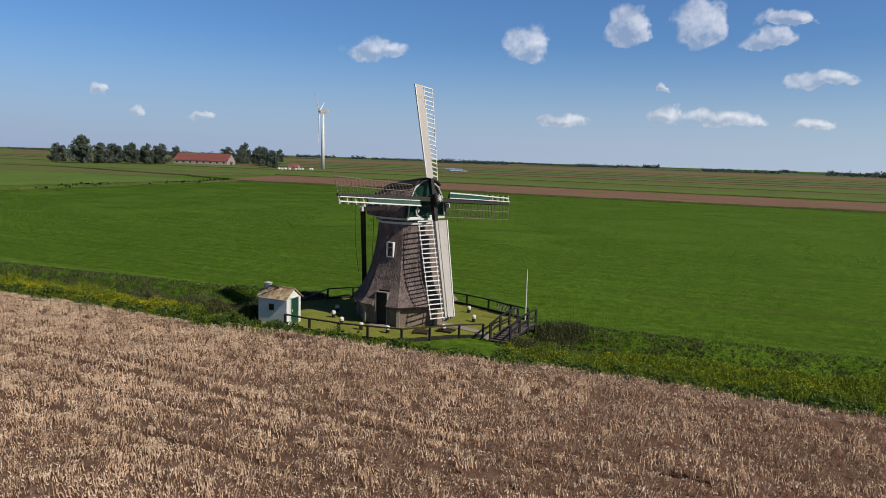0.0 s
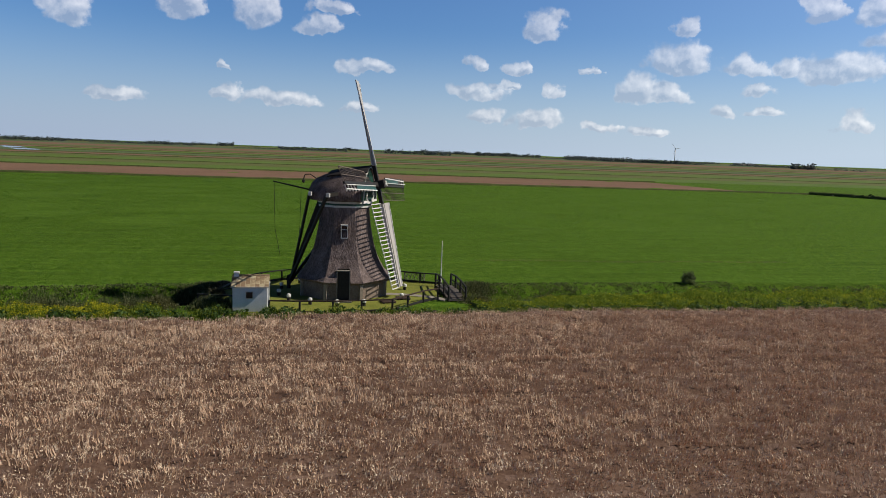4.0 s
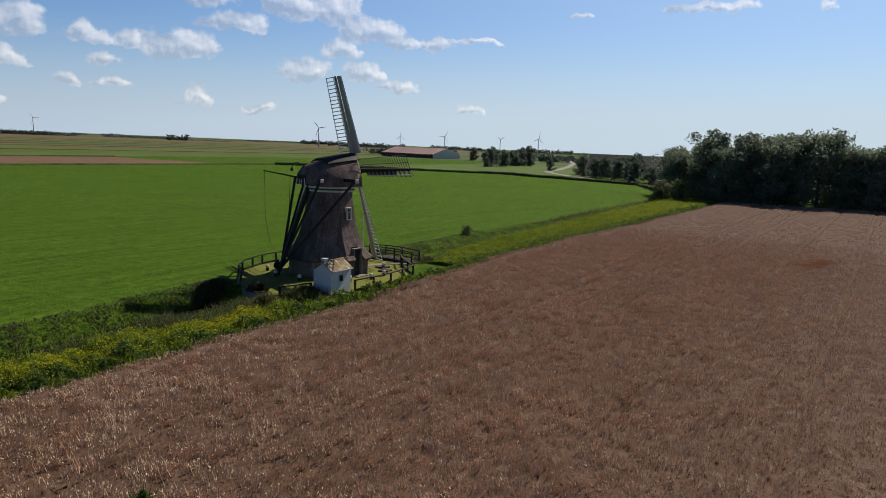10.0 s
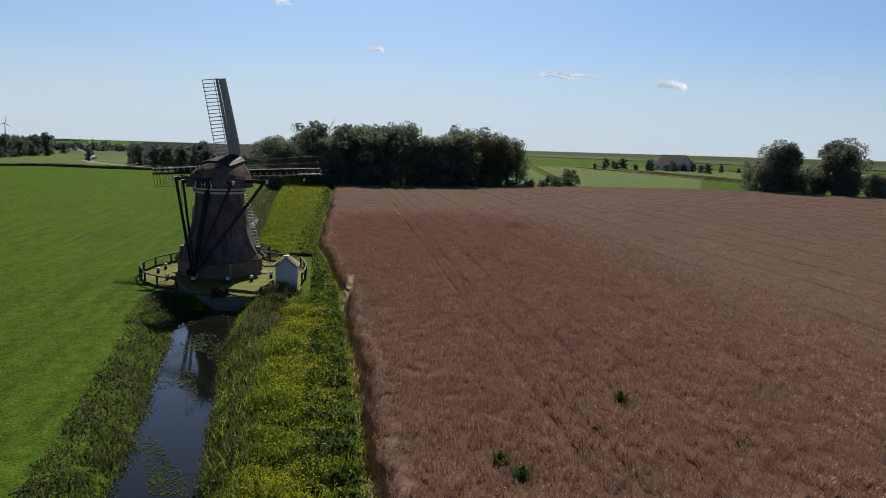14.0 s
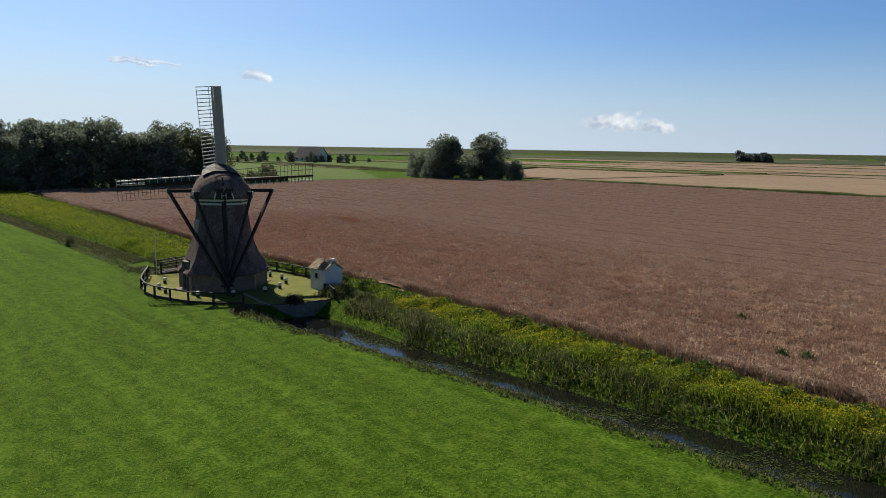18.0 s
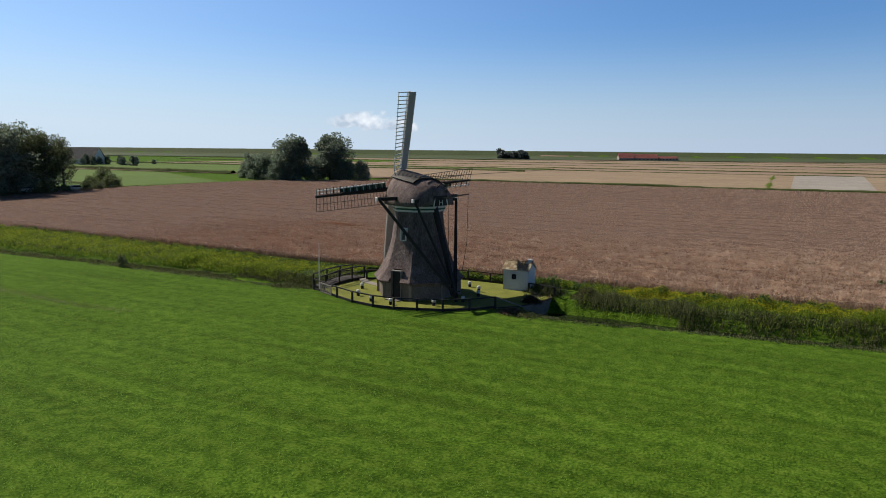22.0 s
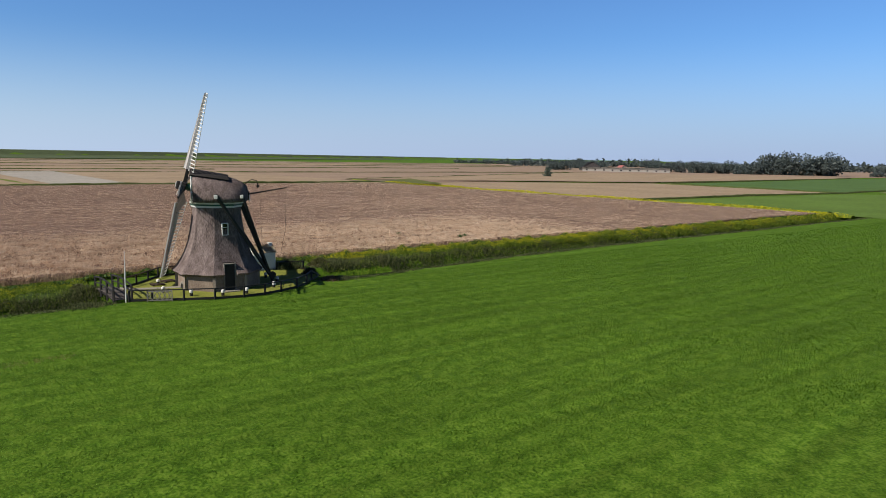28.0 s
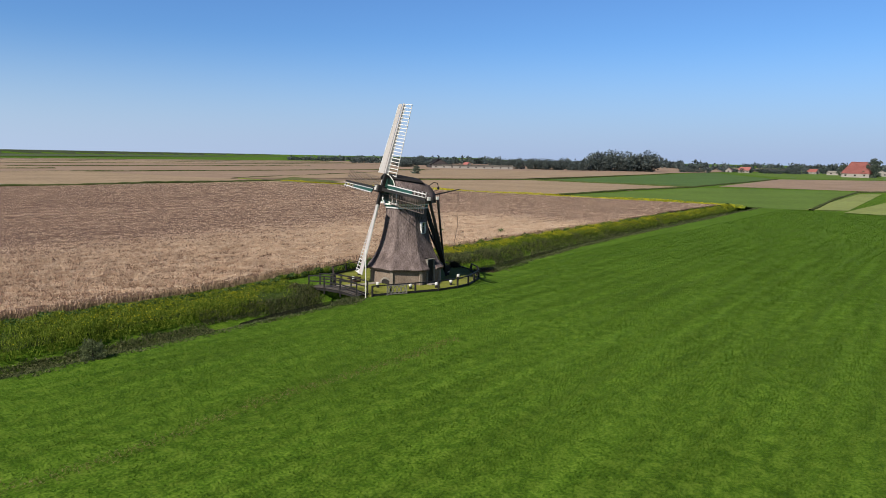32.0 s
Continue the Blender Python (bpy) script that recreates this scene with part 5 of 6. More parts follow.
def build_verge():
    rng = np.random.default_rng(11)
    # a lumpy under-layer of stems and leaves
    xs = steps((-134, -60, 1.2), (-60, 40, 0.4), (40, 121, 1.0))
    us = np.linspace(0, 1, 17)
    X, U = np.meshgrid(xs, us, indexing="ij")
    y0, y1 = wheat_north(X) + 0.75, ditch_y(X) - 2.3
    y1 = np.where((X > -12.0) & (X < 8.6), np.minimum(y1, -7.3), y1)
    Y = y0 + (y1 - y0) * U
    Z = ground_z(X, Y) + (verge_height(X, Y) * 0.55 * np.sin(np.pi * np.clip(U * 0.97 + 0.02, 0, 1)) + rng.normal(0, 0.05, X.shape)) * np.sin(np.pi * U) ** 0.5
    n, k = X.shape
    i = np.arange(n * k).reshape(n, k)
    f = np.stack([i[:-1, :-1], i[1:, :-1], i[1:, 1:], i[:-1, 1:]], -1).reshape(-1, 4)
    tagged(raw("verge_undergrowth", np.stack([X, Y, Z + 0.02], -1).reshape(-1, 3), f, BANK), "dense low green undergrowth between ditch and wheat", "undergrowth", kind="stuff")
    stems, leaves, flowers, dry, broad = [], [], [], [], []
    for x0, x1, dl, df in ((-62, 30, 230, 270), (-100, -62, 80, 90), (30, 75, 110, 150), (75, 121, 60, 90), (-134, -100, 50, 50)):
        m = int((x1 - x0) * 7.5 * dl)
        x = rng.uniform(x0, x1, m)
        lo, hi = wheat_north(x) + 0.1, ditch_y(x) - 1.5
        y = lo + (hi - lo) * rng.uniform(0, 1, m)
        ok = ~near_yard(x, y) & ~in_shed_front(x, y)
        x, y = x[ok], y[ok]
        h = verge_height(x, y) * rng.uniform(0.45, 1.2, len(x))
        dryness = smooth01((0.9 - (y - wheat_north(x))) / 0.8) * (0.4 + 0.6 * patchy(x, y, 0.3, 4.0))
        d = rng.uniform(0, 1, len(x)) < dryness * 0.6
        h = np.where(d, np.minimum(h, 0.30), h)
        q = np.stack([x, y, h], -1)
        dry.append(q[d])
        q = q[~d]
        vv = q[:, 1] - wheat_north(q[:, 0])
        q = q[(rng.uniform(0, 1, len(q)) > smooth01((vv - np.where(q[:, 0] > 14, 30, 4.2)) / 0.7) * 0.85) & (rng.uniform(0, 1, len(q)) > smooth01((0.9 - vv) / 0.7) * 0.6)]
        vv = q[:, 1] - wheat_north(q[:, 0])
        big = (rng.uniform(0, 1, len(q)) < 0.55) & (vv > 0.7) & (vv < 2.6) & (patchy(q[:, 0], q[:, 1], 1.6, 8.0) > 0.42)
        broad.append(q[big])
        q = q[~big]
        pick = rng.uniform(0, 1, len(q)) < 0.55
        stems.append(q[pick])
        leaves.append(q[~pick])
        m = int((x1 - x0) * 4.6 * df)
        x = rng.uniform(x0, x1, m)
        v = rng.uniform(0.8, 5.6, m) * np.where(x > 14, 2.0, 1.0)
        y = wheat_north(x) + v
        lush = (0.12 + 1.1 * patchy(x, y, 0.22, 2.0) ** 1.5 * (0.4 + 0.8 * patchy(x, y, 1.3, 6.0))) * np.exp(-(((v - 2.9) / 1.4) ** 4)) * np.where((x > -14) & (x < 14), 0.10, 1.0)
        lush = np.where(x > 14, 0.04 + 0.28 * patchy(x, y, 0.22, 2.0), lush)
        ok = (rng.uniform(0, 1, m) < lush * 1.25) & ~near_yard(x, y) & (y < ditch_y(x) - 1.9)
        x, y = x[ok], y[ok]
        flowers.append(np.stack([x, y, verge_height(x, y) * rng.uniform(0.8, 1.3, len(x)) + 0.08], -1))
    grow = lambda x: 1 + 1.0 * smooth01((np.abs(x) - 38) / 60)
    for name, pts, size, mat, label, cat in (("broad_leaves", broad, 0.11, BURDOCK, "broad dark green leaves of nettles and burdock", "weeds"), ("verge_leaves", leaves, 0.062, WEED, "leafy green nettles and weeds on the verge", "weeds"), ("verge_flowers", flowers, 0.036, YELLOW, "bright yellow flowering mustard on the verge", "flowers")):
        p = np.concatenate(pts)
        p[:, 2] += ground_z(p[:, 0], p[:, 1])
        v, f = flecks(len(p), p, size * grow(p[:, 0]), rng)
        tagged(raw(name, v, f, mat), label, cat, kind="stuff")
    for name, pts, wd, mat, label in (("verge_stems", stems, 0.05, WEED, "upright green weeds and grasses on the verge"), ("dry_weeds", dry, 0.05, DRY, "dry brown weeds along the edge of the wheat")):
        p = np.concatenate(pts)
        h = p[:, 2] * 0.75 + 0.1
        v, f = blades(len(p), p[:, :2], ground_z(p[:, 0], p[:, 1]) + p[:, 2] * 0.35, h, wd * grow(p[:, 0]), 0.4, rng)
        tagged(raw(name, v, f, mat), label, "weeds", kind="stuff")


build_verge()


def build_bare_edge():
    """A strip of pale bare soil, broken by weeds, between the verge and the wheat."""
    xs = np.arange(-75, 70, 0.4)
    rows = [np.stack([xs, wheat_north(xs) + w + 0.12 * np.sin(xs * 1.9 + w), 0.03 + 0.03 * np.sin(xs * 2.3 + w)], -1) for w in (-0.45, 0.0, 0.5, 0.95)]
    g = np.stack(rows, 1)
    i = np.arange(len(xs) * 4).reshape(-1, 4)
    f = np.stack([i[:-1, :-1], i[1:, :-1], i[1:, 1:], i[:-1, 1:]], -1).reshape(-1, 4)
    tagged(raw("bare_edge", g.reshape(-1, 3), f, BARE), "pale bare soil between weeds and wheat", "soil", kind="structure")


build_bare_edge()


def build_reeds():
    rng = np.random.default_rng(17)
    P, H, WD = [], [], []
    for x0, x1, dens in ((-62, -10.5, 90), (8.4, 20, 90), (20, 34, 90), (-100, -62, 34), (34, 80, 36), (80, 124, 16), (-136, -100, 16)):
        for side in (-1, 1):
            m = int((x1 - x0) * 2.9 * dens)
            x = rng.uniform(x0, x1, m)
            d = rng.uniform(0.8 if x0 < 20 else 0.0, (3.7 if x0 < 30 else 2.5) if side > 0 else (4.3 if x0 < 8 else 2.2 if x0 < 20 else 1.3), m)
            tall = 0.35 + 0.75 * np.exp(-(((d - (1.7 if side > 0 else 2.6)) / (0.9 if side > 0 else 1.3)) ** 2)) * (0.15 + 1.1 * patchy(x, d, 0.55, 5.0 + side) ** 1.5)
            tall = tall * np.where(side > 0, np.where((x > -23) & (x < -8), 0.32, 0.5), 1.0)
            if side < 0:
                tall = np.where(x < -20, tall * 0.55, tall)
            y = ditch_y(x) + side * d * ditch_wide(x)
            ok = (rng.uniform(0, 1, m) < (0.18 if side > 0 else 0.45) + 0.85 * patchy(x, y, 1.1, 7.0)) & ~near_yard(x, y) & ~((x > -19) & (x < -9) & (d < (1.0 if side > 0 else 2.0))) & ~((x > -34) & (x < -19) & (d < (0.85 if side > 0 else 1.0))) & ~((x > 8) & (x < 20) & (d < 1.2))
            P.append(np.stack([x, y], -1)[ok])
            H.append((tall * np.where(x > 8, 0.5, 1.0) * rng.uniform(0.7, 1.3, m))[ok])
            WD.append(np.full(ok.sum(), 0.045 + 0.06 * (abs(x0 + x1) / 2 > 55)))
    for cx, cy, r, m, h in ((-8.6, -5.0, 1.2, 1400, 1.0), (9.6, 1.9, 1.2, 900, 0.6), (9.4, -2.9, 1.3, 1000, 0.55), (10.8, 2.6, 1.1, 700, 0.5), (-10.0, 2.4, 1.2, 800, 0.4), (-11.0, 1.4, 1.1, 800, 0.5)):
        q = rng.normal(0, 0.5, (m, 2)) * r
        P.append(q + (cx, cy))
        H.append(h * rng.uniform(0.5, 1.1, m) * np.exp(-((q ** 2).sum(1) / (2 * r * r))))
        WD.append(np.full(m, 0.06))
    P, H, WD = np.concatenate(P), np.concatenate(H), np.concatenate(WD)
    P, H, WD = np.repeat(P, 2, 0) + rng.normal(0, 0.07, (2 * len(P), 2)), np.repeat(H, 2) * rng.uniform(0.7, 1.15, 2 * len(H)), np.repeat(WD, 2)
    v, f = blades(len(P), P, ground_z(P[:, 0], P[:, 1]) - 0.03, H, WD, 0.35, rng)
    tagged(raw("ditch_reeds", v, f, REED), "dark green reeds and rushes along the ditch banks", "reeds", kind="stuff")
    P, H = P[::2], H[::2]
    p = P + rng.normal(0, 0.08, P.shape)
    z = ground_z(p[:, 0], p[:, 1]) + H * rng.uniform(0.1, 0.75, len(P))
    v, f = flecks(len(p), np.concatenate([p, z[:, None]], 1), 0.07 + 0.05 * (np.abs(p[:, 0]) > 55), rng)
    tagged(raw("reed_leaves", v, f, REED), "dark leaves among the reeds", "reeds", kind="stuff")


build_reeds()


def build_tufts():
    rng = np.random.default_rng(23)
    m = 980000
    x, y = rng.uniform(-68, 62, m), rng.uniform(3.0, 68, m)
    rows = 0.5 + 0.28 * np.sin(y * 4.3 + 0.02 * x) + 0.28 * np.sin(y * 2.1 + 1.0 + 0.5 * np.sin(x * 0.05))
    fade = smooth01((68 - np.hypot(x + 4, y - 4)) / 26)
    ok = (y > ditch_y(x) + 3.0) & ~near_yard(x, y) & (rng.uniform(0, 1, m) < (0.15 + 0.35 * patchy(x, y, 0.9, 3.0) + 0.4 * rows) * fade)
    p = np.stack([x, y], -1)[ok]
    m = len(p)
    v, f = blades(m, p, ground_z(p[:, 0], p[:, 1]) - 0.01, rng.uniform(0.05, 0.10, m), rng.uniform(0.025, 0.05, m), 0.75, rng)
    tagged(raw("meadow_tufts", v, f, TUFT), "short tufts of bright meadow grass", "grass", kind="stuff")
    out = []
    for x0, x1, y0, y1 in ((-152, 200, 40, 170), (30, 190, 4, 40), (-136, -40, 4, 40)):
        m = int((x1 - x0) * (y1 - y0) * 8)
        x, y = rng.uniform(x0, x1, m), rng.uniform(y0, y1, m)
        ok = (y > ditch_y(x) + 3.0) & (rng.uniform(0, 1, m) < 0.75 * (1 - smooth01((66 - np.hypot(x + 4, y - 4)) / 22)))
        out.append(np.stack([x, y], -1)[ok])
    p = np.concatenate(out)
    m = len(p)
    v, f = blades(m, p, ground_z(p[:, 0], p[:, 1]) - 0.01, rng.uniform(0.09, 0.15, m), rng.uniform(0.09, 0.17, m), 0.6, rng)
    tagged(raw("far_meadow_tufts", v, f, TUFT), "mown meadow grass in broad low tufts", "grass", kind="stuff")


build_tufts()


def reed_line(name, points, label, h=0.9, size=0.45, dens=5.0, mat=None, width=1.2, seed=1):
    """A rough line of plants along a far field ditch."""
    rng = np.random.default_rng(seed)
    out = []
    for (x0, y0), (x1, y1) in zip(points[:-1], points[1:]):
        n = int(math.hypot(x1 - x0, y1 - y0) * dens)
        t = rng.uniform(0, 1, n)
        g = 0.35 + 0.65 * patchy(x0 + (x1 - x0) * t, y0 + (y1 - y0) * t, 0.09, seed)
        out.append(np.stack([x0 + (x1 - x0) * t + rng.normal(0, width / 2, n), y0 + (y1 - y0) * t + rng.normal(0, width / 2, n), rng.uniform(0.05, 1, n) * h * g], -1))
    p = np.concatenate(out)
    v, f = flecks(len(p), p, np.full(len(p), size), rng)
    return tagged(raw(name, v, f, mat or HEDGE), label, "reeds", kind="stuff")


SEDGE = material("ditch_sedge", ((0.040, 0.054, 0.016), (0.075, 0.095, 0.030), (0.12, 0.135, 0.05)), 0.4, 3.0, 0.95, 0.5, spec=0.05)


def field_ditch(points, label, width=2.0, h=0.5, mat=None, seed=1, z=0.0):
    """A rough continuous bank of sedge along a field ditch."""
    rng = np.random.default_rng(seed)
    out = []
    for (x0, y0), (x1, y1) in zip(points[:-1], points[1:]):
        d = math.hypot(x1 - x0, y1 - y0)
        n = max(3, int(d / 2.5))
        t = np.linspace(0, 1, n + 1)
        cx, cy = x0 + (x1 - x0) * t, y0 + (y1 - y0) * t
        nx, ny = -(y1 - y0) / d, (x1 - x0) / d
        w = width * (0.7 + 0.6 * rng.uniform(0, 1, n + 1))
        g = h * (0.75 + 0.35 * patchy(cx, cy, 0.05, seed)) * rng.uniform(0.88, 1.12, n + 1)
        out.append(np.stack([np.stack([cx + nx * w * k / 2, cy + ny * w * k / 2, z + g * q + ground_z(cx, cy).clip(-0.1, 60) - 0.05 * (q == 0)], -1) for k, q in ((-1, 0), (-0.6, 0.75), (0, 1.0), (0.6, 0.75), (1, 0))], 1))
    V, F, base = [], [], 0
    for g in out:
        n = len(g)
        i = np.arange(n * 5).reshape(n, 5) + base
        V.append(g.reshape(-1, 3))
        F.append(np.stack([i[:-1, :-1], i[1:, :-1], i[1:, 1:], i[:-1, 1:]], -1).reshape(-1, 4))
        base += n * 5
    return tagged(raw("field_ditch", np.concatenate(V), np.concatenate(F), mat or SEDGE), label, "reeds", kind="stuff")


DARK_BANK = "dark sedge bank along a straight field ditch"
# north
field_ditch([(-160, 171), (-60, 171.5), (150, 172), (172, 170)], DARK_BANK, 2.6, 0.6, seed=2)
field_ditch([(-195, 247), (150, 243)], DARK_BANK, 2.0, 0.5, seed=3)
for yy, s, wd in ((339.5, 31, 2.2), (441.5, 37, 2.4), (501.5, 33, 3.0), (602, 34, 3.0), (702, 38, 4.0), (802, 35, 5.0)):
    field_ditch([(-800, yy + 4), (-200, yy), (800, yy - 3)], DARK_BANK, wd, 0.45, seed=s)
field_ditch([(172, 170), (197, 122), (212, 86), (190, 26), (150, 8)], "dark hedge-like reeds round a meadow", 2.2, 1.1, seed=4)
reed_line("field_reeds", [(172, 170), (197, 122), (212, 86), (190, 26), (150, 8)], "dark hedge-like reeds round a meadow", 1.4, 0.5, 5.0, seed=4)
field_ditch([(-142, 62), (-146, 92), (-150, 144), (-156, 172), (-200, 192)], "dark reeds along a field edge", 2.0, 0.7, seed=5)
reed_line("field_reeds", [(-142, 60), (-146, 92), (-150, 144), (-160, 172)], "dark reeds along a field edge", 1.1, 0.5, 3.0, seed=5)
field_ditch([(-200, 193), (-320, 226), (-420, 215)], "dark reeds along a field edge", 2.4, 0.6, seed=41)
# south and west
field_ditch([(-136, -182), (-60, -179), (106, -178.5), (112, -184)], DARK_BANK, 2.4, 1.1, seed=6)
reed_line("field_reeds", [(106, -172), (140, -134), (141, -80)], "dry grass at the edge of the wheat", 0.6, 0.4, 5.0, DRY, seed=7)
field_ditch([(-134.5, -4), (-135, -95), (-138, -160), (-143, -213)], "green reeds along a field ditch", 2.6, 0.6, WEED, seed=8)
reed_line("field_flowers", [(-133.5, -6), (-134, -95), (-139, -180)], "bright yellow flowers along a field ditch", 1.3, 0.22, 50.0, YELLOW, 2.2, seed=9)
for yy, a, b, s in ((-332, -420, 110, 10), (-397, -150, 420, 11), (-472, -420, 560, 12), (-598, -700, 700, 13), (-702, -700, 500, 14), (-840, -800, 300, 15)):
    field_ditch([(a, yy), ((a + b) / 2, yy + 3), (b, yy - 4)], DARK_BANK, 3.0, 0.85, seed=s)
field_ditch([(-258, -56), (-200, -61), (-134, -61)], "dark reeds between two fields", 1.6, 0.6, seed=21)
field_ditch([(-136, 10), (-200, 6), (-270, 4)], "dark reeds beside a green meadow", 1.4, 0.5, seed=22)
field_ditch([(-560, -172), (-272, -143), (-258, -56), (-470, -66)], "dark reeds between stubble fields", 1.8, 0.6, seed=23)
field_ditch([(-440, -330), (-140, -214)], DARK_BANK, 2.2, 0.8, seed=42)
field_ditch([(-540, -2), (-290, 15), (-270, 4)], "dark reeds beside a bare field", 1.8, 0.6, seed=43)
field_ditch([(165.5, -188), (225, -299)], DARK_BANK, 2.4, 0.9, seed=44, z=0.4)
field_ditch([(110, -302), (270, -299), (430, -296)], DARK_BANK, 3.0, 0.9, seed=45, z=0.4)
field_ditch([(110, -349.5), (430, -347.5)], DARK_BANK, 2.4, 0.7, seed=46, z=0.4)
field_ditch([(430, -205), (300, -188), (200, -184)], "low dark hedge along a meadow", 2.4, 1.2, seed=47, z=0.4)
field_ditch([(144, -84), (420, -156)], "green reeds between two meadows", 1.8, 0.6, seed=24)
field_ditch([(-14, -181), (-11, -250), (-8, -330)], "fresh green strip beside the pale field", 5.0, 0.7, WEED, seed=25)


# ---- trees ----
BARK = material("grey_bark", tint(0.09, 0.075, 0.06, 0.35), 3.0, 14.0, 0.95, 0.5, spec=0.1)
LEAF_DARK = leafy("dark_tree_leaves", ((0.148, 0.190, 0.136), (0.225, 0.280, 0.205), (0.315, 0.375, 0.275)), 0.5, 0.25, 0.52, 0.02)
LEAF_LIGHT = leafy("olive_tree_leaves", ((0.110, 0.135, 0.062), (0.165, 0.200, 0.092), (0.235, 0.27, 0.130)), 0.8, 0.25, 0.42, 0.03)
# lighter and greyer than real leaves: distance haze mixed into the colour
LEAF_MID = leafy("hazed_farm_leaves", ((0.135, 0.172, 0.140), (0.190, 0.232, 0.185), (0.250, 0.295, 0.230)), 0.7, 0.1, 0.50, 0.02)
# blue-grey because the haze over far woods is put into the leaf colour
LEAF_HAZED = leafy("hazed_wood_leaves", ((0.075, 0.098, 0.098), (0.10, 0.128, 0.124), (0.135, 0.165, 0.155)), 1.0, 0.05)


def make_tree(label, height, spread, base, seed, leaves, size, mat, lean=0.0, limbs=16, category="tree", group=""):
    """A tapered trunk, limbs, and a crown of many small leaf clumps with gaps."""
    rng = np.random.default_rng(seed)
    rnd = random.Random(seed)
    t = tagged(empty("tree" if category == "tree" else "bush"), label, category, group)
    bm = BM()
    top = Vector((lean * height, 0, height * 0.86))
    pts = [Vector((0, 0, -0.3)), Vector((lean * height * 0.2, rnd.uniform(-0.2, 0.2), height * 0.3)), Vector((lean * height * 0.55, rnd.uniform(-0.3, 0.3), height * 0.6)), top]
    r = height * 0.022 + 0.05
    for k in range(3):
        beam(bm, pts[k], pts[k + 1], 2 * r * (1 - 0.3 * k), sides=7, w2=2 * r * (0.7 - 0.3 * k) + 0.02)
    ends = []
    for k in range(limbs):
        q = base + (1 - base) * ((k + 0.5) / limbs) ** 0.9
        z = height * min(0.97, q)
        a = k * 2.4 + rnd.uniform(-0.5, 0.5)
        w = spread * (1 - 0.55 * max(0, (q - 0.45) / 0.55) ** 1.6) * rnd.uniform(0.55, 1.05)
        root = Vector((lean * height * (q * 0.75) ** 1.3, 0, height * max(0.05, q * 0.72)))
        tip = Vector((lean * z + math.cos(a) * w, math.sin(a) * w, z))
        ends.append((root, tip))
        beam(bm, root, root.lerp(tip, 0.85), r * 0.7, sides=5, w2=r * 0.15)
    part("trunk", bm, BARK, t, "grey tapered trunk and limbs")
    per = leaves // limbs
    cs = []
    for root, tip in ends:
        sub = rnd.randint(4, 6)
        for s in range(sub):
            c = np.array(root.lerp(tip, rnd.uniform(0.4, 1.02))) + rng.normal(0, 0.10 * spread, 3)
            m = per // sub
            sc = spread * rng.uniform(0.20, 0.36)
            p = rng.normal(0, 1, (m, 3))
            p /= np.linalg.norm(p, axis=1)[:, None]
            p *= (rng.uniform(0.25, 1, m) ** 0.5)[:, None] * sc * np.array((1.15, 1.15, 0.85))
            cs.append(c + p)
    p = np.concatenate(cs)
    p[:, 2] = np.clip(p[:, 2], 0.15, None)
    v, f = flecks(len(p), p, np.full(len(p), size), rng, 0.8)
    ob = raw("crown", v, f, mat, t)
    ob["label"] = "uneven leafy crown with gaps"
    return t


def plant(proto, spots, vary=0.18, size=1.0):
    """Copies of a tree: (x, y, scale, turn in degrees); the first place takes the tree itself."""
    rnd = random.Random(len(spots))
    for k, (x, y, s, a) in enumerate(spots):
        s *= size
        m = pose(x, y, 0, 0, 0, a) @ Matrix.Diagonal((s * rnd.uniform(1 - vary, 1 + vary), s * rnd.uniform(1 - vary, 1 + vary), s * rnd.uniform(1 - 0.7 * vary, 1 + 0.4 * vary), 1))
        if k == 0:
            proto.matrix_basis = m
        else:
            copy_thing(proto, m)


WOOD = "wood at the end of the wheat"
tall = make_tree("tall dark leafy tree in a farm wood", 17.0, 5.4, 0.10, 41, 9500, 0.25, LEAF_DARK, 0.03, 18, group=WOOD)
airy = make_tree("wind-bent airy tree with open crown at the wheat's edge", 15.2, 4.8, 0.24, 42, 4600, 0.22, LEAF_LIGHT, 0.08, 15, group=WOOD)
thick = make_tree("broad dense tree in a farm wood", 13.5, 5.6, 0.06, 43, 9000, 0.25, LEAF_DARK, 0.0, 18, group=WOOD)
plant(tall, [(131, -6, 1.02, 20), (140, -3, 0.92, 90), (128, -15, 1.03, 200), (137, -14, 0.98, 310), (144, -22, 0.94, 45), (133, -24, 0.96, 130), (148, -8, 0.9, 260), (141, -36, 0.95, 75), (150, -30, 0.95, 10), (152, -45, 0.85, 190), (160, -15, 0.9, 300)], size=0.94)
plant(thick, [(126, -21, 1.05, 0), (129, -29, 1.1, 120), (134, -34, 1.05, 220), (128, -37, 1.0, 300), (131, -44, 1.1, 60), (138, -47, 0.95, 170), (125, -11, 0.9, 250), (145, -52, 0.9, 30), (136, -8, 0.9, 340), (151, -2, 0.8, 140), (160, 6, 0.75, 80), (172, 10, 0.8, 10), (144, -56, 1.0, 40), (149, -64, 0.9, 100), (136, 2, 0.85, 210), (145, 5, 0.9, 20), (154, -20, 1.1, 150), (133, -19, 1.2, 85), (131, -39, 1.05, 15)], size=1.04)
plant(airy, [(137, -50, 1.06, 10), (139, -54.5, 1.1, 50), (138, -59, 1.08, -20), (143, -62, 1.0, 30), (144, -56, 1.0, 80), (138, -63.5, 0.82, -40), (134, -45.5, 0.98, 15)])
bush = make_tree("low olive-green shrub at a field edge", 4.6, 3.0, 0.02, 51, 2000, 0.24, LEAF_LIGHT, 0.0, 14, "bush")
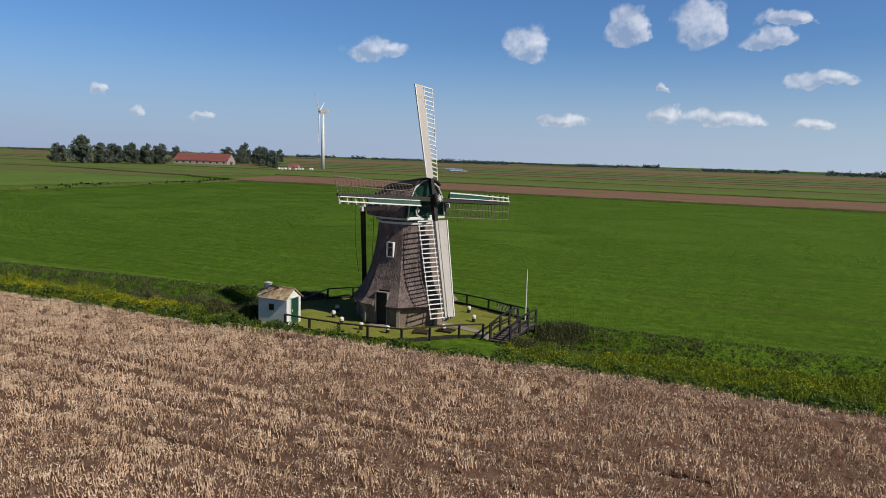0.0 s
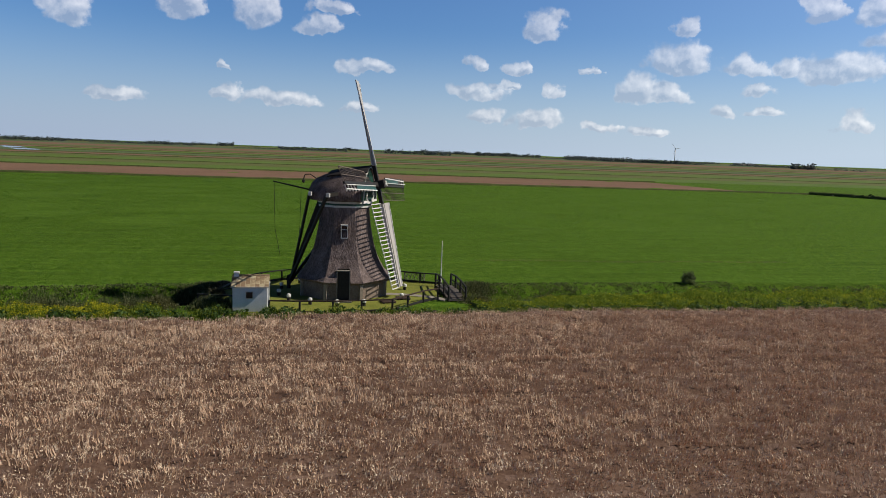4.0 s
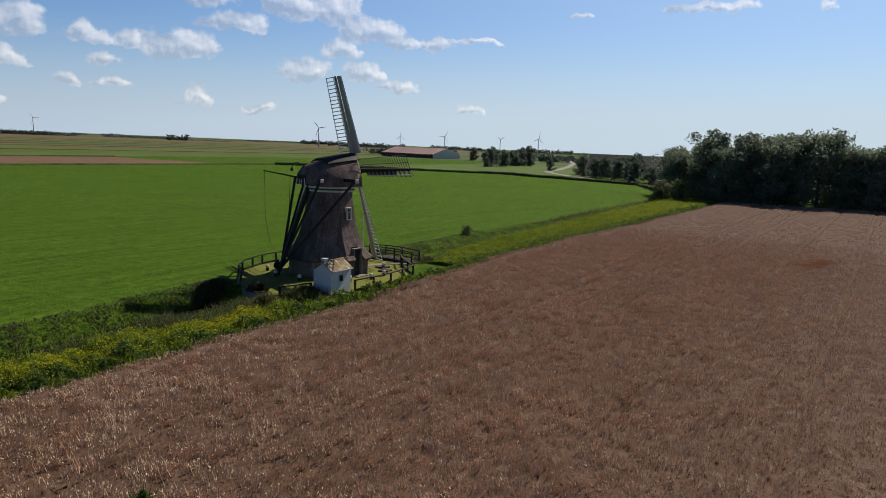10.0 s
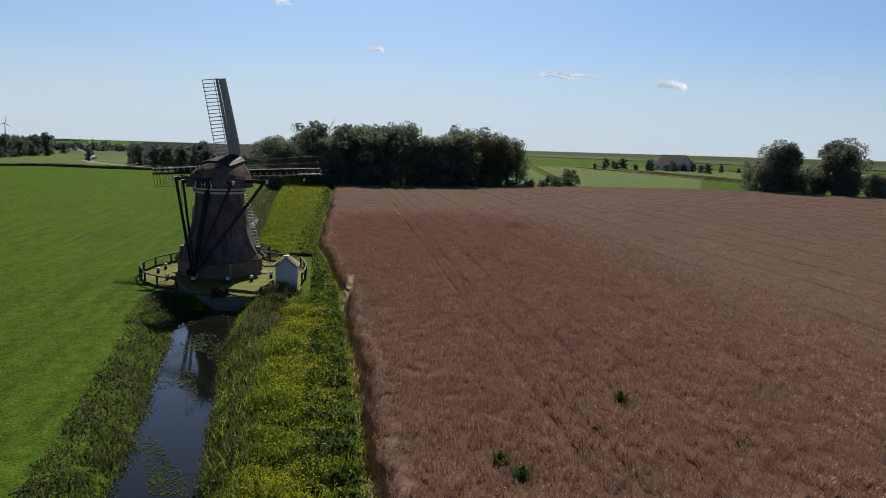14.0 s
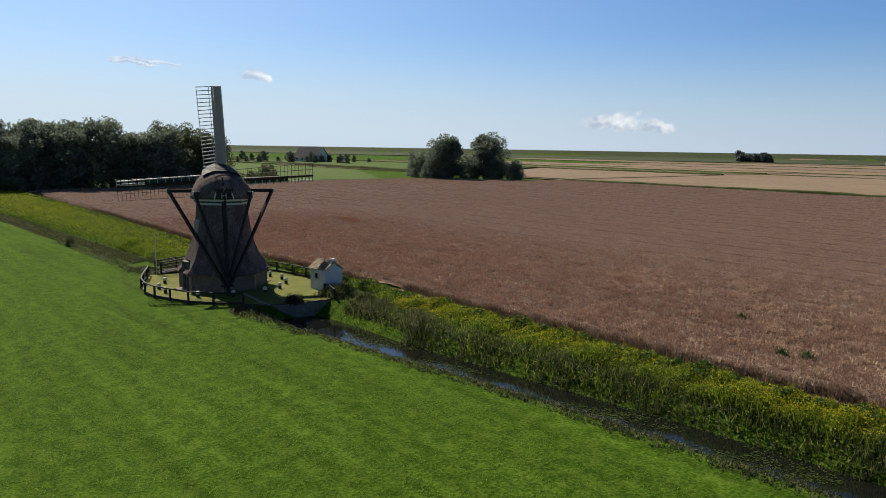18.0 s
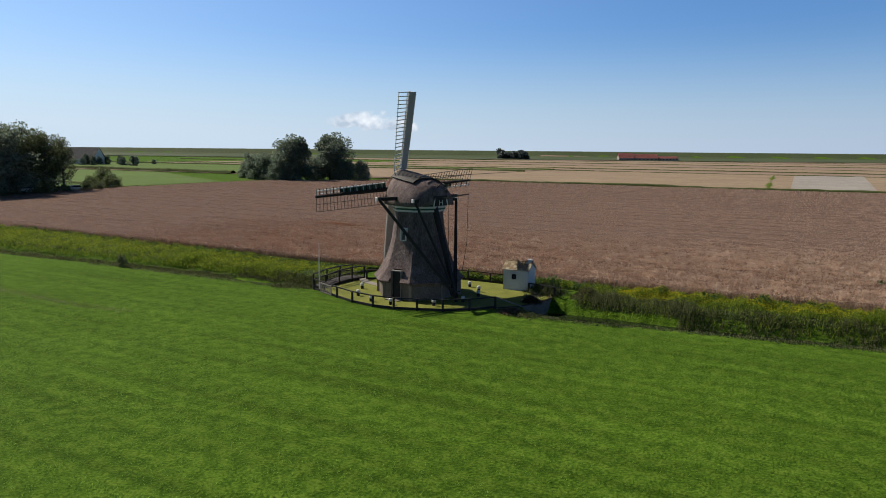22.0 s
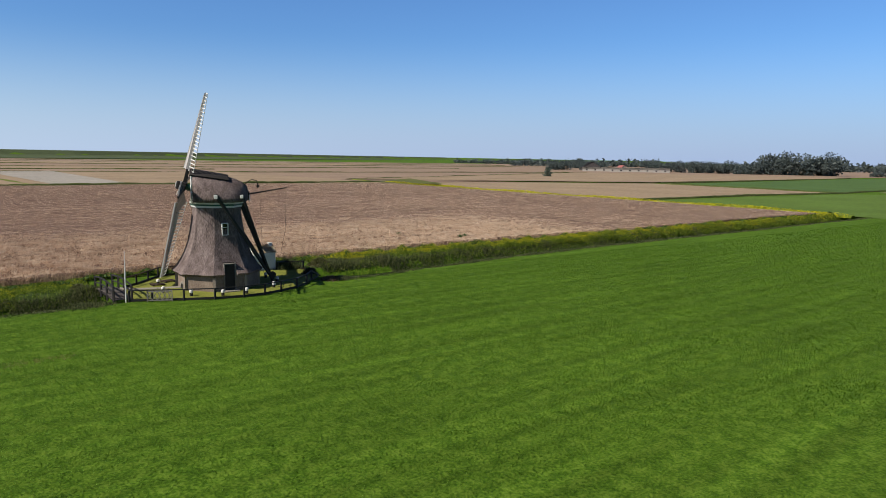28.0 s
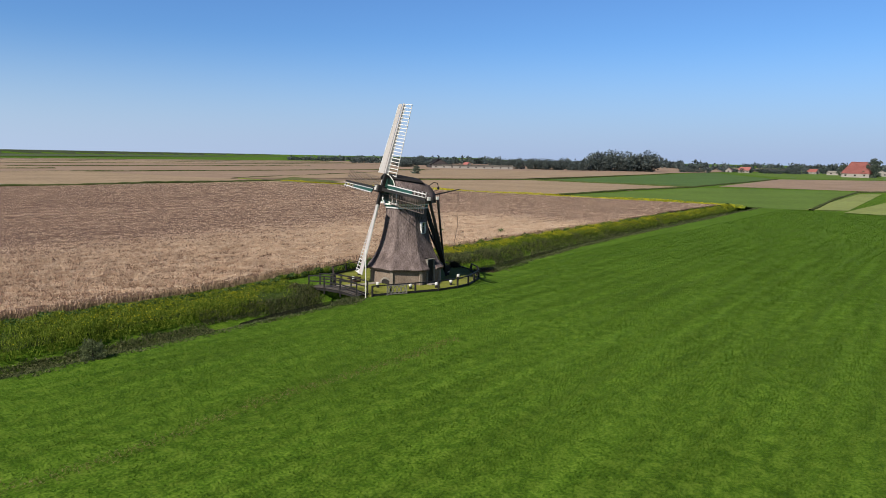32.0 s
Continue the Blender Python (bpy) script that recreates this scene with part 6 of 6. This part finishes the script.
plant(bush, [(121.5, -0.5, 1.0, 0), (123, 3.2, 0.8, 80), (122.5, -7, 0.7, 200), (137, -75, 0.75, 30), (145, -76, 0.7, 120), (133, -66, 0.6, 10), (129, -52, 0.7, 300), (150.8, -84, 1.15, 60), (140, -80, 0.6, 190), (29.8, 3.6, 0.22, 40), (124, -14, 0.55, 5), (124.5, -19, 0.6, 95), (125, -25, 0.55, 185), (126, -31, 0.6, 275), (126, -36, 0.5, 35), (128, -41, 0.6, 125), (129, -46, 0.55, 215), (131, -56, 0.6, 65), (132, -60, 0.5, 155), (134, -70, 0.55, 245), (123.5, -10, 0.6, 335)])
# the two big trees at the far corner of the wheat
big = make_tree("large round-crowned tree at the corner of the wheat field", 15.0, 7.0, 0.03, 44, 18000, 0.29, LEAF_DARK, 0.0, 20)
plant(big, [(132, -144.2, 1.05, 0), (128.0, -158.2, 1.07, 150)], 0.02)
plant(make_tree("dense dark shrub under large trees", 8.5, 4.6, 0.02, 45, 8000, 0.25, LEAF_DARK, 0.0, 16, "bush"), [(140, -150, 1.0, 0), (146, -158, 0.75, 40), (121, -157, 0.85, 90), (119, -165, 0.75, 200), (158, -152, 1.0, 300), (166, -157, 0.75, 60), (135, -140, 0.95, 20), (130, -154, 0.9, 100), (150, -149, 1.05, 10), (124, -168, 0.8, 260)])
# farther groups
mid = make_tree("rounded tree among farm buildings", 11.0, 5.0, 0.04, 46, 2400, 0.48, LEAF_MID, 0.0, 14)
plant(mid, [(222, 36, 0.84, 0), (231, 45, 0.88, 60), (238, 56, 0.84, 140), (243, 64, 0.8, 220), (216, 28, 0.71, 300), (205, 24, 0.67, 10), (196, 22, 0.63, 100), (250, 48, 0.84, 170), (310, 140, 1.01, 20), (318, 143, 0.84, 44), (328, 140, 0.92, 95), (337, 145, 0.88, 145), (352, 147, 0.92, 15), (366, 146, 1.01, 65), (381, 153, 0.92, 115), (391, 161, 0.84, 165), (401, 169, 0.92, 215), (212, 33, 0.76, 25), (226, 39, 0.8, 75), (234, 51, 0.84, 125), (256, 60, 0.8, 35), (262, 70, 0.84, 85), (190, 17, 0.67, 55), (181, 13, 0.63, 5), (300, 138, 0.59, 80), (360, 139, 1.13, 200), (372, 150, 0.92, 250), (346, 141, 0.67, 100), (420, 150, 0.67, 0), (430, 205, 0.84, 30), (444, 222, 0.92, 90), (436, 190, 0.84, 150), (470, 215, 0.84, 210), (410, 190, 0.76, 280), (455, 180, 0.84, 330),
           (-297, -240, 0.6, 0), (378, -184, 0.4, 0), (372, -196, 0.5, 50), (384, -193, 0.45, 100), (367, -207, 0.45, 10), (371, -220, 0.5, 70), (362, -226, 0.45, 130), (366, -240, 0.55, 20), (372, -250, 0.6, 80), (366, -256, 0.5, 140), (362, -264, 0.5, 30), (358, -274, 0.4, 90), (285, 95, 0.55, 10), (352, -226, 0.6, 40), (362, -214, 0.8, 90), (384, -206, 0.75, 150), (400, -212, 0.55, 210), (418, -214, 0.6, 20), (436, -216, 0.7, 70), (330, -236, 0.6, 120), (342, -238, 0.5, 300), (370, -234, 0.75, 15), (386, -254, 0.8, 130), (393, -230, 0.8, 250), (376, -262, 0.6, 70),
           (-404, 308, 1.9, 0), (-412, 316, 1.7, 70), (-399, 320, 1.5, 140), (-408, 328, 1.5, 200), (-398, 332, 1.35, 260), (-410, 340, 1.45, 310), (-396, 344, 1.4, 20), (-406, 352, 1.35, 90), (-394, 356, 1.35, 50), (-404, 364, 1.4, 10), (-392, 368, 1.4, 100), (-400, 374, 1.35, 190), (-416, 300, 1.3, 280), (-560, 700, 2.0, 15), (-600, 760, 1.9, 60), (-548, 712, 1.5, 200), (-430, 512, 1.9, 40), (-424, 500, 1.4, 120), (-520, 690, 1.6, 20), (-640, 640, 1.6, 90), (-470, 560, 1.3, 130), (-300, 384, 1.2, 10), (-306, 392, 1.0, 100), (-372, 468, 1.5, 20), (-390, 480, 1.5, 60), (-440, 500, 1.5, 120), (-345, 440, 1.1, 200), (-655, -28, 1.7, 0), (-660, -52, 1.2, 90)])


def far_wood(name, spots, label, seed, m=40, leaf=0.10):
    """Far woods as one mass of leaf clumps: (x, y, length, depth, height, turn in degrees)."""
    rng = np.random.default_rng(seed)
    out, size = [], []
    for x, y, length, depth, h, turn in spots:
        n = int(length * 1.0) + 6
        c = np.stack([rng.uniform(-0.5, 0.5, n) * length, rng.normal(0, 0.25, n) * depth], -1)
        a = radians(turn)
        hh = h * rng.uniform(0.5, 1.1, n)
        u = rng.normal(0, 1, (n, m, 3))
        u *= (rng.uniform(0.1, 1, (n, m)) ** 0.4 / np.linalg.norm(u, axis=2))[..., None] * np.array((0.40, 0.40, 0.30)) * hh[:, None, None]
        px = x + (c[:, 0] * math.cos(a) - c[:, 1] * math.sin(a))[:, None] + u[..., 0]
        py = y + (c[:, 0] * math.sin(a) + c[:, 1] * math.cos(a))[:, None] + u[..., 1]
        pz = np.clip(hh[:, None] * rng.uniform(0.15, 0.7, (n, 1)) + u[..., 2], 0.3, None) + ground_z(px, py).clip(0, None)
        out.append(np.stack([px, py, pz], -1).reshape(-1, 3))
        size.append(np.full(n * m, h * leaf))
    p, s = np.concatenate(out), np.concatenate(size)
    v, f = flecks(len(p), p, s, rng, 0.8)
    tagged(raw(name, v, f, LEAF_HAZED), label, "wood", kind="stuff")


def round_wood():
    rng = random.Random(77)
    spots = []
    for k in range(70):
        az = 18 + 128 * k / 70 + rng.uniform(-0.8, 0.8)
        d = rng.uniform(1500, 2600)
        spots.append((d * math.cos(radians(az)), d * math.sin(radians(az)), rng.uniform(40, 190), 30, rng.uniform(6, 14) if rng.random() < 0.75 else 4.0, az + 90))
    for k in range(26):
        az = -132 - 50 * k / 26 + rng.uniform(-0.8, 0.8)
        d = rng.uniform(1000, 1900)
        spots.append((d * math.cos(radians(az)), d * math.sin(radians(az)), rng.uniform(40, 140), 30, rng.uniform(8, 15), az + 90))
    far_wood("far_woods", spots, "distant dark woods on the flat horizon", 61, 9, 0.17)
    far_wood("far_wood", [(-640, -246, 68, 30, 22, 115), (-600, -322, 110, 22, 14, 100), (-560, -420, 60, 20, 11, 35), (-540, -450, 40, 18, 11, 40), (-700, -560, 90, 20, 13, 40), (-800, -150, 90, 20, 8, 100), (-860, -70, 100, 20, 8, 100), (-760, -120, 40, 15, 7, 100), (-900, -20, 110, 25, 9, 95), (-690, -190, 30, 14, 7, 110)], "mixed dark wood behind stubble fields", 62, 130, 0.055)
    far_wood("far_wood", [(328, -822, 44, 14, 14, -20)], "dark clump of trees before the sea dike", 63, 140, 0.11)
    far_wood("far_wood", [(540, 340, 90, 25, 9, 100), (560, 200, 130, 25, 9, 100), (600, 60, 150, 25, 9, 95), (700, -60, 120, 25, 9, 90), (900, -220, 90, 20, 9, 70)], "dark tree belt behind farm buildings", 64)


round_wood()


# ---- buildings and wind turbines ----
RED_ROOF = material("red_roof_sheets", tint(0.46, 0.17, 0.15, 0.15), 0.3, 3.0, 0.7, 0.1)
PINK_ROOF = material("faded_red_roof", tint(0.95, 0.70, 0.67, 0.05), 0.2, 2.0, 0.7, 0.1)
DARK_ROOF = material("dark_reed_roof", tint(0.035, 0.032, 0.036, 0.25), 0.5, 4.0, 0.85, 0.2)
SLATE = material("slate_roof", tint(0.12, 0.122, 0.135, 0.2), 0.5, 4.0, 0.75, 0.2)
PALE_WALL = material("pale_rendered_wall", tint(0.36, 0.33, 0.30, 0.15), 0.3, 3.0, 0.85, 0.1)
BROWN_WALL = material("dark_boarded_wall", tint(0.07, 0.06, 0.06, 0.25), 0.5, 4.0, 0.85, 0.2)


def make_building(name, label, length, width, eave, ridge, roof_mat, wall_mat, hip=0.0, bays=5):
    """A house or barn: walls, pitched or hipped roof, windows and a door; its length runs along x."""
    b = tagged(empty(name), label, "house" if name == "house" else "barn")
    w = BM()
    for y in (-1, 1):
        box(w, (0, y * (width / 2 - 0.15), eave / 2 - 0.2), (length, 0.3, eave + 0.4))
    for x in (-1, 1):
        top = ridge if not hip else eave
        v = [w.verts.new((x * length / 2 + d, y, z)) for d in (0, -0.3 * x) for y, z in ((-width / 2 + 0.3, -0.4), (width / 2 - 0.3, -0.4), (width / 2 - 0.3, eave), (0, top), (-width / 2 + 0.3, eave))]
        w.faces.new(v[:5])
        w.faces.new(v[5:])
        for k in range(5):
            w.faces.new((v[k], v[(k + 1) % 5], v[5 + (k + 1) % 5], v[5 + k]))
    bmesh.ops.recalc_face_normals(w, faces=w.faces)
    part("wall", w, wall_mat, b)
    r = BM()
    hx, o = length / 2 * (1 - hip), 0.4
    lo = [r.verts.new((x * (length / 2 + o), y * (width / 2 + o), eave - 0.15)) for x, y in ((-1, -1), (1, -1), (1, 1), (-1, 1))]
    e0, e1 = r.verts.new((-hx - (o if not hip else 0), 0, ridge)), r.verts.new((hx + (o if not hip else 0), 0, ridge))
    r.faces.new((lo[0], lo[1], e1, e0))
    r.faces.new((lo[2], lo[3], e0, e1))
    if hip:
        r.faces.new((lo[1], lo[2], e1))
        r.faces.new((lo[3], lo[0], e0))
    bmesh.ops.solidify(r, geom=list(r.faces), thickness=-0.2)
    part("roof", r, roof_mat, b)
    for y in (-1, 1):
        for k in range(bays):
            x = length * ((k + 0.5) / bays - 0.5)
            part("window", box(BM(), (x, y * (width / 2 + 0.02), eave * 0.55), (min(1.6, length / bays * 0.4), 0.08, eave * 0.35)), GLASS, b)
    part("door", box(BM(), (length / 2 + 0.02, 0, min(2.6, eave) / 2), (0.1, width * 0.3, min(2.6, eave * 0.95))), BROWN_WALL, b)
    return b


long_barn = make_building("barn", "long barn with a faded red roof and white gable among fields", 62, 32, 3.4, 8.3, PINK_ROOF, BROWN_WALL, bays=12)
long_barn.matrix_basis = pose(462, 283, 0, 0, 0, 76)
gable = BM()
gable_top = [gable.verts.new((-31.05 - d, y, z)) for d in (0, 0.12) for y, z in ((-15.6, 0), (15.6, 0), (15.6, 3.3), (0, 8.0), (-15.6, 3.3))]
gable.faces.new(gable_top[:5])
gable.faces.new(gable_top[5:])
for k in range(5):
    gable.faces.new((gable_top[k], gable_top[(k + 1) % 5], gable_top[5 + (k + 1) % 5], gable_top[5 + k]))
bmesh.ops.recalc_face_normals(gable, faces=gable.faces)
part("gable_wall", gable, WHITE, long_barn, "white painted gable")
make_building("barn", "barn with a dark red roof beside a farm wood", 44, 24, 3.0, 9.0, RED_ROOF, PALE_WALL, bays=8).matrix_basis = pose(-400, 425, 0, 0, 0, 24)
make_building("house", "farmhouse with a steep slate-grey roof and pale gable among bushes", 20, 13, 3.4, 10.5, SLATE, WHITE, bays=4).matrix_basis = pose(380, -240, 0.5, 0, 0, 20)
make_building("barn", "long grey-roofed barn behind trees", 44, 18, 4.0, 9.5, SLATE, PALE_WALL, bays=6).matrix_basis = pose(262, 44, 0, 0, 0, 100)
house = make_building("house", "small pale house in a distant village", 13, 9, 3.0, 7.0, RED_ROOF, PALE_WALL, bays=3)
for k, (x, y, s, a) in enumerate(((-790, -165, 0.9, 80), (-800, -140, 0.8, 20), (-810, -100, 0.9, 70), (-780, -180, 0.8, 10), (-830, -70, 0.8, 90), (-590, -362, 0.9, 30), (-596, -340, 0.8, 25), (400, 160, 0.9, 30), (405, 172, 0.9, 110), (-850, -40, 0.9, 10), (-560, -385, 1.0, 60), (-281, 384, 0.6, 20))):
    m = pose(x, y, 0, 0, 0, a) @ Matrix.Diagonal((s, s, s, 1))
    if k == 0:
        house.matrix_basis = m
    else:
        copy_thing(house, m)
make_building("barn", "farm hall with a steep red roof beside trees", 22, 20, 3.5, 13.5, RED_ROOF, PALE_WALL, hip=0.4, bays=3).matrix_basis = pose(-662, -40, 0, 0, 0, 80)
make_building("barn", "dark barn with a solar-panelled roof by a stubble field", 36, 20, 3.5, 9.0, DARK_ROOF, BROWN_WALL, bays=5).matrix_basis = pose(-545, -412, 0, 0, 0, 45)
hall = make_building("greenhouse", "low white greenhouse rows behind fields", 80, 14, 3.0, 4.2, PALE, PALE_WALL, bays=10)
hall.matrix_basis = pose(-536, -362, 0, 0, 0, 125)
copy_thing(hall, pose(-770, -40, 0, 0, 0, 82))
copy_thing(hall, pose(1180, 1700, 0, 0, 0, 20))
for x, y, a, l, h in ((172, -880, 22, 30, 8.5), (194, -868, 22, 18, 9.5), (146, -892, 22, 24, 6)):
    make_building("barn", "farm barn with a red roof before the sea dike", l, 20, 3.5, h, RED_ROOF, PALE_WALL, bays=6).matrix_basis = pose(x, y, float(ground_z(np.array(x * 1.0), np.array(y * 1.0))), 0, 0, a)


def make_turbine(x, y, hub, radius, face, phase):
    t = tagged(empty("wind_turbine", pose(x, y, 0)), "tall white three-bladed wind turbine at rest", "wind turbine", "turbines on the horizon")
    part("tower", lathe(BM(), ((hub * 0.036, -0.3), (hub * 0.03, hub * 0.4), (hub * 0.02, hub)), 14), STEEL, t, "tapered white tower", smooth=True)
    d = Vector((math.cos(radians(face)), math.sin(radians(face)), 0))
    s = Vector((-d.y, d.x, 0))
    c = UP * (hub + hub * 0.02)
    part("nacelle", beam(BM(), c - d * hub * 0.1, c + d * hub * 0.045, hub * 0.045, hub * 0.05), STEEL, t)
    rotor = part("rotor_hub", beam(BM(), c + d * hub * 0.045, c + d * hub * 0.085, hub * 0.04, sides=10, w2=hub * 0.02), STEEL, t)
    for k in range(3):
        a = radians(phase + 120 * k)
        e = s * math.cos(a) + UP * math.sin(a)
        b = BM()
        rows = ((0.03, 0.035, 0.03), (0.2, 0.075, 0.02), (0.6, 0.045, 0.012), (1.0, 0.008, 0.005))
        rings = []
        n = e.cross(d)
        for q, w, th in rows:
            p = c + d * hub * 0.065 + e * radius * q
            rings.append([b.verts.new(p + n * w * radius * i + d * th * radius * j) for i, j in ((-0.4, 0), (0, 1), (0.6, 0), (0, -1))])
        for g, h in zip(rings[:-1], rings[1:]):
            for i in range(4):
                b.faces.new((g[i], g[(i + 1) % 4], h[(i + 1) % 4], h[i]))
        b.faces.new(rings[-1])
        part("blade", b, STEEL, rotor)


make_turbine(-275, 412, 42, 23, 202, -82)
make_turbine(903, 768, 32, 17, -135, 10)
for az, d, h, ph in ((34.1, 1900, 30, 90), (30.6, 1500, 29, 60), (26.0, 2300, 38, 30), (23.0, 1800, 36, 80), (60.5, 2600, 46, 10), (1.0, 1100, 36, 60)):
    make_turbine(-37 + d * math.cos(radians(az)), -41 + d * math.sin(radians(az)), h, h * 0.5, az + 200, ph)


def ribbon(name, points, width, mat, label, z=0.07):
    bm = BM()
    for (x0, y0), (x1, y1) in zip(points[:-1], points[1:]):
        beam(bm, (x0, y0, z - 0.02), (x1, y1, z - 0.02), width, 0.05)
    tagged(part(name, bm, mat), label, "road", kind="structure")


ribbon("road", [(215, 50), (226, 57), (238, 68), (262, 86), (285, 96), (320, 104), (400, 128), (520, 168), (700, 240)], 4.0, ASPHALT, "narrow grey farm lane curving between meadows")


# ---- small things far off ----
CAR_PAINT = material("white_car_paint", tint(0.85, 0.85, 0.86, 0.04), 0.5, 4.0, 0.25, 0.0, spec=0.5)
RUBBER = material("black_rubber", tint(0.02, 0.02, 0.02, 0.2), 2.0, 10.0, 0.8, 0.1)


def make_car(x, y, turn, length=4.3, height=1.45):
    c = tagged(empty("car", pose(x, y, float(ground_z(np.array(x * 1.0), np.array(y * 1.0))), 0, 0, turn)), "white car parked under trees beside the wheat", "car", "cars parked by the wood")
    body = BM()
    prof = ((-0.5, 0.35), (-0.5, 0.8), (-0.42, 0.95), (0.24, 0.95), (0.46, 0.82), (0.5, 0.6), (0.5, 0.35))
    sides = [[body.verts.new((p * length, y2, z * height / 1.45)) for p, z in prof] for y2 in (-0.85, 0.85)]
    body.faces.new(sides[0][::-1])
    body.faces.new(sides[1])
    for k in range(len(prof)):
        q = (k + 1) % len(prof)
        body.faces.new((sides[0][k], sides[0][q], sides[1][q], sides[1][k]))
    bmesh.ops.recalc_face_normals(body, faces=body.faces)
    bmesh.ops.bevel(body, geom=list(body.edges), offset=0.06, segments=1, affect="EDGES")
    part("body", body, CAR_PAINT, c)
    cab = BM()
    lo = [cab.verts.new((p * length, y2 * 0.8, 0.94 * height / 1.45)) for p, y2 in ((-0.4, -1), (0.22, -1), (0.22, 1), (-0.4, 1))]
    hi = [cab.verts.new((p * length, y2 * 0.62, height)) for p, y2 in ((-0.3, -1), (0.06, -1), (0.06, 1), (-0.3, 1))]
    cab.faces.new(hi)
    for k in range(4):
        cab.faces.new((lo[k], lo[(k + 1) % 4], hi[(k + 1) % 4], hi[k]))
    part("window_glass", cab, GLASS, c, "dark windows")
    part("roof", box(BM(), (-0.12 * length, 0, height + 0.02), (0.38 * length, 1.28, 0.05), None, 0.02), CAR_PAINT, c)
    for px in (-0.32, 0.32):
        for py in (-0.8, 0.8):
            w = BM()
            bmesh.ops.create_cone(w, segments=14, radius1=0.32, radius2=0.32, depth=0.2, cap_ends=True)
            bmesh.ops.transform(w, matrix=Matrix.Translation((px * length, py, 0.32)) @ Matrix.Rotation(radians(90), 4, "X"), verts=w.verts)
            part("wheel", w, RUBBER, c)


make_car(138.5, -62.5, 70)
make_car(139.5, -67.0, 80)
make_car(139.0, -55.5, 75, 4.8, 1.9)
make_car(142.5, -78.0, 65)
FILM = material("white_bale_wrap", tint(0.82, 0.82, 0.80, 0.06), 1.0, 6.0, 0.45, 0.2)


def make_bales():
    """Wrapped silage bales on the farm yard by the turbine."""
    b = tagged(empty("silage_bale", pose(-262, 352, 0)), "round silage bale wrapped in white film", "bale", "bales by the turbine")
    w = BM()
    bmesh.ops.create_cone(w, segments=14, radius1=0.75, radius2=0.75, depth=1.5, cap_ends=True)
    bmesh.ops.transform(w, matrix=Matrix.Translation((0, 0, 0.74)) @ Matrix.Rotation(radians(90), 4, "X"), verts=w.verts)
    bmesh.ops.bevel(w, geom=[e for e in w.edges if len(e.link_faces) == 2 and any(len(f.verts) > 4 for f in e.link_faces)], offset=0.12, segments=1, affect="EDGES")
    part("wrap", w, FILM, b)
    rnd = random.Random(9)
    for k in range(9):
        q = (k * 7) % 11
        copy_thing(b, pose(-266 + q * 1.15 + rnd.uniform(-0.3, 0.3), 346 + q * 2.2 + rnd.uniform(-0.9, 0.9), 0, 0, 0, rnd.uniform(-40, 40)))


make_bales()


def build_worn_track():
    """A strip of flattened, yellowed grass in the meadow."""
    xs = np.linspace(48, 14, 60)
    ys = 15.6 + 0.25 * np.sin(xs * 0.4)
    rng = np.random.default_rng(71)
    p = np.stack([np.repeat(xs, 60) + rng.uniform(-0.4, 0.4, 3600), np.repeat(ys, 60) + rng.normal(0, 0.30, 3600)], -1)
    v, f = blades(len(p), p, ground_z(p[:, 0], p[:, 1]), rng.uniform(0.05, 0.08, len(p)), rng.uniform(0.015, 0.03, len(p)), 2.0, rng)
    tagged(raw("worn_grass", v, f, DRY), "faint line of flattened yellowed grass in the meadow", "grass", kind="stuff")


build_worn_track()


def build_flattened_patch():
    """A patch where the wheat lies flat and pale."""
    rng = np.random.default_rng(73)
    m = 1300
    p = np.stack([31.5 + rng.normal(0, 2.2, m), -33.4 + rng.normal(0, 0.7, m)], -1)
    p[:, 1] -= 0.18 * (p[:, 0] - 31.5)
    v, f = blades(m, p, wheat_z(p[:, 0], p[:, 1]) + 0.05, rng.uniform(0.08, 0.14, m), rng.uniform(0.05, 0.09, m), 2.5, rng, np.full(m, 2.6))
    tagged(raw("flattened_wheat", v, f, STALK), "pale patch of wheat lying flat", "wheat", kind="stuff")


build_flattened_patch()
for x, y, r in ((-32.0, -20.0, 0.35), (-38.3, -14.0, 0.6), (-37.2, -13.6, 0.4)):
    make_heap("weed", "green leafy weed standing in the wheat", "weed", x, y, r * 0.8, 0.85, 260, BURDOCK, int(90 - x))
